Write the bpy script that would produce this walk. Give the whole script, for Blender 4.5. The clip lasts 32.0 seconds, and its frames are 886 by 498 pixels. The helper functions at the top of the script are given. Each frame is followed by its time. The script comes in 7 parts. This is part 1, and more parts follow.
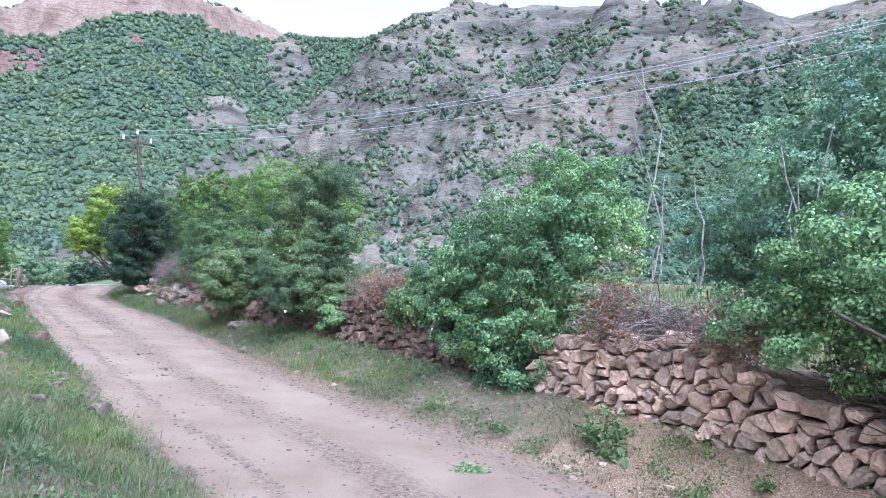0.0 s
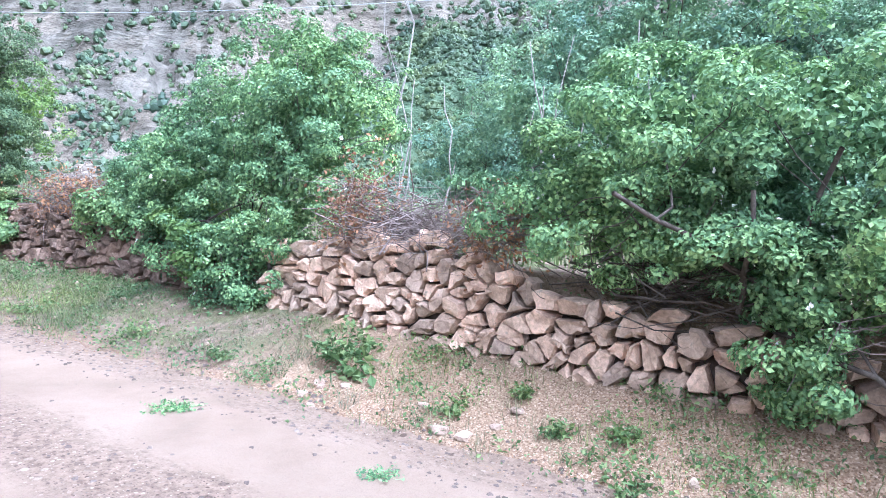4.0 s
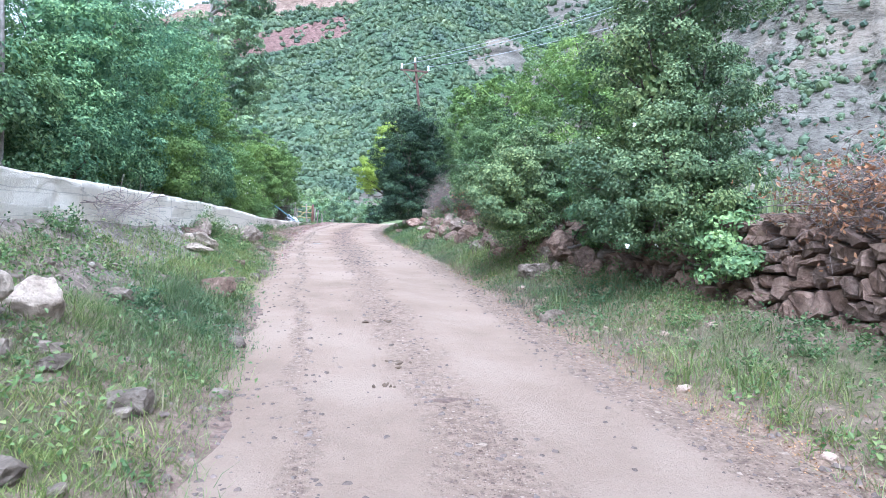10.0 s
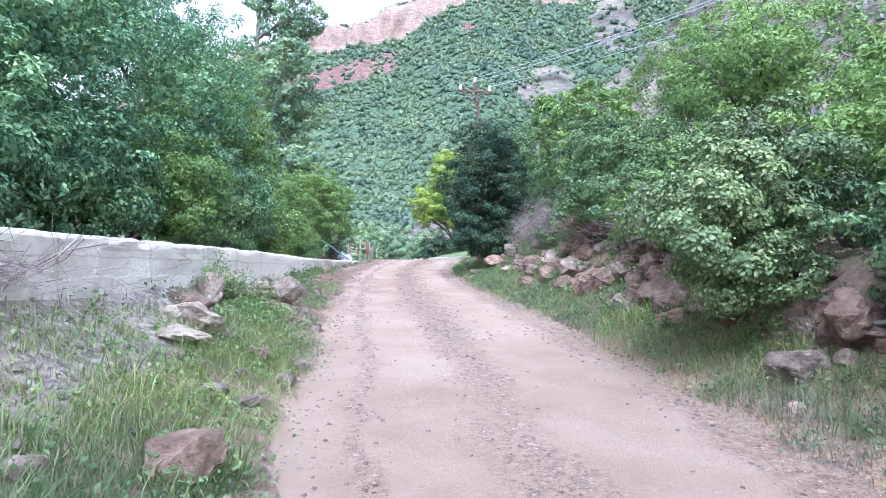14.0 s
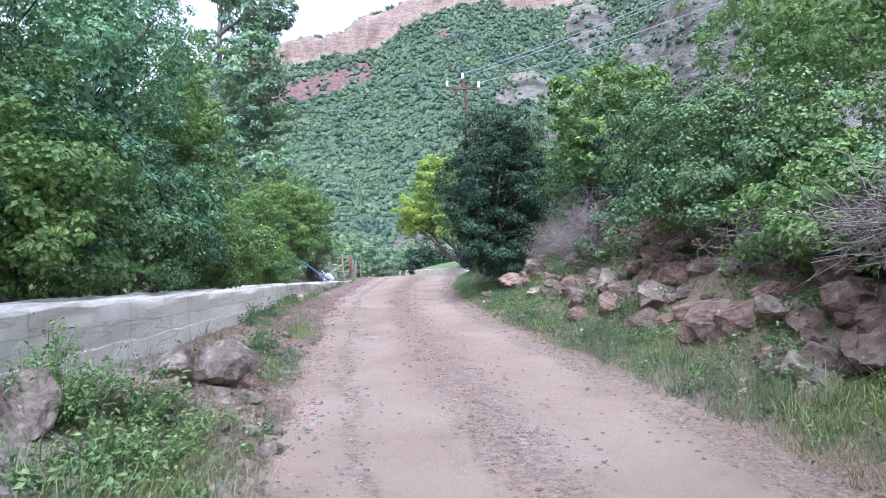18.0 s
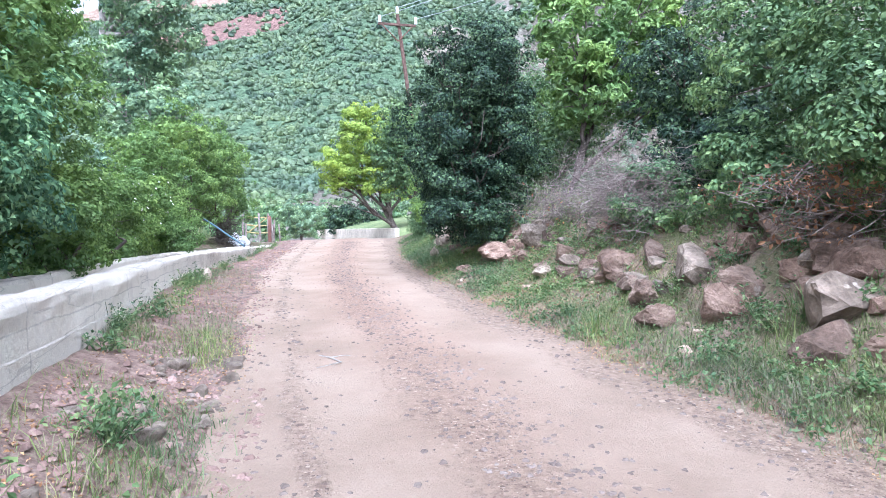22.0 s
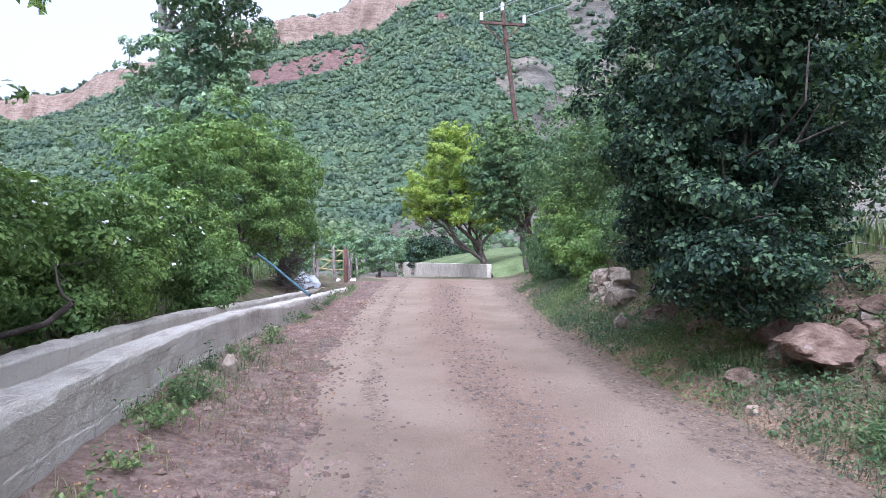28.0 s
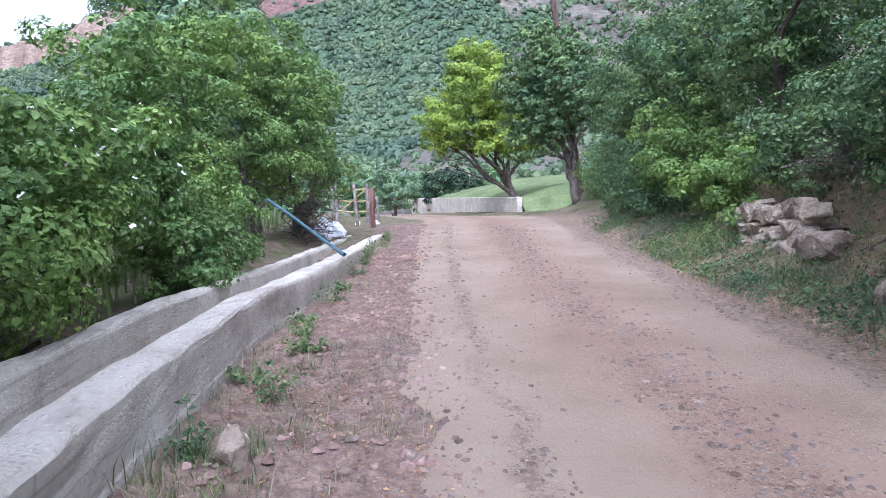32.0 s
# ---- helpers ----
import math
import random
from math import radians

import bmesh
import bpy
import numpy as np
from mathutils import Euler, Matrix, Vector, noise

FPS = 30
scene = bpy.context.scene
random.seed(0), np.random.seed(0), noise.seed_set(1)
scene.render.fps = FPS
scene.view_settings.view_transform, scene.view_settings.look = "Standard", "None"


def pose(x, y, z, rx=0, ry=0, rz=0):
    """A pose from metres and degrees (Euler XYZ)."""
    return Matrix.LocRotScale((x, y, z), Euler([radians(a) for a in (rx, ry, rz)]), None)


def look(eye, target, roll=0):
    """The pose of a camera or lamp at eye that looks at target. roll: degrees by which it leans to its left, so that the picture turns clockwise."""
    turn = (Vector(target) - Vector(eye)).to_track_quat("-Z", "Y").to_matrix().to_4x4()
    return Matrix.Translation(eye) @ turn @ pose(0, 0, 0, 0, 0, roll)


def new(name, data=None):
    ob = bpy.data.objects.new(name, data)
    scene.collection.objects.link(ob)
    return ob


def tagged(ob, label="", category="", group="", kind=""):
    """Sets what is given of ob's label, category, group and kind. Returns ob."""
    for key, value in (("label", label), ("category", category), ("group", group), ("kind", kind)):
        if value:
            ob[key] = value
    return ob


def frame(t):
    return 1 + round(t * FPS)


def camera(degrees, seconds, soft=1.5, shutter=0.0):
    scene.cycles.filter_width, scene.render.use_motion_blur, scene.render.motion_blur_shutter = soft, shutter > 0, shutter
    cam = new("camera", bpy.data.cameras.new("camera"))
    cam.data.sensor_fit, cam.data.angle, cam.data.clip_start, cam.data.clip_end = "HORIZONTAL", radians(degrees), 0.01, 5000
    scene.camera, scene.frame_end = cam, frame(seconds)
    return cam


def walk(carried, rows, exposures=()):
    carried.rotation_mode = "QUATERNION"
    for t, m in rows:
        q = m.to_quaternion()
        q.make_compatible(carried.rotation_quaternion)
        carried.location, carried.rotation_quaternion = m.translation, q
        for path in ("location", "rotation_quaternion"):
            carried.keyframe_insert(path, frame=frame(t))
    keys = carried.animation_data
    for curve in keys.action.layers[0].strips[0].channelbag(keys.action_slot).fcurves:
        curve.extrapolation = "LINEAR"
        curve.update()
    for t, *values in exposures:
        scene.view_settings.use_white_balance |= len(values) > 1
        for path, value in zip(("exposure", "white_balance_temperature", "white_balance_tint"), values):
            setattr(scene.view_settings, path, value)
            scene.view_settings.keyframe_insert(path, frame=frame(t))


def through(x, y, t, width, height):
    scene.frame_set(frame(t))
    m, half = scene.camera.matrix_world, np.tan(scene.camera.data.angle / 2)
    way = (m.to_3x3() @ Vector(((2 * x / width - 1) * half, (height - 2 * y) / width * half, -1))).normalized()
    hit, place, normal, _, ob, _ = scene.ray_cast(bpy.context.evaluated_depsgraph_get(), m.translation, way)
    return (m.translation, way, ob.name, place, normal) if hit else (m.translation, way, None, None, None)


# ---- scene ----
cam = camera(69.03, 32.0, soft=0.8)
PATH = [
    (0, (-1.558, -6.304, 1.812), (0.456, -2.867, 2.178), 1.91),
    (0.5, (-1.567, -6.345, 1.796), (0.850, -3.176, 2.134), 1.07),
    (1, (-1.573, -6.396, 1.777), (1.054, -3.391, 2.046), 0.41),
    (1.5, (-1.527, -6.427, 1.742), (1.382, -3.686, 1.914), -1.35),
    (2, (-1.382, -6.414, 1.695), (1.860, -4.071, 1.732), -1.00),
    (2.5, (-1.107, -6.265, 1.655), (2.328, -4.216, 1.633), -1.28),
    (4.5, (-0.347, -4.720, 1.437), (2.721, -2.154, 1.342), 1.30),
    (5, (-0.229, -4.240, 1.471), (2.691, -1.513, 1.275), -0.06),
    (5.5, (-0.123, -3.725, 1.486), (2.521, -0.728, 1.313), 0.03),
    (6, (-0.106, -3.149, 1.528), (2.321, 0.029, 1.435), -1.68),
    (6.5, (-0.100, -2.608, 1.517), (1.434, 1.086, 1.578), 0.48),
    (7, (-0.023, -2.195, 1.524), (0.771, 1.726, 1.519), -0.93),
    (7.5, (-0.043, -1.696, 1.543), (0.475, 2.269, 1.644), -2.18),
    (8, (0.050, -1.145, 1.552), (0.186, 2.849, 1.734), -0.36),
    (8.5, (0.046, -0.574, 1.540), (0.129, 3.425, 1.550), 2.07),
    (9, (0.000, 0.001, 1.550), (0.014, 4.000, 1.477), 1.70),
    (9.5, (0.030, 0.566, 1.579), (0.052, 4.566, 1.514), 2.83),
    (10, (-0.050, 1.135, 1.626), (0.383, 5.111, 1.565), 1.96),
    (10.5, (-0.208, 1.663, 1.657), (0.242, 5.638, 1.603), -0.88),
    (11, (-0.351, 2.236, 1.748), (-0.116, 6.226, 1.907), -0.84),
    (11.5, (-0.468, 2.820, 1.745), (-0.155, 6.806, 1.857), -1.60),
    (12, (-0.522, 3.411, 1.754), (-0.259, 7.401, 1.834), -0.65),
    (12.5, (-0.566, 4.003, 1.741), (-0.466, 8.001, 1.780), 1.45),
    (13, (-0.645, 4.611, 1.824), (-0.440, 8.606, 1.861), 0.11),
    (13.5, (-0.652, 5.221, 1.899), (-0.543, 9.217, 2.038), 0.70),
    (15.5, (-0.922, 7.281, 2.074), (-0.721, 11.276, 2.075), 0.41),
    (16, (-1.070, 7.771, 2.142), (-0.815, 11.763, 2.124), -1.28),
    (16.5, (-1.106, 8.297, 2.209), (-1.012, 12.295, 2.266), -1.88),
    (17, (-1.136, 8.787, 2.200), (-1.110, 12.783, 2.364), -0.81),
    (17.5, (-1.144, 9.296, 2.260), (-0.892, 13.283, 2.453), -2.33),
    (18, (-1.118, 9.829, 2.326), (-0.888, 13.818, 2.503), -1.24),
    (18.5, (-1.238, 10.343, 2.343), (-0.843, 14.317, 2.571), 0.85),
    (19, (-1.357, 10.816, 2.361), (-0.880, 14.784, 2.518), -0.41),
    (19.5, (-1.411, 11.318, 2.441), (-1.010, 15.298, 2.479), -1.35),
    (20, (-1.527, 11.859, 2.472), (-0.945, 15.817, 2.466), -0.44),
    (20.5, (-1.564, 12.383, 2.483), (-1.003, 16.342, 2.600), -0.03),
    (21, (-1.588, 12.926, 2.538), (-1.246, 16.911, 2.583), -0.73),
    (21.5, (-1.654, 13.506, 2.564), (-0.983, 17.449, 2.618), 0.21),
    (22, (-1.752, 14.052, 2.570), (-1.011, 17.982, 2.478), -1.04),
    (22.5, (-1.820, 14.569, 2.650), (-1.236, 18.525, 2.760), -0.24),
    (23, (-1.927, 15.069, 2.782), (-1.304, 19.019, 2.862), -0.91),
    (23.5, (-1.967, 15.573, 2.794), (-1.502, 19.543, 2.959), 0.37),
    (24, (-1.969, 16.122, 2.769), (-1.580, 20.103, 2.801), 0.89),
    (24.5, (-1.984, 16.627, 2.800), (-1.683, 20.614, 2.682), -0.43),
    (25, (-1.940, 17.214, 2.803), (-1.776, 21.210, 2.834), 0.05),
    (25.5, (-2.026, 17.736, 2.771), (-1.775, 21.728, 2.823), 3.12),
    (27.5, (-2.243, 19.888, 2.902), (-1.718, 23.850, 3.058), 0.95),
    (28, (-2.252, 20.472, 2.904), (-1.956, 24.459, 3.016), 0.21),
    (28.5, (-2.314, 21.052, 2.923), (-1.960, 25.035, 3.031), 1.51),
    (29, (-2.357, 21.546, 2.954), (-2.063, 25.528, 3.199), 1.33),
    (29.5, (-2.459, 22.029, 2.958), (-2.274, 26.023, 3.060), 0.65),
    (30, (-2.593, 22.536, 3.023), (-2.158, 26.511, 3.103), -0.44),
    (30.5, (-2.637, 23.043, 3.028), (-2.396, 27.033, 3.180), -0.23),
    (31, (-2.708, 23.495, 3.025), (-2.507, 27.490, 3.048), 2.24),
    (31.5, (-2.860, 23.901, 3.052), (-2.481, 27.883, 3.028), -0.49),
    (32, (-3.091, 24.248, 3.040), (-2.850, 28.229, 2.743), -2.26),
]
EXPOSURES = [(0, 0.39, 4920, 18), (1, 0.95, 4870, 19), (2, 1.11, 4870, 19), (5, 1.05, 4950, 16), (6, 1.01, 4950, 16), (7, 0.65, 4940, 13), (8, 0.12, 4940, 14), (9, 0.51, 4940, 14), (10, 0.65, 4940, 14), (11, 0.53, 4940, 15), (12, 0.63, 4965, 18), (13, 0.71, 4965, 18), (16, 0.84, 4995, 18), (17, 0.75, 4995, 18), (18, 0.42, 4995, 18), (19, 0.61, 5015, 18), (20, 0.77, 5065, 16), (21, 0.83, 5065, 16), (22, 0.93, 5115, 16), (23, 0.97, 5165, 16), (24, 0.92, 5195, 15), (25, 0.88, 5195, 15), (28, 0.2, 5165, 20), (29, 0.22, 5115, 20), (30, 0.14, 5115, 20), (31, -0.11, 5115, 20), (32, 0.29, 5115, 20)]
walk(cam, [(t, look(eye, target, roll)) for t, eye, target, roll in PATH], EXPOSURES)

# ---- light: an evening sky with the sun behind the mountains ----
world = bpy.data.worlds.new("evening_sky")
scene.world = world
world.use_nodes = True
wn = world.node_tree
sky = wn.nodes.new("ShaderNodeTexSky")
sky.sky_type, sky.sun_disc = "NISHITA", False
sky.sun_elevation, sky.sun_rotation = radians(53), radians(191)
sky.air_density, sky.dust_density, sky.ozone_density = 1.0, 7.0, 1.0
pale = wn.nodes.new("ShaderNodeHueSaturation")
pale.inputs["Saturation"].default_value, pale.inputs["Value"].default_value = 0.0, 2.3
wn.links.new(sky.outputs["Color"], pale.inputs["Color"])
wn.links.new(pale.outputs["Color"], wn.nodes["Background"].inputs["Color"])
wn.nodes["Background"].inputs["Strength"].default_value = 0.145
sun = new("sun", bpy.data.lights.new("sun", "SUN"))
sun.data.energy, sun.data.angle, sun.data.color = 0.9, radians(50), (1.0, 0.98, 0.96)
sun.matrix_world = look((0, 0, 50), (-15, 27, 50 - 50))


# ---- small tools ----


def mesh_from(name, verts, faces, material=None, smooth=False):
    """A mesh from an array of points and an array of equal-sided faces."""
    verts = np.asarray(verts, np.float32).reshape(-1, 3)
    faces = np.asarray(faces, np.int32)
    k = faces.shape[1]
    me = bpy.data.meshes.new(name)
    me.vertices.add(len(verts))
    me.vertices.foreach_set("co", verts.ravel())
    me.loops.add(faces.size)
    me.loops.foreach_set("vertex_index", faces.ravel())
    me.polygons.add(len(faces))
    me.polygons.foreach_set("loop_start", np.arange(len(faces), dtype=np.int32) * k)
    me.polygons.foreach_set("loop_total", np.full(len(faces), k, np.int32))
    me.polygons.foreach_set("use_smooth", np.full(len(faces), bool(smooth)))
    if material:
        me.materials.append(material)
    me.update(calc_edges=True)
    me.validate()
    return me


def part(name, bm, material, parent, label=""):
    """Links a bmesh (or a mesh) as one mesh object under a thing or a part."""
    if isinstance(bm, bmesh.types.BMesh):
        me = bpy.data.meshes.new(name)
        bm.to_mesh(me)
        bm.free()
        me.materials.append(material)
    else:
        me = bm
    ob = new(name, me)
    if parent:
        ob.parent = parent
    if label:
        ob["label"] = label
    return ob


def thing(name, m, label, category, group="", kind=""):
    ob = new(name)
    ob.empty_display_size = 0.2
    ob.matrix_world = m
    return tagged(ob, label, category, group, kind)


def lerp(table, v):
    """Values of a table of (key, value) rows at v."""
    xs, ys = zip(*table)
    return np.interp(v, xs, ys)


def sm(a, b, v):
    s = np.clip((np.asarray(v, float) - a) / (b - a), 0, 1)
    return s * s * (3 - 2 * s)


def waves(x, y, scale, seed=0, octaves=4, rough=0.5):
    """Cheap rolling noise, about -1 to 1, from lattice values with smooth blending."""
    total, amp, norm = 0.0, 1.0, 0.0
    for o in range(octaves):
        gx, gy = np.asarray(x) / scale * 2**o, np.asarray(y) / scale * 2**o
        ix, iy = np.floor(gx).astype(np.int64), np.floor(gy).astype(np.int64)
        fx, fy = gx - ix, gy - iy
        fx, fy = fx * fx * (3 - 2 * fx), fy * fy * (3 - 2 * fy)

        def cell(a, b):
            h = (a * 374761393 + b * 668265263 + (seed + o * 17) * 1442695041) & 0xFFFFFFFF
            h = ((h ^ (h >> 13)) * 1274126177) & 0xFFFFFFFF
            return ((h ^ (h >> 16)) & 0xFFFF) / 32767.5 - 1

        v = (cell(ix, iy) * (1 - fx) + cell(ix + 1, iy) * fx) * (1 - fy) + (cell(ix, iy + 1) * (1 - fx) + cell(ix + 1, iy + 1) * fx) * fy
        total, norm, amp = total + amp * v, norm + amp, amp * rough
    return total / norm


# ---- materials ----
def nodes_of(name):
    m = bpy.data.materials.new(name)
    m.use_nodes = True
    nt = m.node_tree
    return m, nt, nt.nodes["Principled BSDF"]


def add_ramp(nt, stops):
    r = nt.nodes.new("ShaderNodeValToRGB")
    el = r.color_ramp.elements
    while len(el) < len(stops):
        el.new(0.5)
    for e, (p, c) in zip(el, stops):
        e.position, e.color = p, (*c, 1)
    return r


def add_noise(nt, coord, scale, detail=5, rough=0.6):
    n = nt.nodes.new("ShaderNodeTexNoise")
    n.inputs["Scale"].default_value, n.inputs["Detail"].default_value, n.inputs["Roughness"].default_value = scale, detail, rough
    nt.links.new(coord, n.inputs["Vector"])
    return n


def add_mix(nt, fac, a, b, mode="MIX"):
    n = nt.nodes.new("ShaderNodeMix")
    n.data_type, n.blend_type = "RGBA", mode
    for sock, v in ((n.inputs[0], fac), (n.inputs[6], a), (n.inputs[7], b)):
        if isinstance(v, (int, float)):
            sock.default_value = v
        elif isinstance(v, tuple):
            sock.default_value = (*v, 1)
        else:
            nt.links.new(v, sock)
    return n.outputs[2]


def add_bump(nt, bsdf, height, strength, distance):
    b = nt.nodes.new("ShaderNodeBump")
    b.inputs["Strength"].default_value, b.inputs["Distance"].default_value = strength, distance
    nt.links.new(height, b.inputs["Height"])
    nt.links.new(b.outputs["Normal"], bsdf.inputs["Normal"])


def where(nt, kind="Position"):
    if kind == "Position":
        return nt.nodes.new("ShaderNodeNewGeometry").outputs["Position"]
    return nt.nodes.new("ShaderNodeTexCoord").outputs["Object"]


def rough_mat(name, dark, mid, light, big=1.5, small=18.0, rough=0.9, bump=0.5, dist=0.02, spots=None, coord="Position", vary=0.0):
    """A mineral surface: large stains, fine grain, optional lichen spots, and relief."""
    m, nt, bsdf = nodes_of(name)
    co = where(nt, coord)
    a, b = add_noise(nt, co, big, 6, 0.65), add_noise(nt, co, small, 8, 0.7)
    ra = add_ramp(nt, ((0.32, dark), (0.5, mid), (0.68, light)))
    nt.links.new(a.outputs["Fac"], ra.inputs["Fac"])
    rb = add_ramp(nt, ((0.3, (0.62,) * 3), (0.7, (1.3,) * 3)))
    nt.links.new(b.outputs["Fac"], rb.inputs["Fac"])
    col = add_mix(nt, 0.8, ra.outputs["Color"], rb.outputs["Color"], "MULTIPLY")
    if spots:
        s = add_noise(nt, co, spots[1], 3, 0.5)
        rs = add_ramp(nt, ((spots[2], (0, 0, 0)), (spots[2] + 0.06, (1, 1, 1))))
        nt.links.new(s.outputs["Fac"], rs.inputs["Fac"])
        col = add_mix(nt, rs.outputs["Color"], col, spots[0])
    if vary:
        info = nt.nodes.new("ShaderNodeObjectInfo")
        rv = add_ramp(nt, ((0, (1 - vary,) * 3), (0.5, (1.0, 0.97, 0.93)), (1, (1 + vary, 1 + vary * 0.7, 1 + vary * 0.5))))
        nt.links.new(info.outputs["Random"], rv.inputs["Fac"])
        col = add_mix(nt, 1.0, col, rv.outputs["Color"], "MULTIPLY")
    nt.links.new(col, bsdf.inputs["Base Color"])
    bsdf.inputs["Roughness"].default_value = rough
    bsdf.inputs["Specular IOR Level"].default_value = 0.25
    mixed = nt.nodes.new("ShaderNodeMath")
    mixed.operation = "ADD"
    nt.links.new(a.outputs["Fac"], mixed.inputs[0])
    nt.links.new(b.outputs["Fac"], mixed.inputs[1])
    add_bump(nt, bsdf, mixed.outputs[0], bump, dist)
    return m


def leaf_mat(name, dark, mid, light, through=0.36, rough=0.55, gloss=0.35, patch=0.6):
    """Leaves: each one its own shade, with slow drifts over the plant, and light passing through."""
    m, nt, bsdf = nodes_of(name)
    geo = nt.nodes.new("ShaderNodeNewGeometry")
    ramp = add_ramp(nt, ((0.0, dark), (0.55, mid), (1.0, light)))
    nt.links.new(geo.outputs["Random Per Island"], ramp.inputs["Fac"])
    n = add_noise(nt, geo.outputs["Position"], patch, 3, 0.5)
    rn = add_ramp(nt, ((0.32, (0.62, 0.7, 0.82)), (0.68, (1.28, 1.2, 1.0))))
    nt.links.new(n.outputs["Fac"], rn.inputs["Fac"])
    col = add_mix(nt, 1.0, ramp.outputs["Color"], rn.outputs["Color"], "MULTIPLY")
    nt.links.new(col, bsdf.inputs["Base Color"])
    bsdf.inputs["Roughness"].default_value = rough
    bsdf.inputs["Specular IOR Level"].default_value = gloss
    tr = nt.nodes.new("ShaderNodeBsdfTranslucent")
    nt.links.new(col, tr.inputs["Color"])
    mx = nt.nodes.new("ShaderNodeMixShader")
    mx.inputs[0].default_value = through
    nt.links.new(bsdf.outputs[0], mx.inputs[1])
    nt.links.new(tr.outputs[0], mx.inputs[2])
    nt.links.new(mx.outputs[0], nt.nodes["Material Output"].inputs["Surface"])
    return m


def plain_mat(name, color, rough=0.6, metal=0.0, grain=0.15, scale=25.0):
    m, nt, bsdf = nodes_of(name)
    n = add_noise(nt, where(nt, "Object"), scale, 5, 0.6)
    r = add_ramp(nt, ((0.3, tuple(c * (1 - grain) for c in color)), (0.7, tuple(min(1, c * (1 + grain)) for c in color))))
    nt.links.new(n.outputs["Fac"], r.inputs["Fac"])
    nt.links.new(r.outputs["Color"], bsdf.inputs["Base Color"])
    bsdf.inputs["Roughness"].default_value, bsdf.inputs["Metallic"].default_value = rough, metal
    add_bump(nt, bsdf, n.outputs["Fac"], 0.2, 0.01)
    return m


# ---- shapes: tubes, leaves, stones ----
def tube_arrays(lines, sides=5):
    """Tapered tubes along polylines: rows of (points, radii)."""
    vs, fs, off = [], [], 0
    ang = np.arange(sides) * 2 * math.pi / sides
    for pts, rad in lines:
        pts, rad = np.asarray(pts, float), np.asarray(rad, float) * np.ones(len(pts))
        d = np.gradient(pts, axis=0)
        d /= np.linalg.norm(d, axis=1, keepdims=True) + 1e-9
        ref = np.where(np.abs(d[:, 2:3]) > 0.9, [[1.0, 0, 0]], [[0, 0, 1.0]])
        u = np.cross(d, ref)
        u /= np.linalg.norm(u, axis=1, keepdims=True) + 1e-9
        w = np.cross(d, u)
        ring = pts[:, None] + rad[:, None, None] * (np.cos(ang)[None, :, None] * u[:, None] + np.sin(ang)[None, :, None] * w[:, None])
        n = len(pts)
        vs.append(ring.reshape(-1, 3))
        i, j = np.meshgrid(np.arange(n - 1), np.arange(sides), indexing="ij")
        j2 = (j + 1) % sides
        f = np.stack([i * sides + j, i * sides + j2, (i + 1) * sides + j2, (i + 1) * sides + j], -1).reshape(-1, 4) + off
        fs.append(f)
        off += n * sides
    return np.concatenate(vs), np.concatenate(fs)


def bent(a, b, rng, bow=0.12, n=6):
    """A crooked line from a to b."""
    a, b = np.asarray(a, float), np.asarray(b, float)
    t = np.linspace(0, 1, n)[:, None]
    size = np.linalg.norm(b - a) * bow
    wob = rng.normal(0, 1, (n, 3)) * size * np.sin(t * math.pi)
    wob[1:-1] = (wob[1:-1] + wob[:-2] + wob[2:]) / 2
    return a + (b - a) * t + wob


def leaf_arrays(p, nrm, size, rng, wide=0.34, droop=0.25, far=False):
    """A folded four-pointed leaf at each place p, facing nrm."""
    n = len(p)
    nrm = nrm / (np.linalg.norm(nrm, axis=1, keepdims=True) + 1e-9)
    t = rng.normal(0, 1, (n, 3))
    t[:, 2] -= droop
    t -= (t * nrm).sum(1, keepdims=True) * nrm
    t /= np.linalg.norm(t, axis=1, keepdims=True) + 1e-9
    b = np.cross(nrm, t)
    s = np.asarray(size)[:, None] * np.ones((n, 1))
    fold = nrm * s * rng.uniform(0.02, 0.16, (n, 1))
    if far:
        v = np.stack([p - t * s * 0.5, p + b * s * wide + t * s * 0.3, p + t * s * 0.5 - b * s * wide], 1).reshape(-1, 3)
        return v, np.arange(n * 3).reshape(-1, 3)
    v = np.stack([p - t * s * 0.5, p + b * s * wide + fold - t * s * 0.05, p + t * s * 0.5 - fold, p - b * s * wide + fold - t * s * 0.05], 1).reshape(-1, 3)
    base = np.arange(n)[:, None] * 4
    f = np.concatenate([base + [0, 1, 2], base + [0, 2, 3]], 1).reshape(-1, 3)
    return v, f


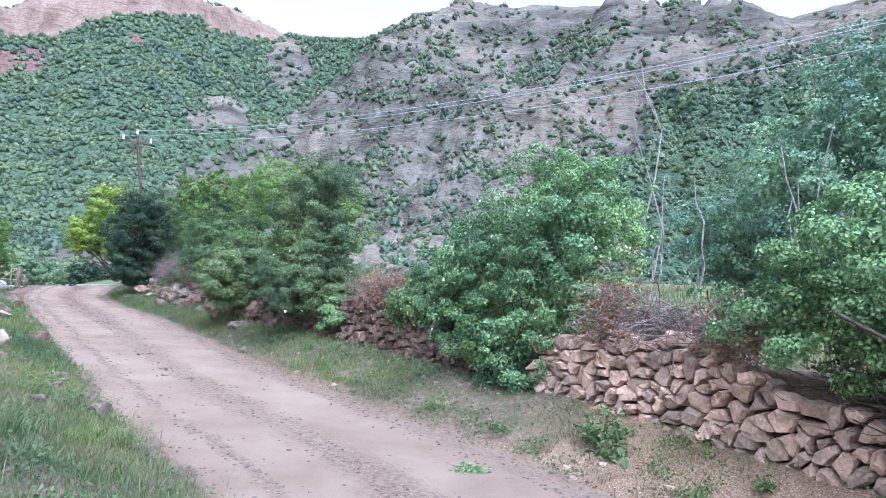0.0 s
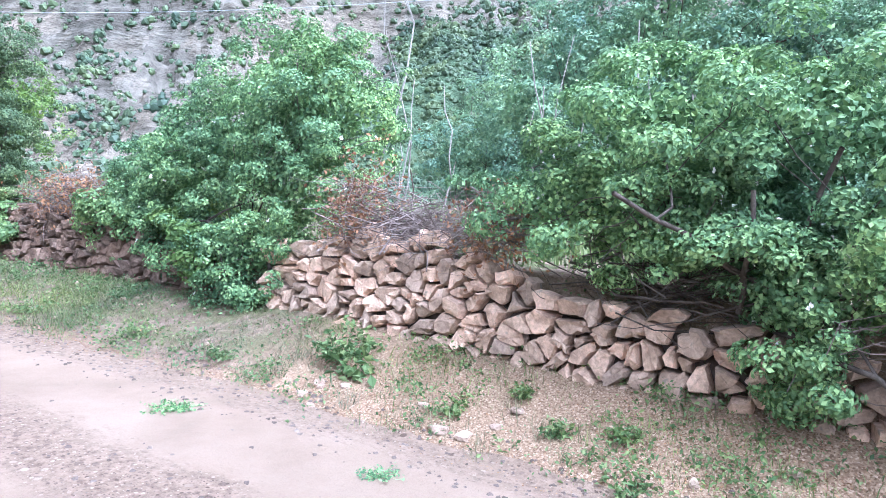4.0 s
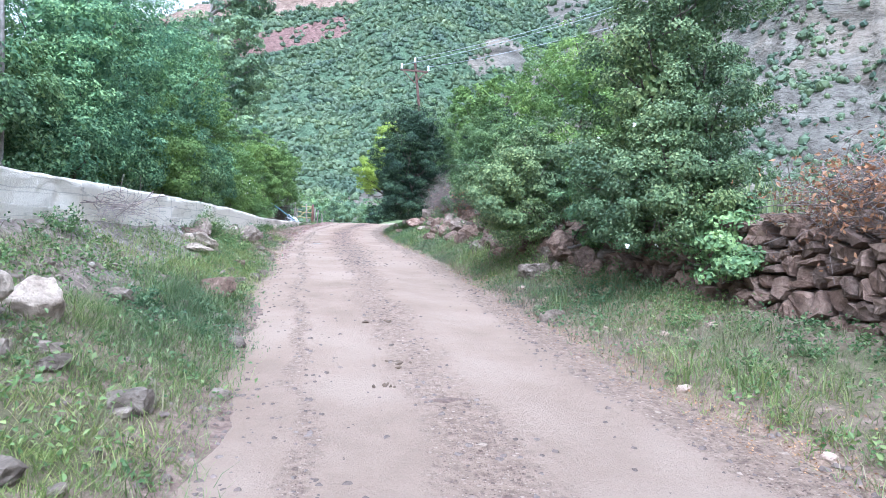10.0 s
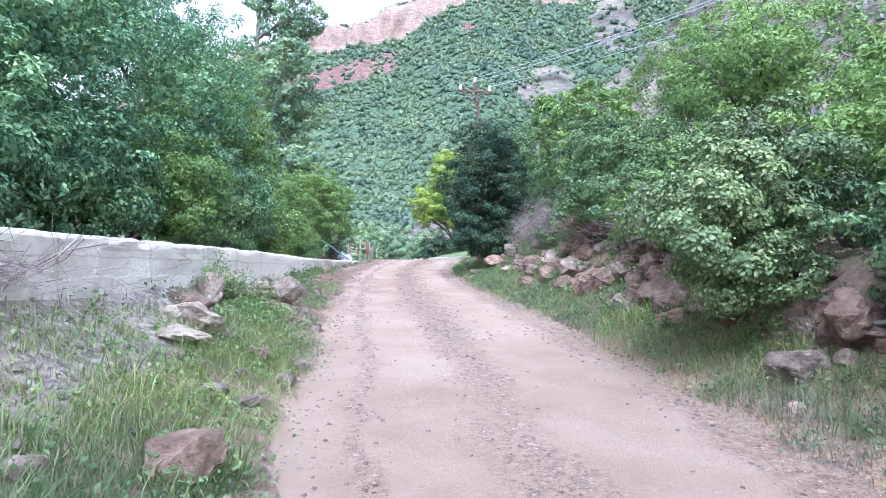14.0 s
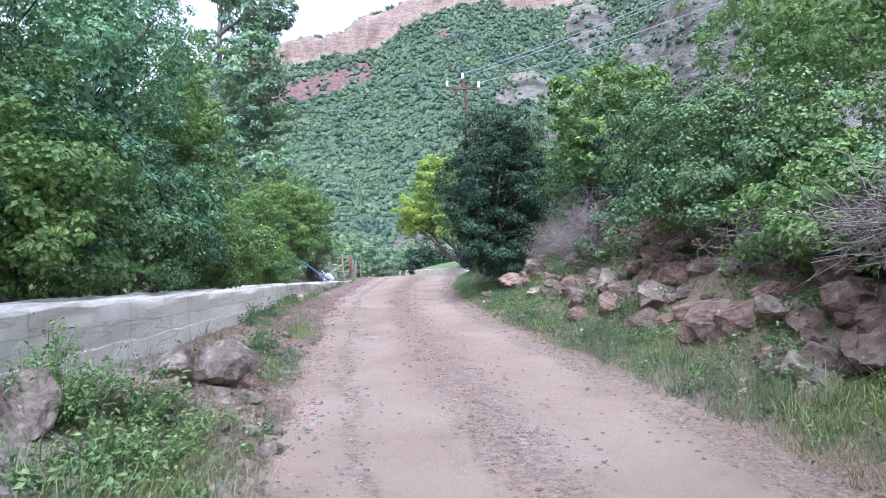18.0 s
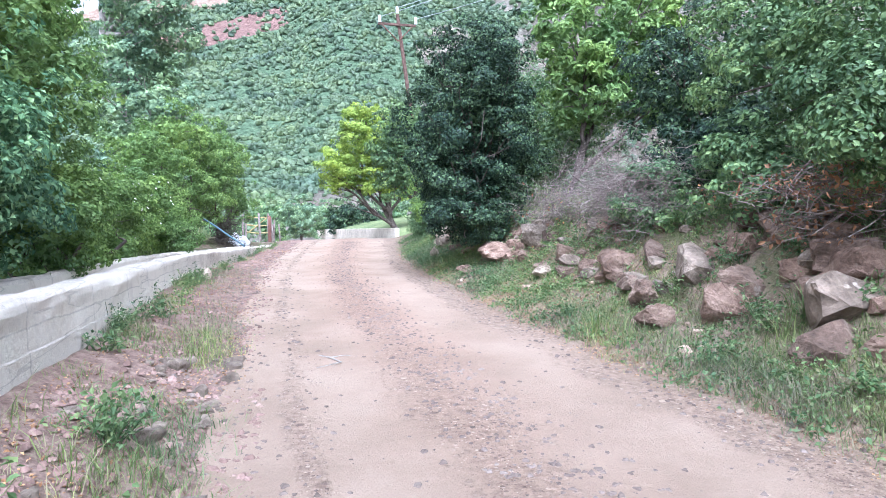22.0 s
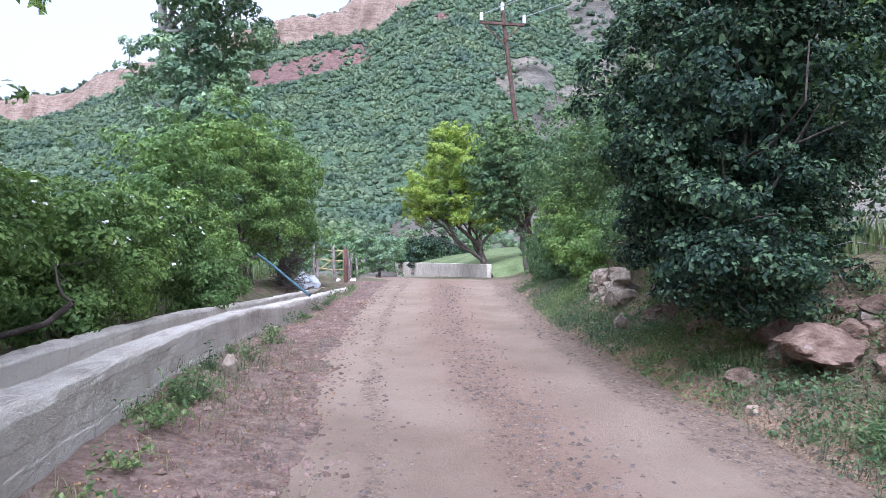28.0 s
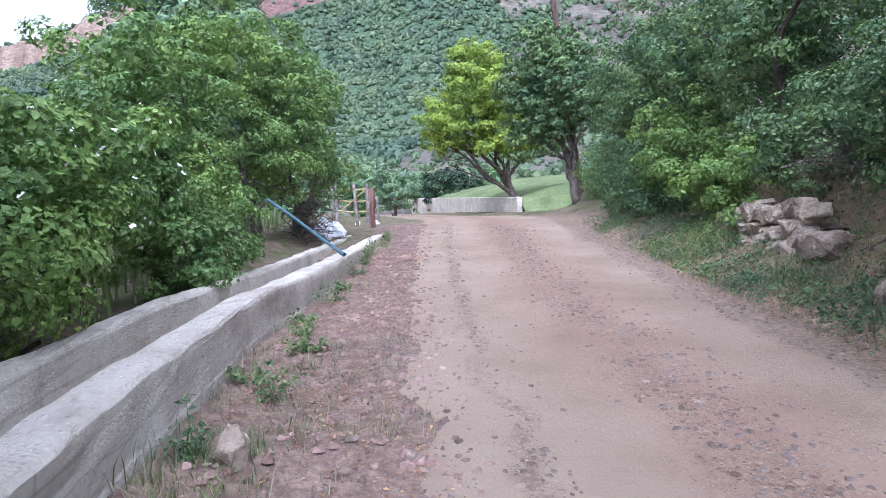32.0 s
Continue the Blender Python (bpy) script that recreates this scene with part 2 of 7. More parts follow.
def crown_points(lobes, count, rng, clump=0.16, hollow=0.55, up=0.35):
    """Leaf places and facings: leafy tufts with gaps between them, set over the uneven skins of the lobes."""
    lobes = np.asarray(lobes, float)
    c, r = lobes[:, :3], lobes[:, 3:6]
    area = r[:, 0] * r[:, 1] + r[:, 0] * r[:, 2] + r[:, 1] * r[:, 2]
    rt = clump * 1.35
    nt = int(max(8, 0.64 * (4.2 * area).sum() / (math.pi * rt * rt)))
    pick = rng.choice(len(lobes), nt * 2, p=area / area.sum())
    d = rng.normal(0, 1, (nt * 2, 3))
    d /= np.linalg.norm(d, axis=1, keepdims=True)
    bumpy = 0.9 + 0.2 * np.sin(d[:, 0] * 5 + pick) * np.sin(d[:, 1] * 4 + 2 * pick) * np.cos(d[:, 2] * 5 - pick)
    deep = np.where(rng.random(nt * 2) < 0.25, rng.uniform(hollow, 0.85, nt * 2), rng.uniform(0.84, 1.12, nt * 2))
    q = c[pick] + d * r[pick] * (bumpy * deep)[:, None]
    inside = np.zeros(len(q))
    for k in range(len(lobes)):
        inside += (((q - c[k]) / r[k]) ** 2).sum(1) < 0.5
    own = (((q - c[pick]) / r[pick]) ** 2).sum(1) < 0.5
    keep = (inside - own) < 1
    q, d = q[keep][:nt], d[keep][:nt]
    rad = rt * rng.uniform(0.5, 1.35, len(q))
    shoot = rng.random(len(q)) < 0.14
    q = q + (d * [1, 1, 0.5] + [0, 0, 0.5]) * (shoot * rng.uniform(0.1, 0.45, len(q)))[:, None] * np.sqrt(r.mean())
    rad = np.where(shoot, rad * 0.6, rad)
    share = rad**2 / (rad**2).sum()
    rep = rng.choice(len(q), count, p=share)
    e = rng.normal(0, 1, (count, 3)) + d[rep] * 0.6
    e[:, 2] += 0.25
    e /= np.linalg.norm(e, axis=1, keepdims=True)
    flat = np.array([1.15, 1.15, 0.7])
    p = q[rep] + e * flat * (rad[rep] * rng.uniform(0.55, 1.05, count))[:, None]
    nrm = e * 0.8 + d[rep] * 0.3 + rng.normal(0, 0.34, (count, 3))
    nrm[:, 2] += up
    return p, nrm


def inner_points(lobes, size, rng, cover=1.5):
    """Places of the older, larger leaves deep inside a crown, which keep the sky from showing through it."""
    lobes = np.asarray(lobes, float)
    c, r = lobes[:, :3], lobes[:, 3:6]
    s = np.clip(0.075 * r.mean(1), size * 1.15, 0.4)
    n = (cover * 4.2 * (r[:, 0] * r[:, 1] + r[:, 0] * r[:, 2] + r[:, 1] * r[:, 2]) * 0.26 / (0.4 * s * s)).astype(int)
    k = np.repeat(np.arange(len(lobes)), n)
    d = rng.normal(0, 1, (len(k), 3))
    d /= np.linalg.norm(d, axis=1, keepdims=True)
    p = c[k] + d * r[k] * rng.uniform(0.3, 0.6, len(k))[:, None]
    return p, d * 0.6 + rng.normal(0, 0.5, d.shape), s[k] * rng.uniform(0.7, 1.2, len(k))


def stone_mesh(name, rng, material, worn=0):
    """A blocky field stone about 1 m in each direction: the hull of a worn, crooked box."""
    bm = bmesh.new()
    for corner in [(a, b, c) for a in (-0.5, 0.5) for b in (-0.5, 0.5) for c in (-0.5, 0.5)]:
        c = np.array(corner) * rng.uniform(0.62, 1.05, 3)
        for axis in range(3):
            p = c * rng.uniform(0.9, 1.0, 3)
            p[axis] *= rng.uniform(0.15, 0.62)
            bm.verts.new(p)
    hull = bmesh.ops.convex_hull(bm, input=bm.verts)
    bmesh.ops.delete(bm, geom=[g for g in hull["geom_interior"] if isinstance(g, bmesh.types.BMVert)], context="VERTS")
    if worn:
        bmesh.ops.subdivide_edges(bm, edges=bm.edges[:], cuts=worn, use_grid_fill=True)
        bmesh.ops.smooth_vert(bm, verts=bm.verts[:], factor=0.16, use_axis_x=True, use_axis_y=True, use_axis_z=True)
        at = Vector(rng.uniform(0, 90, 3))
        for v in bm.verts:
            v.co *= 1 + 0.14 * noise.noise(v.co * 2.6 + at) + 0.10 * noise.noise(v.co * 6 + at) + 0.07 * noise.noise(v.co * 15 + at)
        bmesh.ops.triangulate(bm, faces=bm.faces[:])
    me = bpy.data.meshes.new(name)
    bm.to_mesh(me)
    bm.free()
    me.materials.append(material)
    return me


def boulder_mesh(name, seed, material, level=3, jag=0.35):
    """A weathered boulder about 1 m across: facets cut by planes, with fine relief."""
    rng = np.random.default_rng(seed)
    bm = bmesh.new()
    bmesh.ops.create_icosphere(bm, subdivisions=level, radius=0.5)
    planes = [(Vector(rng.normal(0, 1, 3)).normalized(), rng.uniform(0.25, 0.42)) for _ in range(15)]
    for v in bm.verts:
        for n, d in planes:
            over = v.co.dot(n) - d
            if over > 0:
                v.co -= n * over
        v.co *= 1 + jag * 0.22 * noise.noise(v.co * 3 + Vector((seed, 0, 0))) + jag * 0.14 * noise.noise(v.co * 9 + Vector((0, seed, 0)))
    me = bpy.data.meshes.new(name)
    bm.to_mesh(me)
    bm.free()
    me.materials.append(material)
    return me


# ---- materials of the place ----
def math_node(nt, op, a, b=None, c=None):
    n = nt.nodes.new("ShaderNodeMath")
    n.operation = op
    for sock, v in zip(n.inputs, (a, b, c)):
        if v is None:
            continue
        if isinstance(v, (int, float)):
            sock.default_value = v
        else:
            nt.links.new(v, sock)
    return n.outputs[0]


def add_cells(nt, co, scale, low, high):
    """Scattered chips: how much of a chip, and its own random shade."""
    v = nt.nodes.new("ShaderNodeTexVoronoi")
    v.inputs["Scale"].default_value = scale
    nt.links.new(co, v.inputs["Vector"])
    r = add_ramp(nt, ((low, (1, 1, 1)), (high, (0, 0, 0))))
    nt.links.new(v.outputs["Distance"], r.inputs["Fac"])
    sep = nt.nodes.new("ShaderNodeSeparateColor")
    nt.links.new(v.outputs["Color"], sep.inputs["Color"])
    return r.outputs["Color"], sep.outputs[0], sep.outputs[1]


def ground_mat():
    """Dusty earth: cream and packed on the wheel tracks, with ribbons of gravel, crumbs and reddish soil between them."""
    m, nt, bsdf = nodes_of("packed_earth")
    co = where(nt)
    att, red_a = nt.nodes.new("ShaderNodeAttribute"), nt.nodes.new("ShaderNodeAttribute")
    att.attribute_name, red_a.attribute_name = "track", "redness"
    mp = nt.nodes.new("ShaderNodeMapping")
    mp.inputs["Scale"].default_value, mp.inputs["Rotation"].default_value = (1.0, 0.25, 1.0), (0, 0, 0.1)
    nt.links.new(co, mp.inputs["Vector"])
    big, mid, fine = add_noise(nt, co, 0.8, 5, 0.6), add_noise(nt, mp.outputs["Vector"], 9, 7, 0.72), add_noise(nt, co, 75, 6, 0.8)
    dust = add_ramp(nt, ((0.32, (0.218, 0.158, 0.114)), (0.5, (0.271, 0.201, 0.148)), (0.66, (0.306, 0.232, 0.174))))
    nt.links.new(big.outputs["Fac"], dust.inputs["Fac"])
    # how loose the surface is
    loose = math_node(nt, "SUBTRACT", math_node(nt, "MULTIPLY", mid.outputs["Fac"], 1.1), att.outputs["Fac"])
    lr = add_ramp(nt, ((0.0, (0, 0, 0)), (0.42, (1, 1, 1))))
    nt.links.new(math_node(nt, "ADD", loose, 0.12), lr.inputs["Fac"])
    soil = add_ramp(nt, ((0.38, (0.136, 0.093, 0.066)), (0.5, (0.222, 0.159, 0.118)), (0.62, (0.288, 0.213, 0.158))))
    blot = add_noise(nt, co, 15, 6, 0.72)
    nt.links.new(blot.outputs["Fac"], soil.inputs["Fac"])
    col = add_mix(nt, math_node(nt, "MULTIPLY", lr.outputs["Color"], 0.85), dust.outputs["Color"], soil.outputs["Color"])
    col = add_mix(nt, math_node(nt, "MULTIPLY", blot.outputs["Fac"], red_a.outputs["Fac"]), col, (0.235, 0.140, 0.098))
    relief = math_node(nt, "ADD", math_node(nt, "MULTIPLY", blot.outputs["Fac"], 0.9), math_node(nt, "MULTIPLY", fine.outputs["Fac"], 0.6))
    tone = ((0.0, (0.074, 0.050, 0.038)), (0.6, (0.194, 0.142, 0.107)), (1.0, (0.419, 0.334, 0.258)))
    for scale, few, most in ((58, 0.45, 0.95), (27, 0.62, 0.9), (12, 0.86, 0.75)):
        chip, pick, shade = add_cells(nt, co, scale, 0.28, 0.40)
        on = math_node(nt, "MULTIPLY", chip, math_node(nt, "GREATER_THAN", pick, few))
        on = math_node(nt, "MULTIPLY", on, math_node(nt, "MULTIPLY_ADD", lr.outputs["Color"], most - 0.06, 0.06))
        rt = add_ramp(nt, tone)
        nt.links.new(shade, rt.inputs["Fac"])
        col = add_mix(nt, on, col, rt.outputs["Color"])
        relief = math_node(nt, "MULTIPLY_ADD", on, 0.5 * 27 / scale, relief)
    grain = add_ramp(nt, ((0.3, (0.72,) * 3), (0.45, (0.97,) * 3), (0.7, (1.12,) * 3)))
    nt.links.new(fine.outputs["Fac"], grain.inputs["Fac"])
    col = add_mix(nt, 0.7, col, grain.outputs["Color"], "MULTIPLY")
    nt.links.new(col, bsdf.inputs["Base Color"])
    bsdf.inputs["Roughness"].default_value = 0.95
    bsdf.inputs["Specular IOR Level"].default_value = 0.15
    add_bump(nt, bsdf, relief, 0.9, 0.03)
    return m


def verge_mat():
    """Soil under grass: brown earth, straw and dead leaves, greener where grass is dense."""
    m, nt, bsdf = nodes_of("verge_soil")
    co = where(nt)
    att = nt.nodes.new("ShaderNodeAttribute")
    att.attribute_name = "green"
    big, mid, fine = add_noise(nt, co, 2.2, 7, 0.7), add_noise(nt, co, 9, 7, 0.75), add_noise(nt, co, 45, 5, 0.7)
    soil = add_ramp(nt, ((0.28, (0.11, 0.075, 0.058)), (0.5, (0.195, 0.14, 0.11)), (0.72, (0.30, 0.225, 0.18))))
    nt.links.new(mid.outputs["Fac"], soil.inputs["Fac"])
    green = add_ramp(nt, ((0.3, (0.05, 0.065, 0.025)), (0.55, (0.10, 0.112, 0.048)), (0.75, (0.19, 0.17, 0.09))))
    nt.links.new(fine.outputs["Fac"], green.inputs["Fac"])
    mul = nt.nodes.new("ShaderNodeMath")
    mul.operation = "MULTIPLY"
    nt.links.new(att.outputs["Fac"], mul.inputs[0])
    rb = add_ramp(nt, ((0.42, (0.1, 0.1, 0.1)), (0.58, (1, 1, 1))))
    nt.links.new(big.outputs["Fac"], rb.inputs["Fac"])
    nt.links.new(rb.outputs["Color"], mul.inputs[1])
    ash_a = nt.nodes.new("ShaderNodeAttribute")
    ash_a.attribute_name = "ash"
    ash = add_ramp(nt, ((0.3, (0.12, 0.105, 0.096)), (0.5, (0.225, 0.198, 0.182)), (0.7, (0.33, 0.295, 0.272))))
    nt.links.new(mid.outputs["Fac"], ash.inputs["Fac"])
    crumb = nt.nodes.new("ShaderNodeTexVoronoi")
    crumb.inputs["Scale"].default_value = 20
    nt.links.new(co, crumb.inputs["Vector"])
    sepk = nt.nodes.new("ShaderNodeSeparateColor")
    nt.links.new(crumb.outputs["Color"], sepk.inputs["Color"])
    shade = add_ramp(nt, ((0.0, (0.45, 0.41, 0.38)), (0.35, (0.85, 0.82, 0.8)), (1.0, (1.3, 1.28, 1.27))))
    nt.links.new(sepk.outputs[0], shade.inputs["Fac"])
    ash_c = add_mix(nt, 0.85, ash.outputs["Color"], shade.outputs["Color"], "MULTIPLY")
    soil_c = add_mix(nt, 0.45, soil.outputs["Color"], shade.outputs["Color"], "MULTIPLY")
    col = add_mix(nt, ash_a.outputs["Fac"], soil_c, ash_c)
    chip_a = nt.nodes.new("ShaderNodeAttribute")
    chip_a.attribute_name = "chips"
    chip = nt.nodes.new("ShaderNodeTexVoronoi")
    chip.inputs["Scale"].default_value = 75
    nt.links.new(co, chip.inputs["Vector"])
    sep = nt.nodes.new("ShaderNodeSeparateColor")
    nt.links.new(chip.outputs["Color"], sep.inputs["Color"])
    bits = add_ramp(nt, ((0.0, (0.150, 0.096, 0.060)), (0.45, (0.255, 0.172, 0.112)), (0.85, (0.335, 0.240, 0.165)), (1.0, (0.44, 0.335, 0.245))))
    nt.links.new(sep.outputs[0], bits.inputs["Fac"])
    col = add_mix(nt, chip_a.outputs["Fac"], col, bits.outputs["Color"])
    hum_a = nt.nodes.new("ShaderNodeAttribute")
    hum_a.attribute_name = "humus"
    hum = add_ramp(nt, ((0.3, (0.085, 0.056, 0.044)), (0.5, (0.18, 0.125, 0.10)), (0.7, (0.29, 0.215, 0.175))))
    nt.links.new(mid.outputs["Fac"], hum.inputs["Fac"])
    col = add_mix(nt, mul.outputs[0], col, green.outputs["Color"])
    col = add_mix(nt, hum_a.outputs["Fac"], col, hum.outputs["Color"])
    grain = add_ramp(nt, ((0.3, (0.6,) * 3), (0.7, (1.25,) * 3)))
    nt.links.new(fine.outputs["Fac"], grain.inputs["Fac"])
    col = add_mix(nt, 0.7, col, grain.outputs["Color"], "MULTIPLY")
    nt.links.new(col, bsdf.inputs["Base Color"])
    bsdf.inputs["Roughness"].default_value = 1.0
    bsdf.inputs["Specular IOR Level"].default_value = 0.1
    add_bump(nt, bsdf, mid.outputs["Fac"], 0.7, 0.05)
    return m


def mountain_mat():
    """Hillside: grey-violet rock faces, tan scree, red earth scars and thin grass, by steepness and patch."""
    m, nt, bsdf = nodes_of("hillside")
    co = where(nt)
    rock_a, red_a, cliff_a = (nt.nodes.new("ShaderNodeAttribute") for _ in range(3))
    rock_a.attribute_name, red_a.attribute_name, cliff_a.attribute_name = "rock", "red", "cliff"
    big, mid, fine = add_noise(nt, co, 0.02, 6, 0.65), add_noise(nt, co, 0.12, 7, 0.7), add_noise(nt, co, 0.6, 6, 0.7)
    rock = add_ramp(nt, ((0.32, (0.062, 0.058, 0.048)), (0.44, (0.134, 0.124, 0.102)), (0.6, (0.194, 0.178, 0.148))))
    ml = nt.nodes.new("ShaderNodeMapping")
    ml.inputs["Scale"].default_value, ml.inputs["Rotation"].default_value = (0.035, 0.035, 0.11), (0.5, 0.45, 0)
    nt.links.new(co, ml.inputs["Vector"])
    ledge = add_noise(nt, ml.outputs["Vector"], 1.0, 8, 0.68)
    nt.links.new(ledge.outputs["Fac"], rock.inputs["Fac"])
    grass = add_ramp(nt, ((0.3, (0.055, 0.088, 0.052)), (0.55, (0.088, 0.130, 0.076)), (0.75, (0.13, 0.158, 0.10))))
    nt.links.new(fine.outputs["Fac"], grass.inputs["Fac"])
    red = add_ramp(nt, ((0.3, (0.13, 0.080, 0.068)), (0.7, (0.215, 0.135, 0.115))))
    nt.links.new(fine.outputs["Fac"], red.inputs["Fac"])
    # upright streaks on the cliffs
    mp = nt.nodes.new("ShaderNodeMapping")
    mp.inputs["Scale"].default_value = (0.11, 0.11, 0.02)
    nt.links.new(co, mp.inputs["Vector"])
    streak = add_noise(nt, mp.outputs["Vector"], 1.0, 6, 0.65)
    cliff = add_ramp(nt, ((0.3, (0.17, 0.115, 0.088)), (0.5, (0.27, 0.195, 0.15)), (0.7, (0.35, 0.265, 0.21))))
    nt.links.new(streak.outputs["Fac"], cliff.inputs["Fac"])

    def mask(att, lo, hi):
        s = nt.nodes.new("ShaderNodeMath")
        s.operation = "MULTIPLY_ADD"
        nt.links.new(mid.outputs["Fac"], s.inputs[0])
        s.inputs[1].default_value = 0.8
        nt.links.new(att.outputs["Fac"], s.inputs[2])
        r = add_ramp(nt, ((lo, (0, 0, 0)), (hi, (1, 1, 1))))
        nt.links.new(s.outputs[0], r.inputs["Fac"])
        return r.outputs["Color"]

    tone = add_ramp(nt, ((0.38, (0.6, 0.58, 0.58)), (0.5, (1.0, 1.0, 1.0)), (0.6, (1.25, 1.15, 1.08))))
    nt.links.new(big.outputs["Fac"], tone.inputs["Fac"])
    rock_c = add_mix(nt, 0.9, rock.outputs["Color"], tone.outputs["Color"], "MULTIPLY")
    col = add_mix(nt, mask(rock_a, 0.72, 0.95), grass.outputs["Color"], rock_c)
    col = add_mix(nt, mask(red_a, 0.8, 0.95), col, red.outputs["Color"])
    col = add_mix(nt, mask(cliff_a, 0.8, 0.95), col, cliff.outputs["Color"])
    g = add_ramp(nt, ((0.34, (0.6,) * 3), (0.5, (1.0,) * 3), (0.66, (1.2,) * 3)))
    nt.links.new(fine.outputs["Fac"], g.inputs["Fac"])
    col = add_mix(nt, 0.8, col, g.outputs["Color"], "MULTIPLY")
    nt.links.new(col, bsdf.inputs["Base Color"])
    bsdf.inputs["Roughness"].default_value = 1.0
    bsdf.inputs["Specular IOR Level"].default_value = 0.05
    add_bump(nt, bsdf, ledge.outputs["Fac"], 1.0, 7.0)
    return m


def concrete_mat():
    """Old canal concrete: grey, with board lines, lime run-off and dark stains."""
    m, nt, bsdf = nodes_of("old_concrete")
    co = where(nt)
    a, b = add_noise(nt, co, 1.3, 8, 0.75), add_noise(nt, co, 20, 10, 0.85)
    base = add_ramp(nt, ((0.28, (0.40, 0.345, 0.28)), (0.43, (0.66, 0.59, 0.50)), (0.6, (0.80, 0.735, 0.64))))
    nt.links.new(a.outputs["Fac"], base.inputs["Fac"])
    mp = nt.nodes.new("ShaderNodeMapping")
    mp.inputs["Scale"].default_value = (0.9, 0.9, 0.7)
    nt.links.new(co, mp.inputs["Vector"])
    lime = add_noise(nt, mp.outputs["Vector"], 1.5, 5, 0.65)
    rl = add_ramp(nt, ((0.25, (0, 0, 0)), (0.42, (0.97, 0.97, 0.97))))
    nt.links.new(lime.outputs["Fac"], rl.inputs["Fac"])
    sepn = nt.nodes.new("ShaderNodeSeparateXYZ")
    nt.links.new(nt.nodes.new("ShaderNodeNewGeometry").outputs["Normal"], sepn.inputs[0])
    side = add_ramp(nt, ((0.3, (1, 1, 1)), (0.8, (0.12, 0.12, 0.12))))
    nt.links.new(sepn.outputs["Z"], side.inputs["Fac"])
    wash = add_mix(nt, 1.0, rl.outputs["Color"], side.outputs["Color"], "MULTIPLY")
    sepp = nt.nodes.new("ShaderNodeSeparateXYZ")
    nt.links.new(co, sepp.inputs[0])
    run = nt.nodes.new("ShaderNodeMapRange")
    run.inputs["From Min"].default_value, run.inputs["From Max"].default_value = 25.0, 31.0
    run.inputs["To Min"].default_value, run.inputs["To Max"].default_value = 1.0, 0.15
    nt.links.new(sepp.outputs["Y"], run.inputs["Value"])
    wash = add_mix(nt, 1.0, wash, run.outputs["Result"], "MULTIPLY")
    col = add_mix(nt, wash, base.outputs["Color"], (0.89, 0.82, 0.70))
    mc = nt.nodes.new("ShaderNodeMapping")
    mc.inputs["Scale"].default_value = (0.5, 0.35, 4.2)
    nt.links.new(co, mc.inputs["Vector"])
    seam = add_noise(nt, mc.outputs["Vector"], 1.0, 3, 0.5)
    rseam = add_ramp(nt, ((0.485, (1, 1, 1)), (0.5, (0.5, 0.48, 0.46)), (0.515, (1, 1, 1))))
    nt.links.new(seam.outputs["Fac"], rseam.inputs["Fac"])
    col = add_mix(nt, 0.55, col, rseam.outputs["Color"], "MULTIPLY")
    earthy = add_mix(nt, 1.0, side.outputs["Color"], math_node(nt, "SUBTRACT", 1.0, run.outputs["Result"]), "MULTIPLY")
    tan = add_ramp(nt, ((0.3, (0.36, 0.295, 0.235)), (0.5, (0.56, 0.48, 0.395)), (0.7, (0.72, 0.645, 0.55))))
    nt.links.new(a.outputs["Fac"], tan.inputs["Fac"])
    col = add_mix(nt, math_node(nt, "MULTIPLY", earthy, 0.8), col, tan.outputs["Color"])
    # pour joints: upright ones along the wall and one level line below its top, both crooked
    along = nt.nodes.new("ShaderNodeMath")
    along.operation = "MULTIPLY_ADD"
    nt.links.new(a.outputs["Fac"], along.inputs[0])
    along.inputs[1].default_value = 0.22
    nt.links.new(sepp.outputs["Y"], along.inputs[2])
    cell = nt.nodes.new("ShaderNodeMath")
    cell.operation = "PINGPONG"
    cell.inputs[1].default_value = 0.78
    nt.links.new(along.outputs[0], cell.inputs[0])
    level = nt.nodes.new("ShaderNodeMath")
    level.operation = "MULTIPLY_ADD"
    nt.links.new(lime.outputs["Fac"], level.inputs[0])
    level.inputs[1].default_value = 0.11
    nt.links.new(sepp.outputs["Z"], level.inputs[2])
    off = nt.nodes.new("ShaderNodeMath")
    off.operation = "SUBTRACT"
    off.inputs[1].default_value = 2.065
    nt.links.new(level.outputs[0], off.inputs[0])
    flat = nt.nodes.new("ShaderNodeMath")
    flat.operation = "ABSOLUTE"
    nt.links.new(off.outputs[0], flat.inputs[0])
    for line, width in ((cell, 0.02), (flat, 0.011)):
        rj = add_ramp(nt, ((0.0, (0.35, 0.33, 0.31)), (width, (1, 1, 1))))
        nt.links.new(line.outputs[0], rj.inputs["Fac"])
        joint = add_mix(nt, add_mix(nt, 1.0, side.outputs["Color"], run.outputs["Result"], "MULTIPLY"), (1, 1, 1), rj.outputs["Color"])
        col = add_mix(nt, 0.45, col, joint, "MULTIPLY")
    chip, pick, shade = add_cells(nt, co, 34, 0.3, 0.45)
    top = math_node(nt, "SUBTRACT", 1.0, side.outputs["Color"])
    rough_part = math_node(nt, "MAXIMUM", math_node(nt, "MULTIPLY", top, 0.65), math_node(nt, "MULTIPLY", math_node(nt, "SUBTRACT", 1.0, run.outputs["Result"]), 1.0))
    rs = add_ramp(nt, ((0.0, (0.55, 0.52, 0.48)), (0.4, (1.0,) * 3), (1.0, (1.3,) * 3)))
    nt.links.new(shade, rs.inputs["Fac"])
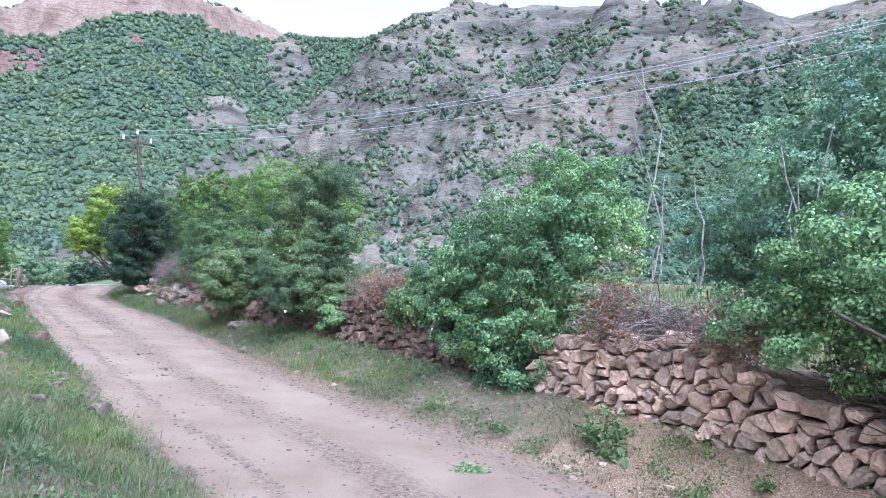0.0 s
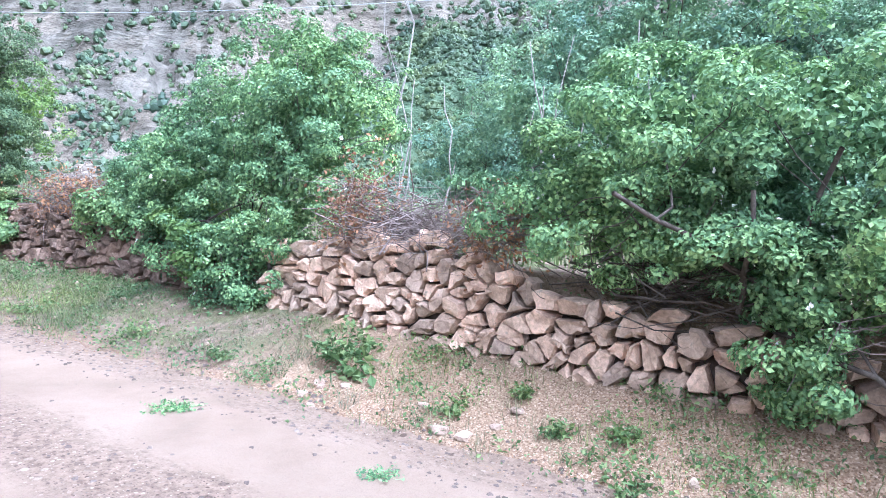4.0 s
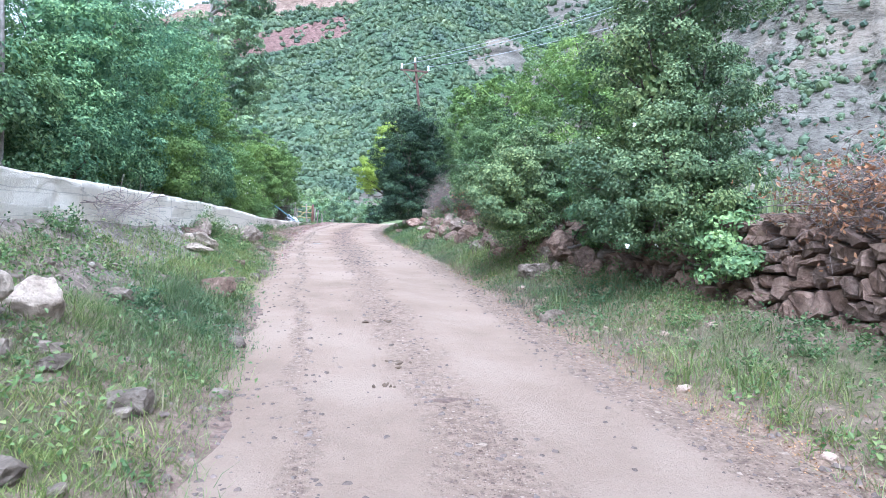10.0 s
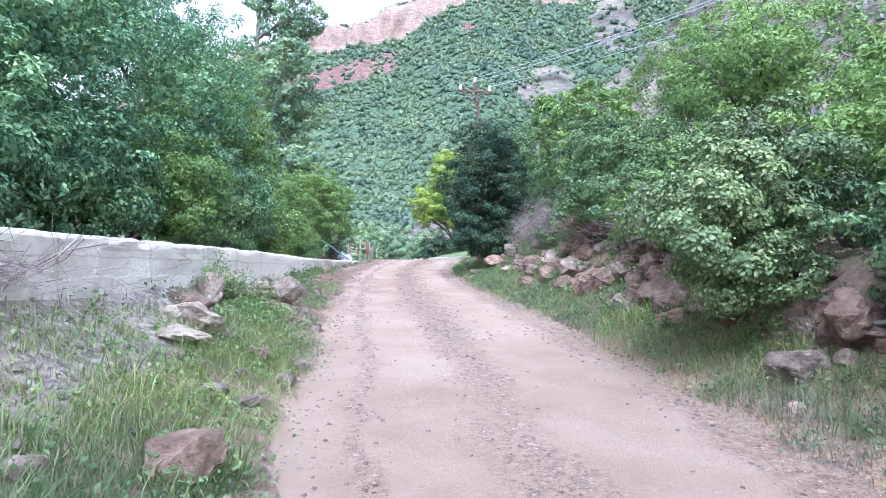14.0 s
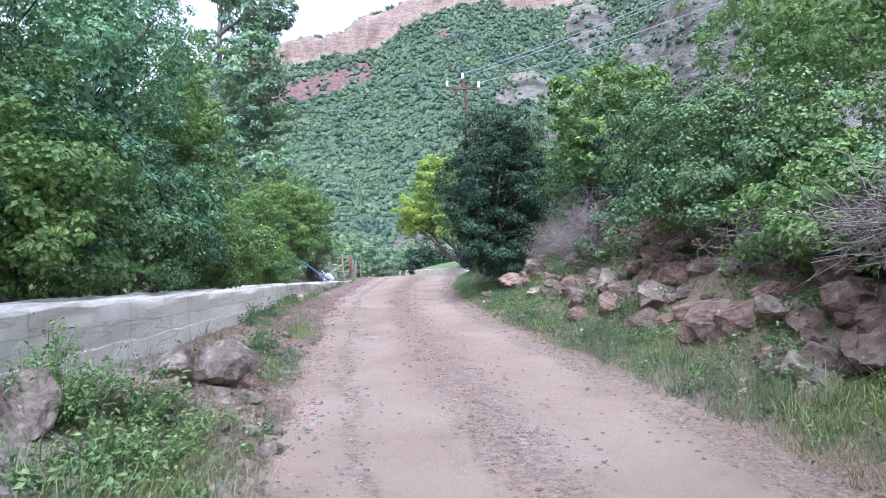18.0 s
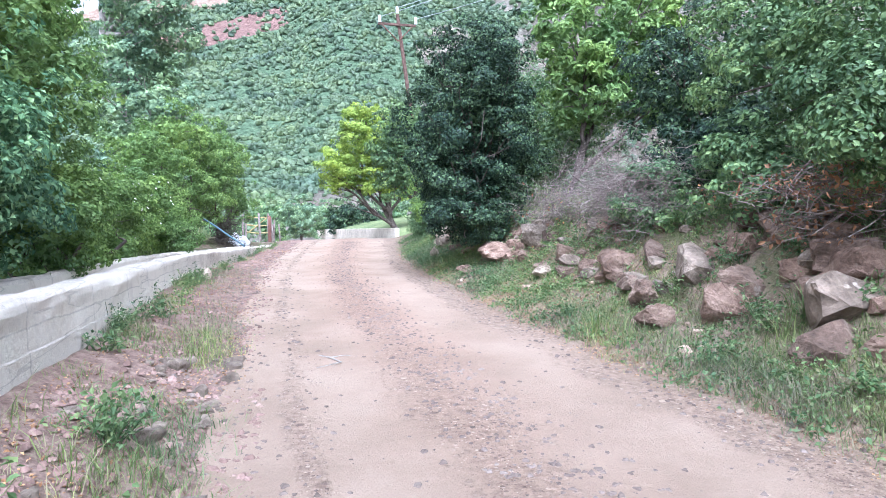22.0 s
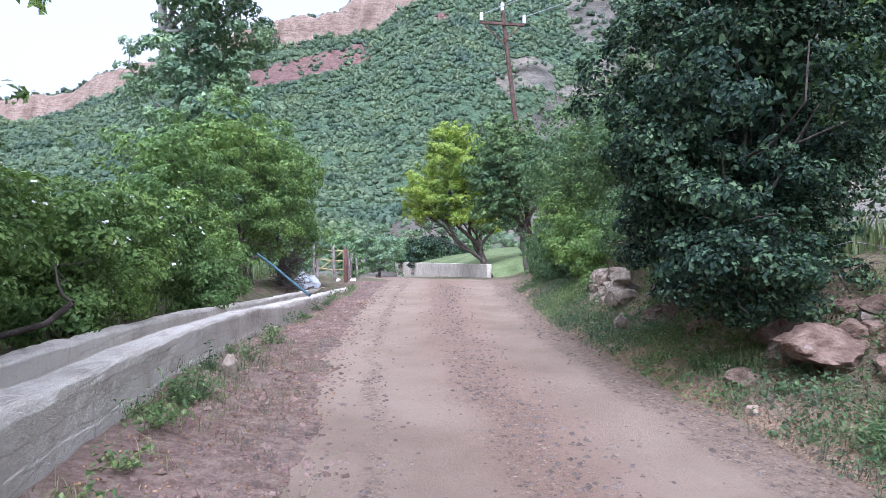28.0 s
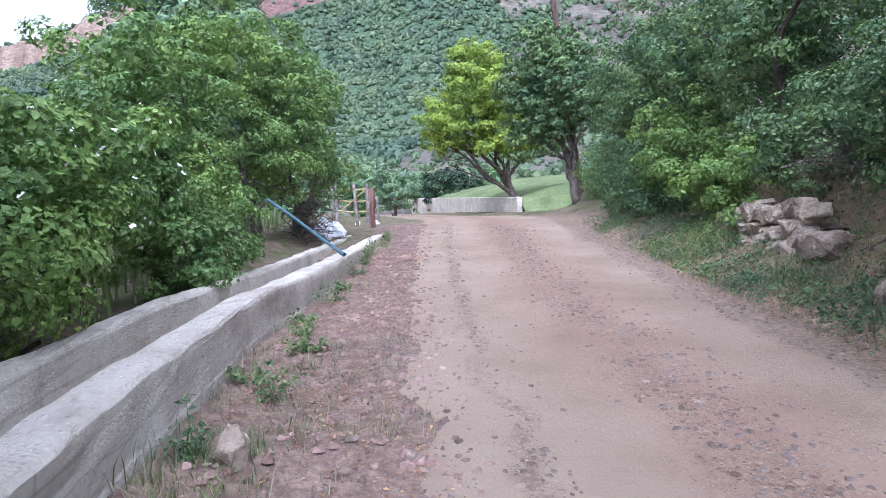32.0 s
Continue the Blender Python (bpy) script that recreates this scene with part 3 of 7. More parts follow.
    col = add_mix(nt, math_node(nt, "MULTIPLY", chip, rough_part), col, add_mix(nt, 1.0, col, rs.outputs["Color"], "MULTIPLY"))
    stain = add_noise(nt, co, 3.2, 7, 0.7)
    rt = add_ramp(nt, ((0.34, (0.70, 0.64, 0.56)), (0.45, (1, 1, 1))))
    nt.links.new(stain.outputs["Fac"], rt.inputs["Fac"])
    col = add_mix(nt, 0.5, col, rt.outputs["Color"], "MULTIPLY")
    g = add_ramp(nt, ((0.32, (0.58, 0.55, 0.52)), (0.42, (1.0,) * 3), (0.6, (1.14,) * 3)))
    nt.links.new(b.outputs["Fac"], g.inputs["Fac"])
    col = add_mix(nt, 0.7, col, g.outputs["Color"], "MULTIPLY")
    nt.links.new(col, bsdf.inputs["Base Color"])
    bsdf.inputs["Roughness"].default_value = 0.92
    bsdf.inputs["Specular IOR Level"].default_value = 0.2
    add_bump(nt, bsdf, math_node(nt, "MULTIPLY_ADD", math_node(nt, "MULTIPLY", chip, rough_part), 0.45, b.outputs["Fac"]), 1.0, 0.06)
    return m


MAT_ROAD, MAT_VERGE, MAT_HILL, MAT_CONCRETE = ground_mat(), verge_mat(), mountain_mat(), concrete_mat()
MAT_WALLSTONE = rough_mat("wall_stone", (0.317, 0.230, 0.175), (0.537, 0.397, 0.302), (0.757, 0.573, 0.448), 4.5, 30, 0.93, 0.9, 0.03, ((0.36, 0.31, 0.255), 9, 0.66), vary=0.3)
MAT_REDSTONE = rough_mat("red_rock", (0.087, 0.060, 0.045), (0.173, 0.119, 0.091), (0.271, 0.202, 0.161), 5.5, 26, 0.92, 0.9, 0.04, ((0.27, 0.23, 0.195), 7, 0.69), vary=0.28)
MAT_GREYSTONE = rough_mat("grey_rock", (0.083, 0.066, 0.051), (0.166, 0.134, 0.106), (0.292, 0.241, 0.195), 4.5, 26, 0.92, 0.8, 0.03, ((0.4, 0.36, 0.31), 6, 0.66), vary=0.22)
MAT_BOULDER = rough_mat("weathered_boulder", (0.066, 0.053, 0.041), (0.197, 0.161, 0.129), (0.365, 0.307, 0.251), 4.0, 30, 0.93, 1.0, 0.06, ((0.34, 0.31, 0.27), 8, 0.66), vary=0.2)
MAT_PALEROCK = rough_mat("pale_rock", (0.196, 0.155, 0.118), (0.381, 0.315, 0.250), (0.541, 0.462, 0.373), 4.0, 28, 0.93, 1.0, 0.05, ((0.2, 0.17, 0.14), 8, 0.66), vary=0.15)
# brown earth, darkened in colour for the shade behind the wall stones
MAT_SHADED_CORE = rough_mat("shaded_earth_core", (0.06, 0.045, 0.037), (0.11, 0.083, 0.068), (0.17, 0.13, 0.11), 3.0, 20, 1.0, 0.8, 0.05)
MAT_MEADOW = rough_mat("meadow_grass", (0.075, 0.10, 0.04), (0.12, 0.15, 0.062), (0.18, 0.205, 0.095), 0.5, 6, 1.0, 0.6, 0.1)
MAT_CLOD = rough_mat("earth_clod", (0.105, 0.067, 0.054), (0.208, 0.136, 0.111), (0.356, 0.253, 0.216), 3.0, 40, 1.0, 0.5, 0.02)
MAT_PEBBLE = rough_mat("pebbles", (0.079, 0.060, 0.047), (0.130, 0.100, 0.083), (0.205, 0.166, 0.140), 3.0, 40, 0.95, 0.3, 0.01)
MAT_BARK = rough_mat("bark", (0.04, 0.032, 0.026), (0.09, 0.072, 0.06), (0.16, 0.135, 0.115), 6, 40, 0.95, 0.8, 0.02)
MAT_PALEBARK = rough_mat("pale_bark", (0.15, 0.133, 0.115), (0.27, 0.245, 0.22), (0.40, 0.375, 0.34), 5, 30, 0.9, 0.6, 0.02)
MAT_TWIG = rough_mat("dead_twig", (0.09, 0.066, 0.055), (0.19, 0.15, 0.132), (0.31, 0.262, 0.24), 4, 60, 0.95, 0.3, 0.005)
MAT_POLE = rough_mat("pole_wood", (0.054, 0.030, 0.024), (0.103, 0.060, 0.047), (0.157, 0.102, 0.082), 5, 40, 0.8, 0.5, 0.01)
MAT_WHITE = plain_mat("white_insulator", (0.72, 0.74, 0.74), 0.25, 0, 0.08)
MAT_WIRE = plain_mat("wire", (0.42, 0.44, 0.46), 0.6, 0.3, 0.1)
MAT_PIPE = plain_mat("blue_pipe", (0.06, 0.115, 0.15), 0.5, 0, 0.2, 8)
MAT_BAG = plain_mat("white_plastic", (0.74, 0.75, 0.78), 0.35, 0, 0.1, 6)
MAT_IRON = plain_mat("rusty_iron", (0.14, 0.062, 0.045), 0.75, 0.2, 0.35)
MAT_YELLOW = plain_mat("yellow_paint", (0.34, 0.27, 0.11), 0.6, 0, 0.2)
MAT_DUNG = plain_mat("dry_dung", (0.10, 0.07, 0.045), 1.0, 0, 0.4, 30)
MAT_FLOWER = plain_mat("white_petal", (0.82, 0.80, 0.76), 0.6, 0, 0.04)

LEAF_ROSE = leaf_mat("rose_leaf", (0.065, 0.124, 0.052), (0.130, 0.221, 0.091), (0.260, 0.370, 0.156), 0.24)
LEAF_BRIAR = leaf_mat("briar_leaf", (0.086, 0.161, 0.076), (0.179, 0.301, 0.134), (0.360, 0.512, 0.224), 0.24, gloss=0.25, rough=0.55)
LEAF_HAW = leaf_mat("hawthorn_leaf", (0.060, 0.100, 0.042), (0.122, 0.184, 0.076), (0.240, 0.301, 0.131), 0.22)
LEAF_ELM = leaf_mat("elm_leaf", (0.058, 0.129, 0.069), (0.123, 0.230, 0.117), (0.278, 0.422, 0.208), 0.2, rough=0.6, gloss=0.18)
# darker than the rose leaf, standing in for foliage seen against the light
LEAF_HEDGE_SHADED = leaf_mat("shaded_hedge_leaf", (0.051, 0.096, 0.037), (0.098, 0.165, 0.062), (0.189, 0.270, 0.102), 0.24)
LEAF_DARK = leaf_mat("dark_leaf", (0.013, 0.027, 0.017), (0.027, 0.055, 0.031), (0.120, 0.186, 0.093), 0.18, rough=0.55, gloss=0.22)
LEAF_FRESH = leaf_mat("fresh_leaf", (0.085, 0.150, 0.038), (0.150, 0.240, 0.062), (0.235, 0.340, 0.100), 0.34)
LEAF_YELLOW = leaf_mat("spring_yellow_leaf", (0.15, 0.23, 0.03), (0.24, 0.33, 0.05), (0.33, 0.41, 0.08), 0.36)
LEAF_GREY = leaf_mat("grey_willow_leaf", (0.090, 0.152, 0.088), (0.169, 0.259, 0.141), (0.293, 0.405, 0.225), 0.28)
LEAF_DRY = leaf_mat("withered_leaf", (0.156, 0.075, 0.039), (0.302, 0.149, 0.076), (0.436, 0.242, 0.134), 0.25)
LEAF_SCRUB = leaf_mat("hill_scrub_leaf", (0.065, 0.099, 0.058), (0.095, 0.137, 0.075), (0.133, 0.184, 0.096), 0.15, patch=0.05)
LEAF_LITTER = leaf_mat("leaf_litter", (0.144, 0.080, 0.043), (0.259, 0.154, 0.088), (0.393, 0.255, 0.151), 0.1, rough=0.9, gloss=0.1)
GRASS = leaf_mat("grass_blade", (0.076, 0.117, 0.040), (0.148, 0.207, 0.068), (0.283, 0.311, 0.136), 0.4)
GRASS_DRY = leaf_mat("straw_blade", (0.111, 0.111, 0.064), (0.187, 0.178, 0.106), (0.281, 0.255, 0.170), 0.3)
# paler and bluer leaf: the haze of distance is put into its colour
LEAF_WOOD_HAZE = leaf_mat("far_wood_leaf_haze", (0.118, 0.211, 0.139), (0.196, 0.322, 0.199), (0.314, 0.449, 0.269), 0.25, patch=0.25)
GRASS_FIELD = leaf_mat("field_grass_blade", (0.11, 0.16, 0.06), (0.19, 0.25, 0.10), (0.32, 0.35, 0.18), 0.4)
WEED = leaf_mat("weed_leaf", (0.063, 0.120, 0.047), (0.125, 0.197, 0.075), (0.223, 0.285, 0.121), 0.35)


# ---- plan of the place ----
# road: distance along, left edge, right edge, height
ROAD = [(-60, 8.2, 12.0, -3.2), (-30, 4.0, 7.6, -1.9), (-12, 1.4, 5.0, -0.75), (-6, 0.6, 4.05, -0.38), (-3, 0.15, 3.6, -0.19), (0, -0.27, 3.25, 0.03), (4, -0.85, 2.75, 0.28),
        (6.8, -1.15, 2.2, 0.46), (10.5, -1.65, 1.85, 0.76), (16.8, -2.3, 1.3, 1.19), (22, -2.7, 0.72, 1.42), (27.7, -3.02, 0.47, 1.70), (31, -3.05, 0.42, 1.87),
        (34.4, -2.95, 0.75, 2.05), (42, -2.45, 1.5, 2.42), (52, -2.2, 1.9, 2.28), (60, -2.6, 1.2, 2.1), (80, -4.5, -1.0, 1.9), (120, -9, -5, 1.4)]
WALL_FOOT = [(-60, 13.2), (-30, 8.6), (-12, 5.9), (-8, 5.3), (-4, 4.85), (1.5, 4.72), (4, 4.35), (7, 4.05), (9.5, 3.6), (11.5, 2.95), (17, 2.45), (24, 1.95), (28, 1.7), (34, 1.85), (42, 2.9), (52, 3.8), (80, 2.0), (120, 0.0)]
CANAL = [(-60, -12.0), (-10, -5.2), (0, -4.2), (5.5, -3.78), (9, -3.52), (13, -3.42), (17, -3.5), (21, -3.8), (24, -4.13), (27, -4.4), (30, -4.45), (33.3, -4.05), (38, -3.72), (41, -3.5), (60, -4.6), (120, -12)]


def col(table, k):
    return [(r[0], r[k]) for r in table]


def road_z(y):
    return lerp(col(ROAD, 3), y)


def ground_z(x, y, rough=True):
    """Height of the ground: road, verges, the bank up to the canal, and the field behind the stone wall."""
    x, y = np.asarray(x, float), np.asarray(y, float)
    z, l, r = road_z(y), lerp(col(ROAD, 1), y), lerp(col(ROAD, 2), y)
    foot, canal = lerp(WALL_FOOT, y), lerp(CANAL, y)
    mid, half = (l + r) / 2, (r - l) / 2
    across = (x - mid) / half
    on = np.clip(1 - np.abs(across), 0, 1)
    out = z + 0.03 * sm(0, 0.5, on) - 0.03 * np.exp(-((np.abs(across) - 0.48) / 0.17) ** 2)
    # right verge, then the terrace behind the wall
    s = np.clip((x - r) / np.maximum(foot - r, 0.3), 0, 1)
    stays = 1 - sm(45, 55, y)
    out = out + 0.5 * s**1.15 * sm(-40, -10, y) * (0.3 + 0.7 * stays) + 0.06 * np.sin(s * 9) * s * (1 - s)
    tumbled = sm(9.6, 11, y) * sm(31.5, 30, y)
    out = out + 0.85 * stays * ((1 - tumbled) * sm(0.12, 0.5, x - foot) + tumbled * sm(-0.35, 0.85, x - foot)) + 0.03 * np.clip(x - foot - 2, 0, 45) * stays
    # left bank up to the foot of the canal, level ground behind it
    top = 1.70 + 0.13 * sm(18, 30, y) - 1.2 * sm(0, -40, y)
    gap = np.maximum(l - canal, 0.3)
    s = np.clip((l - x) / gap, 0, 1.0)
    out = out + (np.maximum(top, z - 0.05) - z) * (0.25 * s + 0.75 * s**1.25) + np.where(x < canal - 1.1, 0.25 * sm(1.1, 2.0, canal - x), 0)
    out = out - 0.01 * np.clip(canal - x - 6, 0, 60)
    if rough:
        off = sm(0, 0.4, np.maximum(x - r, l - x))
        out = out + off * (0.05 * waves(x, y, 0.9, 3) + 0.025 * waves(x, y, 0.25, 5)) + 0.012 * waves(x, y, 0.5, 9) + 0.006 * waves(x, y, 0.16, 11)
        bank = sm(0.15, 0.5, l - x) * sm(0.0, 0.4, x - canal) * (y < 40)
        out = out + bank * 0.10 * waves(x, y, 0.55, 21, 4, 0.6)
    return out


def gz(x, y):
    return float(ground_z(np.array([x]), np.array([y]))[0])


def graded(lo, hi, fine_lo, fine_hi, step, grow):
    """Positions close together between fine_lo and fine_hi, and ever wider apart outside."""
    mid = np.arange(fine_lo, fine_hi, step)
    right, left, s = [fine_hi], [fine_lo - step], step
    while right[-1] < hi:
        s *= grow
        right.append(right[-1] + s)
    s = step
    while left[-1] > lo:
        s *= grow
        left.append(left[-1] - s)
    return np.concatenate([left[::-1], mid, right])


def grid_mesh(name, xs, ys, z_of, material, smooth=True):
    gx, gy = np.meshgrid(xs, ys, indexing="ij")
    gzv = z_of(gx, gy)
    nx, ny = gx.shape
    i, j = np.meshgrid(np.arange(nx - 1), np.arange(ny - 1), indexing="ij")
    f = np.stack([i * ny + j, (i + 1) * ny + j, (i + 1) * ny + j + 1, i * ny + j + 1], -1).reshape(-1, 4)
    return mesh_from(name, np.stack([gx, gy, gzv], -1).reshape(-1, 3), f, material, smooth), gx.ravel(), gy.ravel()


def set_attr(me, name, values):
    a = me.attributes.new(name, "FLOAT", "POINT")
    a.data.foreach_set("value", np.asarray(values, np.float32))


# the ground, one sheet to the horizon
xs = graded(-900, 900, -5.4, 6.4, 0.11, 1.09)
ys = graded(-700, 900, -9.0, 37.0, 0.15, 1.09)


def sheet_z(x, y):
    far = np.maximum(np.abs(x) - 70, np.maximum(y - 100, -60 - y))
    h = ground_z(x, y)
    l, r = lerp(col(ROAD, 1), y), lerp(col(ROAD, 2), y)
    inside = np.minimum(x - l, r - x)
    h = h - 0.05 * sm(0.12, 0.4, inside)
    return h * (1 - sm(0, 60, far)) - 6 * sm(0, 120, far)


me, gx, gy = grid_mesh("ground", xs, ys, sheet_z, MAT_VERGE)
l_, r_ = lerp(col(ROAD, 1), gy), lerp(col(ROAD, 2), gy)
outside = np.maximum(gx - r_, l_ - gx)
far_green = sm(42, 52, gy) + sm(5, 7, gx) + sm(-5, -6, gx)
litter = np.maximum(sm(1.2, -0.4, gy) * (gx > r_) * sm(6, 4.5, gx), 1.1 * np.exp(-(((gx - 3.05) / 0.5) ** 2) - ((gy - 9.6) / 1.0) ** 2))
canal_ = lerp(CANAL, gy)
span = np.clip((l_ - gx) / np.maximum(l_ - canal_, 0.3), 0, 1.5)
ash = sm(0.35, 0.62, span) * sm(1.25, 1.1, span) * sm(2, 5, gy) * sm(20, 15, gy) * np.clip(0.75 + 0.8 * waves(gx, gy, 0.8, 35), 0, 0.97)
set_attr(me, "green", (1 - 0.85 * ash) * np.clip(sm(0.15, 0.7, outside) * (0.75 + 0.3 * waves(gx, gy, 2.5, 31)) * (1 - 0.9 * litter) + far_green, 0, 1))
set_attr(me, "ash", ash)
set_attr(me, "humus", sm(-0.05, 0.4, span + 0.12 * waves(gx, gy, 0.5, 39, 3)) * sm(1.4, 1.2, span) * sm(13, 18, gy) * sm(48, 42, gy))
set_attr(me, "chips", np.clip(litter + sm(0.35, 0.05, outside) * (gx > r_) * 0.6 + (gx > r_) * sm(7, 12, gy) * (0.5 * np.clip(waves(gx, gy, 1.2, 37), 0, 1) + 0.55 * sm(21, 25, gy) * sm(40, 36, gy)), 0, 1))
tagged(new("ground", me), "brown verge soil with patches of grass and dead leaves", "ground", kind="structure")

# the road: its own skin with frayed edges
ry = np.concatenate([np.arange(-40, -9, 0.4), np.arange(-9, 37, 0.09), np.arange(37, 110, 0.4)])
rs = np.linspace(0, 1, 46)
gs, gyy = np.meshgrid(rs, ry, indexing="ij")
fray_l = 0.26 * waves(gyy, gyy * 0 + 3.3, 0.8, 41, 4, 0.65)
fray_r = 0.22 * waves(gyy, gyy * 0 + 7.7, 0.9, 43, 4, 0.65)
rl, rr = lerp(col(ROAD, 1), gyy) - 0.1 + fray_l, lerp(col(ROAD, 2), gyy) + 0.12 + fray_r
rx = rl + (rr - rl) * gs
edge = np.minimum(gs, 1 - gs) * (rr - rl)
rz = ground_z(rx, gyy) + 0.012 - 0.05 * sm(0.08, 0.0, edge)
n1, n2 = rx.shape
i, j = np.meshgrid(np.arange(n1 - 1), np.arange(n2 - 1), indexing="ij")
me = mesh_from("road", np.stack([rx, gyy, rz], -1).reshape(-1, 3), np.stack([i * n2 + j, (i + 1) * n2 + j, (i + 1) * n2 + j + 1, i * n2 + j + 1], -1).reshape(-1, 4), MAT_ROAD, True)
gw = gs + 0.025 * waves(gyy, gyy * 0 + 1.1, 3.0, 45, 3) + 0.008 * waves(gyy, gs * 9, 0.6, 47, 2)
loosened = 1.0 * np.exp(-(((gw - 0.17) / 0.034) ** 2)) + 0.95 * np.exp(-(((gw - 0.46) / 0.12) ** 2)) + 0.9 * sm(0.76, 0.88, gw) + 0.9 * sm(0.06, 0.0, gw)
track = 1 - loosened * (0.75 + 0.4 * waves(gyy, gs * 6, 1.6, 49, 3))
set_attr(me, "track", np.clip(track, 0, 1).ravel())
set_attr(me, "redness", (sm(14, 24, gyy) * np.exp(-((gs - 0.5) / 0.16) ** 2)).ravel())
tagged(new("road", me), "pale dusty dirt road with worn wheel tracks and gravel", "road", kind="structure")

# ---- mountains ----
SKYLINE = [(-180, 9), (-100, 8), (-45, 10), (-30.5, 11.4), (-25, 13.1), (-21.5, 15.1), (-16, 17.4), (-10.4, 19.8), (-5.5, 20.6), (-2.5, 22), (3, 24), (7, 24.6), (11, 24), (14.8, 23),
           (18, 22.5), (22.8, 23.2), (27, 25.4), (32, 26.2), (40, 26.3), (48.6, 25.6), (60, 23.6), (75, 24), (100, 20), (180, 9)]
CREST = [(-180, 420), (-30, 620), (-10, 480), (5, 460), (17, 540), (24, 420), (60, 330), (100, 300), (180, 420)]
CLIFF = [(-60, 0.0), (-34, 0.10), (-22, 0.10), (-19, 0.03), (-14, 0.06), (-10, 0.09), (-3, 0.09), (0, 0.06), (7, 0.07), (13, 0.05), (17, 0.0)]


def rock_line(elev):
    """Bearing at which the wooded slope gives way to the rocky mountain, by height above the horizon."""
    return 13.5 + (elev - 14.7) * 1.25


def hill(az, t):
    """Surface of the mountain ring: bearing in degrees, and 0 at its foot to 1 at its crest."""
    el, r1 = lerp(SKYLINE, az), lerp(CREST, az)
    r0 = 105 + 40 * sm(-5, -40, az)
    a = np.radians(az)
    cl = lerp(CLIFF, az) * (1 + 0.25 * waves(az * 1.0, az * 0, 2.0, 61))
    face = 0.90
    g = np.where(t < face, (1 - cl) * (np.maximum(t, 1e-4) / face) ** 0.72, 1 - cl + cl * sm(face, face + 0.03, t))
    r = r0 + (r1 - r0) * t
    x, y = np.sin(a) * r, np.cos(a) * r
    el = el + 0.35 * waves(az, az * 0 + 9, 3.0, 63, 4, 0.6)
    z = 1.5 + np.tan(np.radians(el * g)) * r
    fold = sm(0.02, 0.25, t) * sm(1.0, 0.85, t)
    ridge = 0.5 - np.abs(waves(x, y, 85, 71, 5, 0.52)) * 2.4
    rocky = sm(-3, 3, az - rock_line(el * g))
    z = z + fold * (8 + 10 * rocky) * ridge + fold * (2.5 + 5 * rocky) * waves(x, y, 30, 75, 4, 0.55)
    rib = 0.5 - np.abs(waves(az * 4 + g * 30, g * 22 - az, 9.0, 79, 4, 0.55)) * 1.8
    z = z + fold * 6 * rocky * rib
    z = z + cl * 60 * sm(face - 0.01, face + 0.02, t) * sm(1.0, 0.94, t) * waves(x, y, 14, 77, 3)
    return x, y, z


az = np.concatenate([np.arange(-180, -45, 5.0), np.arange(-45, 100, 0.28), np.arange(100, 181, 5.0)])
tt = np.concatenate([np.linspace(0, 0.88, 120), np.linspace(0.885, 0.95, 26), np.linspace(0.96, 1.0, 6), [1.06, 1.3]])
ga, gt = np.meshgrid(az, tt, indexing="ij")
hx, hy, hz = hill(ga, np.minimum(gt, 1.0))
beyond = np.maximum(gt - 1, 0)
hx, hy, hz = hx * (1 + beyond), hy * (1 + beyond), hz * (1 - beyond * 2.5)
n1, n2 = ga.shape
i, j = np.meshgrid(np.arange(n1 - 1), np.arange(n2 - 1), indexing="ij")
me = mesh_from("mountain", np.stack([hx, hy, hz], -1).reshape(-1, 3), np.stack([i * n2 + j, i * n2 + j + 1, (i + 1) * n2 + j + 1, (i + 1) * n2 + j], -1).reshape(-1, 4), MAT_HILL, True)


def hill_masks(a, t, x, y, z):
    elev = np.degrees(np.arctan2(z - 2, np.hypot(x, y)))
    scar_mid = 15.0 + (a + 12) * 0.30
    red = sm(1.15, 0.5, np.abs(elev - scar_mid)) * sm(-13.5, -12, a) * sm(-1.8, -3.2, a)
    red = np.maximum(red, 0.75 * sm(1.2, 0.4, np.hypot(a - 3.5, (elev - 20.5) * 1.8)))
    cliff = sm(0.885, 0.9, t) * sm(0.975, 0.955, t) * (lerp(CLIFF, a) > 0.02)
    aw = a - rock_line(elev) + 3 * waves(x, y, 60, 87, 3)
    green = sm(46, 52, a) * sm(21, 17, elev) + 0.8 * sm(38, 46, a) * sm(15, 12, elev)
    rock = (0.78 * sm(-2.5, 1.5, aw) + 0.22 * waves(x, y, 36, 81, 3)) * (1 - 0.75 * np.clip(green, 0, 1))
    wob, wob2 = 0.9 * waves(x, y, 18, 83, 4, 0.6), 0.9 * waves(x + 500, y, 18, 85, 4, 0.6)
    grey = np.maximum(sm(1.9, 1.2, np.hypot((a - 10.2) / 1.7 + wob, (elev - 15.6) * 1.1 + wob2)), sm(2.0, 1.3, np.hypot((a - 16.0) / 1.3 + wob, (elev - 20.6) * 0.8 + wob2)))
    rock = np.maximum(rock, grey * 0.95)
    return np.clip(rock, 0, 1), np.clip(red, 0, 1), np.clip(cliff, 0, 1)


rk, rd, cf = hill_masks(ga, gt, hx, hy, hz)
for name, v in (("rock", rk), ("red", rd), ("cliff", cf)):
    set_attr(me, name, v.ravel())
tagged(new("mountain", me), "steep mountainside of grey rock, red earth scars and tan cliffs", "mountain", kind="structure")

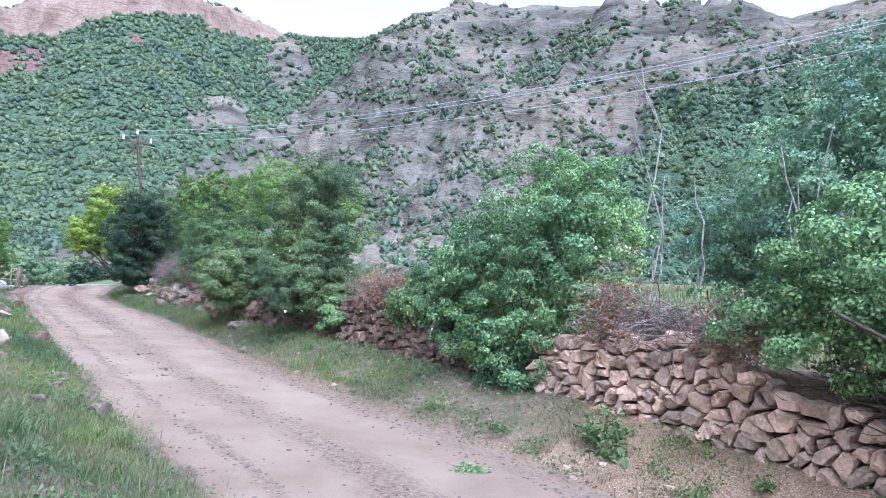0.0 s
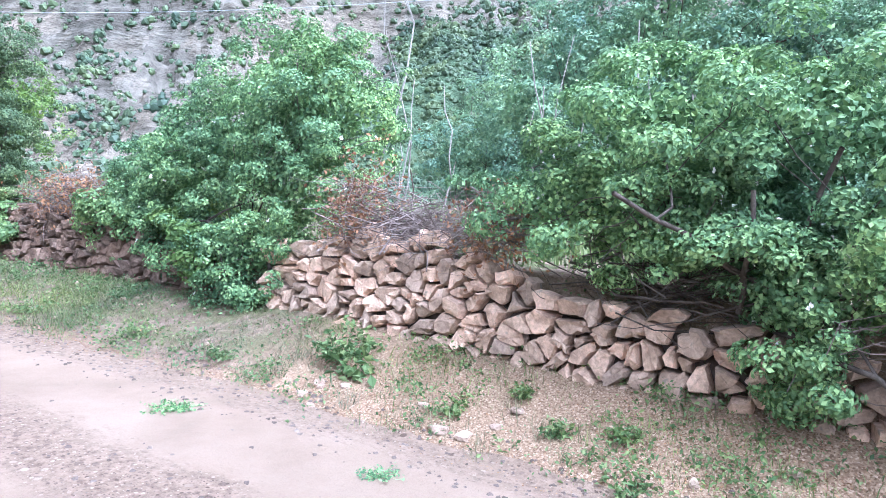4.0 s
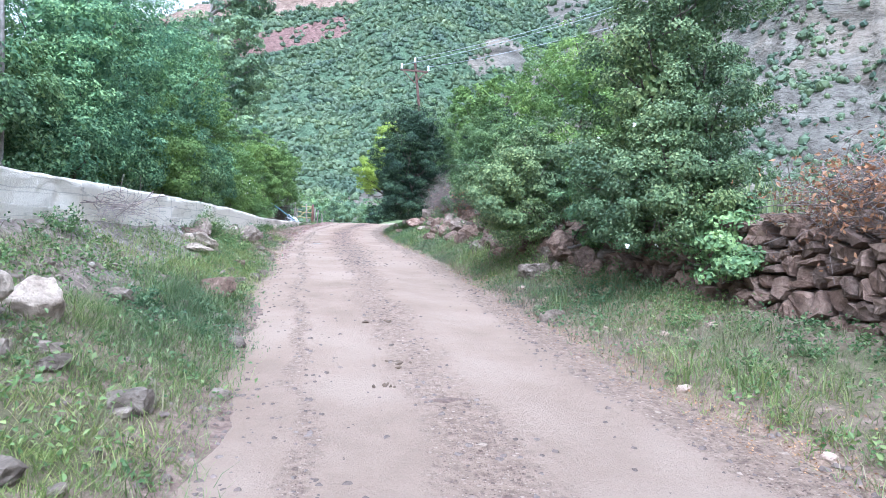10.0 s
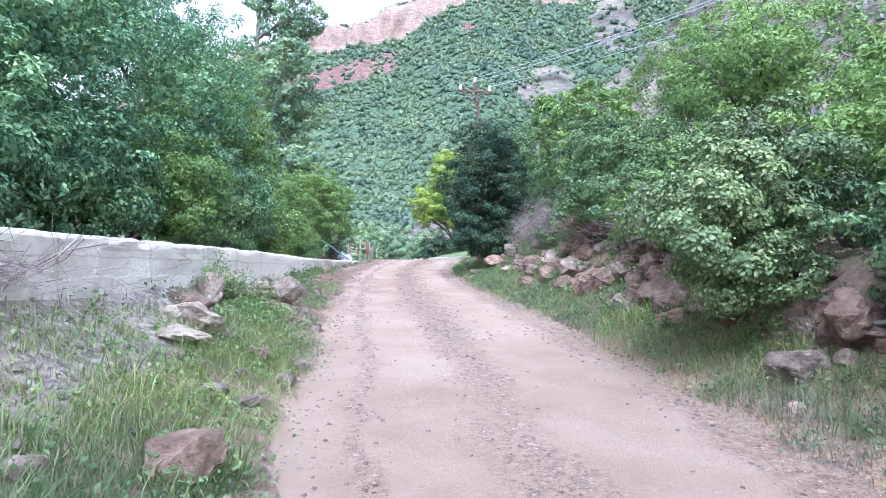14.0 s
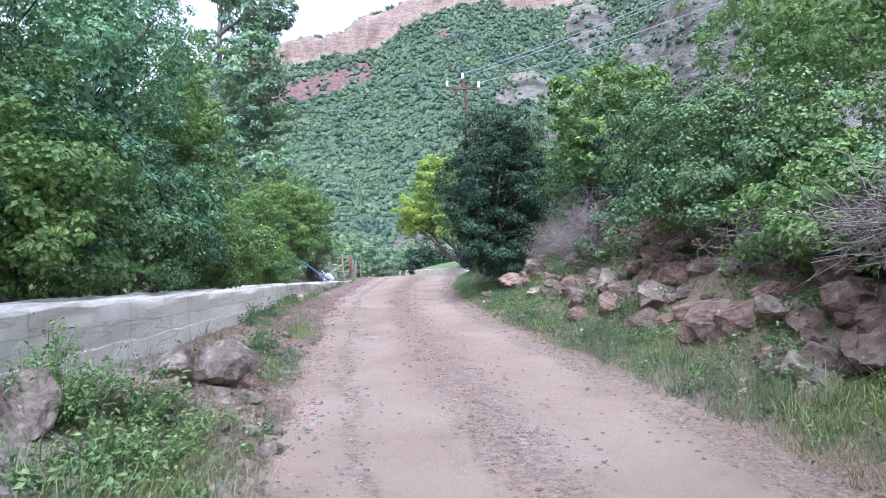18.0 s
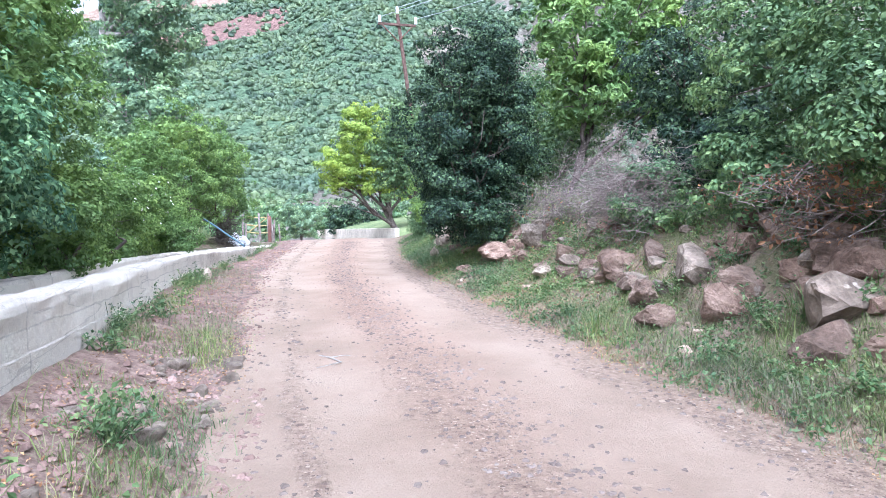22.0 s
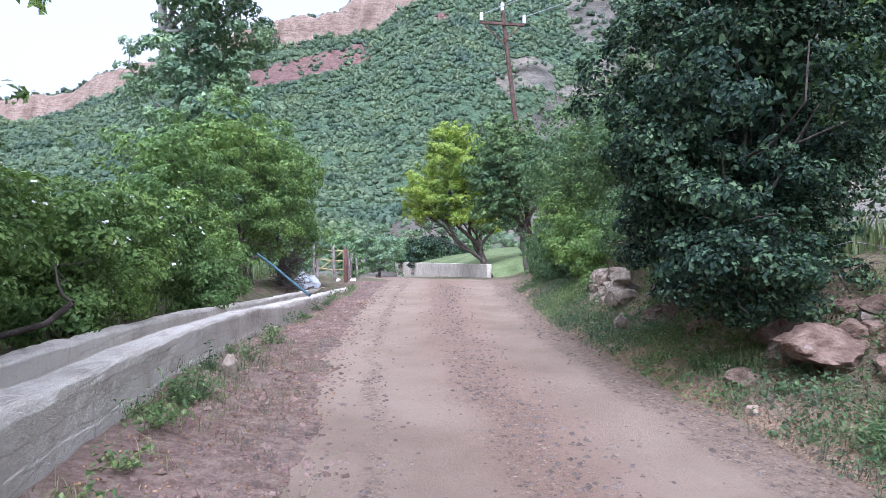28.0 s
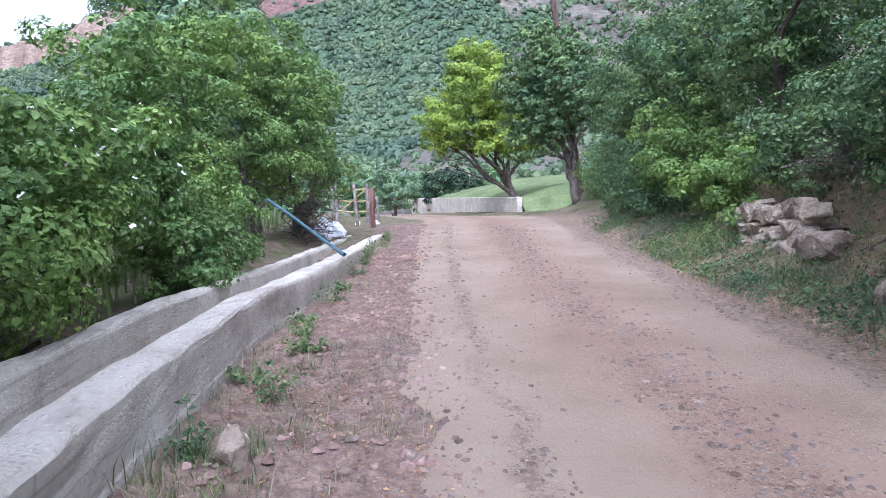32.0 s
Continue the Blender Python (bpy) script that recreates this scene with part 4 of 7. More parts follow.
# scrub on the slopes: thick on the near hill, in clumps among the rocks
rng = np.random.default_rng(3)
n = 42000
sa, st = rng.uniform(-40, 72, n), rng.uniform(0.0, 0.97, n) ** 0.85
x, y, z = hill(sa, st)
rk, rd, cf = hill_masks(sa, st, x, y, z)
rocky = sm(0.3, 0.7, rk)
clumped = waves(sa + 0.5 * np.degrees(np.arctan2(z, np.hypot(x, y))), np.degrees(np.arctan2(z, np.hypot(x, y))) * 2.4, 3.2, 91, 4, 0.6)
chance = (1 - rocky) * 0.95 + rocky * (0.09 + 0.6 * sm(-0.06, 0.14, clumped) + 0.3 * sm(0.45, 0.15, st)) * (1 - 0.75 * sm(0.75, 0.9, st))
chance = chance * (1 - 0.9 * rd) * (1 - cf)
keep = rng.random(n) < chance
x, y, z, rocky = x[keep], y[keep], z[keep], rocky[keep]
dist = np.hypot(x, y)
size = rng.uniform(0.5, 1.08, len(x)) ** 1.2 * (0.5 + dist / 230) * (1.12 + rocky * rng.uniform(-0.55, 0.5, len(x)))
ico = bmesh.new()
bmesh.ops.create_icosphere(ico, subdivisions=1, radius=1.0)
iv, jf = np.array([v.co for v in ico.verts]), np.array([[v.index for v in f.verts] for f in ico.faces])
ico.free()
base = np.stack([x, y, z + 0.35 * size], -1)
body = base[:, None] + iv[None] * size[:, None, None] * rng.uniform(0.45, 0.95, (len(x), len(iv), 1)) * [1.0, 1.0, 0.95]
per = 11
d = rng.normal(0, 1, (len(x), per, 3))
d /= np.linalg.norm(d, axis=2, keepdims=True)
d[..., 2] = np.abs(d[..., 2]) * 1.1 - 0.15
p = base[:, None] + d * (size[:, None] * rng.uniform(0.55, 1.1, (len(x), per)))[..., None] * [1.0, 1.0, 0.9]
nrm = (d + rng.normal(0, 0.4, d.shape)).reshape(-1, 3)
nrm[:, 2] += 0.25
v, f = leaf_arrays(p.reshape(-1, 3), nrm, np.repeat(size * 0.44, per) * rng.uniform(0.6, 1.25, len(nrm)), rng, 0.5, far=True)
bf = (jf[None] + (np.arange(len(x)) * len(iv))[:, None, None]).reshape(-1, 3)
v, f = np.concatenate([v, body.reshape(-1, 3)]), np.concatenate([f, bf + len(v)])
tagged(new("hill_scrub", mesh_from("hill_scrub", v, f, LEAF_SCRUB)), "dense green scrub scattered over the mountain slopes", "shrubs", kind="stuff")

# ---- canal ----
def sweep(name, profile, ys, x_of, z_of, material, parent, wobble=0.006, label=""):
    """A cross-section (offset from the canal line, height over its top) drawn along the canal."""
    prof = np.asarray(profile, float)
    k = len(prof)
    yy = np.asarray(ys, float)
    x0, z0 = x_of(yy), z_of(yy)
    vx = x0[:, None] + prof[None, :, 0] + wobble * waves(yy[:, None] * np.ones(k), prof[None, :, 1] * 3 + yy[:, None] * 0, 0.35, 101, 3)
    vz = z0[:, None] + prof[None, :, 1] + wobble * waves(yy[:, None] * np.ones(k) + 5, prof[None, :, 0] * 3 + yy[:, None] * 0, 0.3, 103, 3)
    v = np.stack([vx, yy[:, None] * np.ones(k), vz], -1).reshape(-1, 3)
    i, j = np.meshgrid(np.arange(len(yy) - 1), np.arange(k), indexing="ij")
    j2 = (j + 1) % k
    f = np.stack([i * k + j, (i + 1) * k + j, (i + 1) * k + j2, i * k + j2], -1).reshape(-1, 4)
    me = mesh_from(name, v, f, material)
    bm = bmesh.new()
    bm.from_mesh(me)
    bm.verts.ensure_lookup_table()
    for a in (range(k), range((len(yy) - 1) * k, len(yy) * k)):
        bm.faces.new([bm.verts[q] for q in a])
    bmesh.ops.recalc_face_normals(bm, faces=bm.faces)
    bm.to_mesh(me)
    bm.free()
    return part(name, me, material, parent, label)


def canal_x(y):
    return lerp(CANAL, y)


def canal_top(y):
    return 2.16 + 0.0028 * np.asarray(y) - 1.0 * sm(-2, -40, y)


canal = thing("irrigation_canal", Matrix.Identity(4), "lime-streaked grey concrete irrigation canal along the bank", "canal")
cy = np.concatenate([np.arange(-30, 2, 0.6), np.arange(2, 41.3, 0.11), np.arange(41.4, 54, 0.8)])
outer = [(0.02, -1.0), (0.014, -0.6), (0.012, -0.36), (0.004, -0.35), (0.0, -0.18), (0.002, -0.09), (-0.004, -0.035), (-0.022, -0.006), (-0.06, 0.0), (-0.14, 0.004), (-0.22, 0.0), (-0.262, -0.008), (-0.285, -0.04), (-0.29, -0.3), (-0.30, -1.0)]
sweep("outer_wall", outer, cy, canal_x, canal_top, MAT_CONCRETE, canal, 0.026)
inner = [(-0.76, -1.0), (-0.76, -0.2), (-0.765, -0.04), (-0.79, -0.005), (-0.86, 0.0), (-0.94, -0.005), (-0.97, -0.04), (-0.97, -1.0)]
sweep("inner_wall", inner, cy, canal_x, canal_top, MAT_CONCRETE, canal, 0.03)
sweep("channel_floor", [(-0.29, -1.0), (-0.29, -0.33), (-0.77, -0.33), (-0.77, -1.0)], cy, canal_x, canal_top, MAT_CONCRETE, canal, 0.004, "silty grey channel bed")

# the same canal far ahead, where it follows the hillside
far = thing("far_canal_wall", Matrix.Identity(4), "pale concrete canal wall beside a green meadow", "wall")
fy = np.linspace(62, 112, 60)


def far_x(y):
    return 3.7 - (np.asarray(y) - 62) / 50 * 6.5


sweep("outer_wall", [(0.0, -2.4), (0.0, -0.03), (0.03, 0.0), (0.3, 0.0), (0.3, -2.4)], fy, far_x, lambda y: 3.1 + (np.asarray(y) - 62) * 0.0096, MAT_CONCRETE, far, 0.02)

# green meadow rising behind the far canal wall
my, ms = np.meshgrid(np.linspace(58, 116, 60), np.linspace(0, 1, 14), indexing="ij")
mx = far_x(my) + 0.25 + ms * 16
mz = 1.4 + sm(59.5, 63, my) * (1.6 + (my - 62) * 0.0096 + 2.2 * ms**0.7 + 0.15 * waves(mx, my, 2.5, 111, 3))
n1, n2 = mx.shape
i, j = np.meshgrid(np.arange(n1 - 1), np.arange(n2 - 1), indexing="ij")
me = mesh_from("meadow", np.stack([mx, my, mz], -1).reshape(-1, 3), np.stack([i * n2 + j, i * n2 + j + 1, (i + 1) * n2 + j + 1, (i + 1) * n2 + j], -1).reshape(-1, 4), MAT_MEADOW, True)
tagged(new("meadow", me), "pale green meadow rising behind the far canal wall", "meadow", kind="structure")


# ---- stones ----
ROCKS_RED = [stone_mesh("rock", np.random.default_rng(200 + k), MAT_REDSTONE, 2) for k in range(8)]
ROCKS_GREY = [stone_mesh("rock", np.random.default_rng(300 + k), MAT_GREYSTONE, 2) for k in range(8)]
BIG_GREY = [boulder_mesh("boulder", 400 + k, MAT_BOULDER, 4, 0.95) for k in range(3)]
BIG_PALE = [boulder_mesh("boulder", 450 + k, MAT_PALEROCK, 4, 0.8) for k in range(3)]
BIG_RED = [boulder_mesh("boulder", 500 + k, MAT_REDSTONE, 4, 0.95) for k in range(3)]


def cut_cell(seed, others, reach, squash):
    """The patch of wall nearest to one seed: a box cut by the middle lines to its neighbours."""
    sx, sy = seed
    poly = [(sx - reach, sy - reach), (sx + reach, sy - reach), (sx + reach, sy + reach), (sx - reach, sy + reach)]
    for ox, oy in others:
        dx, dy = ox - sx, (oy - sy) * squash * squash
        lim = dx * (ox + sx) / 2 + dy * (oy + sy) / 2
        out = []
        for k, (ax, ay) in enumerate(poly):
            bx, by = poly[(k + 1) % len(poly)]
            fa, fb = dx * ax + dy * ay - lim, dx * bx + dy * by - lim
            if fa <= 0:
                out.append((ax, ay))
            if fa * fb < 0:
                q = fa / (fa - fb)
                out.append((ax + (bx - ax) * q, ay + (by - ay) * q))
        poly = out
        if len(poly) < 3:
            return []
    return poly


def fitted_stone(poly, rng, depth, material):
    """A stone dressed by eye: its outline fits its neighbours, the face is crooked and proud, the corners are worn."""
    pts = np.array(poly)
    mid = pts.mean(0)
    pts = pts - mid
    ring = []
    for k in range(len(pts)):
        a, b, c = pts[k - 1], pts[k], pts[(k + 1) % len(pts)]
        if np.linalg.norm(b - a) < 0.03:
            continue
        cut = rng.uniform(0.08, 0.26)
        ring += [b + (a - b) * cut, b + (c - b) * cut * rng.uniform(0.6, 1.2)]
    ring = np.array(ring)
    size = np.abs(ring).max(0)
    gap = rng.uniform(0.006, 0.026)
    ring = ring * (1 - gap / np.maximum(size, 0.03)) + rng.normal(0, 0.012, ring.shape)
    n = len(ring)
    tilt, proud = rng.normal(0, 0.22, 2), rng.uniform(0.015, 0.07)

    def layer(scale, x, bump):
        r = ring * scale
        return np.column_stack([x + r @ tilt * (x < 0.02) + rng.normal(0, bump, n), r])

    rows = [layer(0.9, depth, 0.0), layer(1.0, 0.03, 0.008), layer(rng.uniform(0.8, 0.9), -proud, 0.015)]
    verts = np.concatenate(rows + [np.array([[-proud - rng.uniform(-0.005, 0.018), rng.normal(0, 0.01), rng.normal(0, 0.01)]])])
    faces = []
    for row in range(2):
        for k in range(n):
            a, b = row * n + k, row * n + (k + 1) % n
            faces += [(a, b, b + n), (a, b + n, a + n)]
    faces += [(2 * n + k, 2 * n + (k + 1) % n, 3 * n) for k in range(n)]
    return mid, mesh_from("stone", verts, np.array(faces)[:, ::-1], material)


def stone_wall(name, y0, y1, x_of, foot_of, top_of, label, seed, course=0.17, lean=0.12, material=None):
    """A dry wall of single fitted stones over a core coloured dark like shaded gaps."""
    rng = np.random.default_rng(seed)
    wall = thing(name, Matrix.Identity(4), label, "stone wall")
    yy = np.arange(y0, y1 + 0.01, 0.25)
    rows = []
    for y in yy:
        a, b = foot_of(y) - 0.25, max(foot_of(y) + 0.02, top_of(y) - 0.2)
        x = x_of(y)
        rows.append([(x + 0.12, y, a), (x + 0.14 + lean, y, b), (x + 0.75, y, b), (x + 0.75, y, a)])
    v = np.array(rows).reshape(-1, 3)
    i, j = np.meshgrid(np.arange(len(yy) - 1), np.arange(4), indexing="ij")
    f = np.stack([i * 4 + j, (i + 1) * 4 + j, (i + 1) * 4 + (j + 1) % 4, i * 4 + (j + 1) % 4], -1).reshape(-1, 4)
    part("core", mesh_from("core", v, f, MAT_SHADED_CORE), MAT_SHADED_CORE, wall, "earth and rubble core, darkened as in the shade between stones")
    tallest = max(top_of(y) - foot_of(y) for y in yy)
    seeds, level = [], -0.06
    while level < tallest + 0.3:
        h = course * rng.uniform(0.6, 1.3)
        u = y0 - rng.uniform(0, 0.3)
        while u < y1 + 0.2:
            seeds.append((u + rng.normal(0, 0.04), level + h / 2 + rng.normal(0, h * 0.24)))
            u += course * rng.choice([0.6, 1.15, 1.8, 2.6], p=[0.25, 0.3, 0.28, 0.17]) * rng.uniform(0.8, 1.2)
        level += h
    at = np.array(seeds)
    for k, (u, lv) in enumerate(seeds):
        if not y0 <= u <= y1 or lv > top_of(u) - foot_of(u) + rng.uniform(-0.05, 0.05):
            continue
        near = np.hypot(*(at - at[k]).T)
        order = [m for m in np.argsort(near)[1:22] if near[m] < 0.75]
        poly = cut_cell((u, lv), at[order], 0.34, 1.08)
        if len(poly) < 3 or np.ptp(np.array(poly), axis=0).min() < 0.05:
            continue
        mid, me = fitted_stone(poly, rng, 0.22, material or MAT_WALLSTONE)
        ob = new("stone", me)
        slope = math.atan2(x_of(mid[0] + 0.2) - x_of(mid[0] - 0.2), 0.4)
        ob.matrix_world = Matrix.LocRotScale((x_of(mid[0]) + 0.04 + lean * mid[1] / max(tallest, 0.1) + rng.normal(0, 0.014), mid[0], foot_of(mid[0]) + mid[1]), Euler((rng.normal(0, 0.07), rng.normal(0, 0.06), -slope + rng.normal(0, 0.07))), (1, 1, 1))
        ob.parent = wall
    return wall


def foot_x(y):
    return float(lerp(WALL_FOOT, y))


def foot_z(y):
    return gz(foot_x(y) - 0.1, y)


# top of the wall, distance along and height over its foot
TOP_NEAR = [(-9.5, 0.55), (-6.2, 0.6), (-5.2, 0.45), (-4.4, 0.62), (-3.4, 0.74), (-2.4, 0.72), (-1.6, 0.95), (-1.0, 1.13), (-0.3, 1.05), (0.6, 0.95), (1.6, 0.8)]
stone_wall("stone_wall", -9.0, 1.6, foot_x, foot_z, lambda y: foot_z(y) + float(lerp(TOP_NEAR, y)), "dry stone wall of brown field stones, topped with dead brush", 11)
TOP_FAR = [(2.2, 0.55), (3.4, 0.5), (4.4, 0.85), (5.5, 1.0), (7, 0.95), (8.5, 0.85), (9.8, 0.6)]
# the darker red rock also carries the shade on this stretch of wall
stone_wall("stone_wall", 2.2, 9.8, foot_x, foot_z, lambda y: foot_z(y) + float(lerp(TOP_FAR, y)), "slumped dry stone wall of reddish field stones, darkened for shade under shrubs", 12, course=0.18, material=MAT_REDSTONE)
stone_wall("stone_wall", 31.3, 33.9, lambda y: 1.42 + (y - 31.3) * 0.09, lambda y: gz(1.5, y) - 0.05, lambda y: gz(1.5, y) + 0.58 - 0.1 * abs(y - 32.3), "short stacked wall of pale broken stones", 13, course=0.17, material=MAT_PALEROCK)


def rock(x, y, sx, sy, sz, turn=0.0, red=True, sunk=0.36, tilt=(0, 0), big=False, z=None, k=0, label="", name="rock"):
    base = gz(x, y) if z is None else z
    kinds = (BIG_RED if red else BIG_GREY) if big else (ROCKS_RED if red else ROCKS_GREY)
    ob = new(name, kinds[k % len(kinds)])
    ob.matrix_world = Matrix.LocRotScale((x, y, base + sz * (0.5 - sunk)), Euler((tilt[0], tilt[1], turn)), (sx, sy, sz))
    return tagged(ob, label or ("reddish angular rock lying in the roadside bank" if red else "weathered grey rock lying in the grassy bank"), "rock", "rocks on the banks")


# single rocks that stand out: left bank
rock(-2.65, 5.5, 0.62, 0.66, 0.56, 0.4, False, 0.36, (0.1, 0.2), True, k=0, label="large pale grey boulder jutting from the bank").data = BIG_PALE[0]
rock(-2.42, 5.95, 0.46, 0.5, 0.5, 1.4, False, 0.36, (0.1, 0.2), True, k=1, label="pale grey boulder jutting from the bank").data = BIG_PALE[1]
rock(-2.95, 4.0, 0.5, 0.55, 0.55, 2.2, False, 0.4, (0.4, 0.1), True, k=2, label="dark fissured boulder in the grassy bank")
rock(-2.75, 3.6, 0.45, 0.42, 0.34, 1.2, False, 0.36, (0.2, 0.3), True, k=0, label="dark fissured boulder in the grassy bank")
rock(-1.95, 9.25, 0.42, 0.34, 0.3, 0.7, True, 0.25, k=1)
rock(-2.85, 11.95, 0.72, 0.6, 0.5, 0.9, False, 0.34, (0.1, 0.25), True, k=1, label="pale cream boulder on the bank below the canal").data = BIG_PALE[2]
rock(-3.08, 12.5, 0.62, 0.5, 0.34, 0.2, True, 0.28, (0, 0.15), True, k=2, label="flat-topped brown rock on the bank below the canal")
rock(-3.12, 14.1, 0.5, 0.6, 0.42, 0.5, False, 0.4, (0.2, 0.2), True, k=2, label="dark brown-grey rock at the foot of the canal")
rock(-3.2, 13.5, 0.34, 0.4, 0.5, 1.5, False, 0.4, (0.3, 0.2), True, k=0, label="dark brown-grey rock at the foot of the canal")
rock(-2.75, 11.35, 0.55, 0.4, 0.14, 0.5, False, 0.35, (0.1, 0.2), k=3, label="flat pale slab in the grass").data = BIG_PALE[0]
rock(-2.25, 12.0, 0.26, 0.2, 0.2, 0.2, True, k=4)
rock(-2.85, 15.95, 0.62, 0.6, 0.5, 0.3, False, 0.25, (0.1, 0.1), True, k=0, label="rounded brown-grey boulder beside the road")
rock(-3.05, 15.35, 0.5, 0.45, 0.4, 1.2, False, 0.25, (0, 0.2), True, k=2, label="rounded brown-grey boulder beside the road")
rock(-3.0, 14.7, 0.36, 0.42, 0.32, 1.9, True, k=5)
rock(-1.5, 5.2, 0.3, 0.22, 0.2, 0.3, False, k=1)
rock(-1.2, 3.55, 0.26, 0.2, 0.2, 0.3, False, k=2)
rock(-1.05, 2.9, 0.3, 0.22, 0.24, 0.9, False, k=4)
rock(-3.98, 27.4, 0.19, 0.2, 0.28, 0.9, False, 0.15, k=6, label="small upright cream stone at the foot of the canal").data = BIG_PALE[1]
# right bank
rock(2.5, 11.2, 0.62, 0.42, 0.36, 0.3, False, 0.3, (0.1, -0.2), True, k=1, label="rounded grey boulder at the foot of the bank")
rock(2.95, 11.15, 0.66, 0.6, 0.6, 1.1, True, 0.2, (0, 0), True, k=0, label="large brown boulder built into the bank")
rock(3.15, 10.4, 0.5, 0.5, 0.5, 0.2, True, 0.2, (0, 0), True, k=1, label="large brown boulder built into the bank")
rock(2.2, 8.95, 0.34, 0.28, 0.2, 0.3, False, k=5)
rock(2.3, 17.0, 0.62, 0.7, 0.5, 0.4, True, 0.25, (0.2, -0.4), True, k=2, label="tan boulder sloping down the bank")
rock(1.65, 20.15, 0.42, 0.44, 0.34, 0.8, True, 0.25, (0, 0.1), True, k=1, label="orange-brown rock on the verge")
rock(1.0, 26.35, 0.42, 0.4, 0.34, 0.6, True, 0.35, (0.1, 0.1), True, k=2, label="reddish angular rock at the foot of the bank")
rock(1.62, 26.6, 0.5, 0.6, 0.46, 0.3, True, 0.25, (0.0, -0.2), True, k=1, label="reddish angular rock jutting from the bank")
rock(2.0, 21.9, 0.62, 0.6, 0.6, 0.9, True, 0.25, (0.1, -0.2), True, k=2, label="reddish upright rock in the bank")
rock(1.8, 20.8, 0.4, 0.5, 0.4, 1.9, True, 0.25, (0.1, 0), True, k=0, label="orange-brown rock on the verge")
rock(1.62, 26.0, 0.85, 0.8, 0.46, 0.25, True, 0.25, (0.05, 0), True, k=0, label="broad red sandstone slab in the bank")
rock(1.95, 24.95, 0.55, 0.5, 0.55, 0.5, False, 0.1, (0.2, -0.2), True, k=1, label="pitted grey rock leaning in the bank")
rock(2.1, 25.05, 0.32, 0.36, 0.16, 0.1, False, 0.0, k=3, z=2.66, label="squared white stone lying on the bank")
rock(1.62, 23.6, 0.45, 0.42, 0.26, 0.4, False, 0.2, k=7, label="pale flat rock on the verge").data = BIG_PALE[1]
rock(0.92, 29.35, 0.27, 0.22, 0.46, 0.4, False, 0.15, k=2, label="upright pale stone on the verge").data = BIG_PALE[2]
rock(1.55, 31.0, 0.5, 0.45, 0.36, 0.2, False, 0.2, k=4)

# the tumbled bank between the walls
def loose_stones(rows, label, material):
    """Small stones past counting, joined into one mesh: rows of (x, y, size)."""
    rng = np.random.default_rng(67)
    kinds = []
    for me in ROCKS_GREY:
        co = np.empty(len(me.vertices) * 3, np.float32)
        me.vertices.foreach_get("co", co)
        kinds.append((co.reshape(-1, 3), np.array([p.vertices[:] for p in me.polygons])))
    vs, fs, off = [], [], 0
    for x, y, s in rows:
        co, fc = kinds[int(rng.integers(8))]
        m = np.array(Euler((rng.normal(0, 0.2), rng.normal(0, 0.2), rng.uniform(0, 6.3))).to_matrix())
        vs.append(co * (s * rng.uniform(0.9, 1.5), s * rng.uniform(0.9, 1.4), s * rng.uniform(0.5, 0.9)) @ m.T + (x, y, gz(x, y) + s * 0.06))
        fs.append(fc + off)
        off += len(co)
    tagged(new("loose_stones", mesh_from("loose_stones", np.concatenate(vs), np.concatenate(fs), material)), label, "stones", kind="stuff")


rng = np.random.default_rng(17)
for n in range(240):
    y = 10.0 + 20.2 * rng.random() ** 1.25
    up = rng.uniform(0.0, 1.0)
    x = foot_x(y) - 0.25 + up * 0.75 + rng.normal(0, 0.08)
    s = rng.uniform(0.13, 0.44) * (1.1 if 13 < y < 21 else 0.8)
    rock(x, y, s * rng.uniform(0.9, 1.4), s * rng.uniform(0.9, 1.5), s * rng.uniform(0.6, 0.95), rng.uniform(0, 6.3), rng.random() < 0.75, 0.47 if y < 21 else 0.55, (rng.normal(0, 0.3), rng.normal(0, 0.3)), k=int(rng.integers(8)))
small = []
for n in range(150):
    y = rng.uniform(2.0, 21.0)
    l, c = float(lerp(col(ROAD, 1), y)), float(lerp(CANAL, y))
    small.append((l - rng.uniform(0.02, 0.95) ** 1.3 * (l - c - 0.3), y, 0.05 + 0.15 * rng.random() ** 2))
loose_stones(small, "small weathered stones strewn over the grassy bank below the canal", MAT_GREYSTONE)
small = []
for n in range(110):
    y = rng.uniform(-7.5, 30.0)
    r, c = float(lerp(col(ROAD, 2), y)), foot_x(y)
    small.append((r + rng.uniform(0.05, 0.95) * (c - r - 0.1), y, 0.03 + 0.10 * rng.random() ** 1.6))
loose_stones(small, "small brown stones strewn along the verge under the wall", MAT_WALLSTONE)


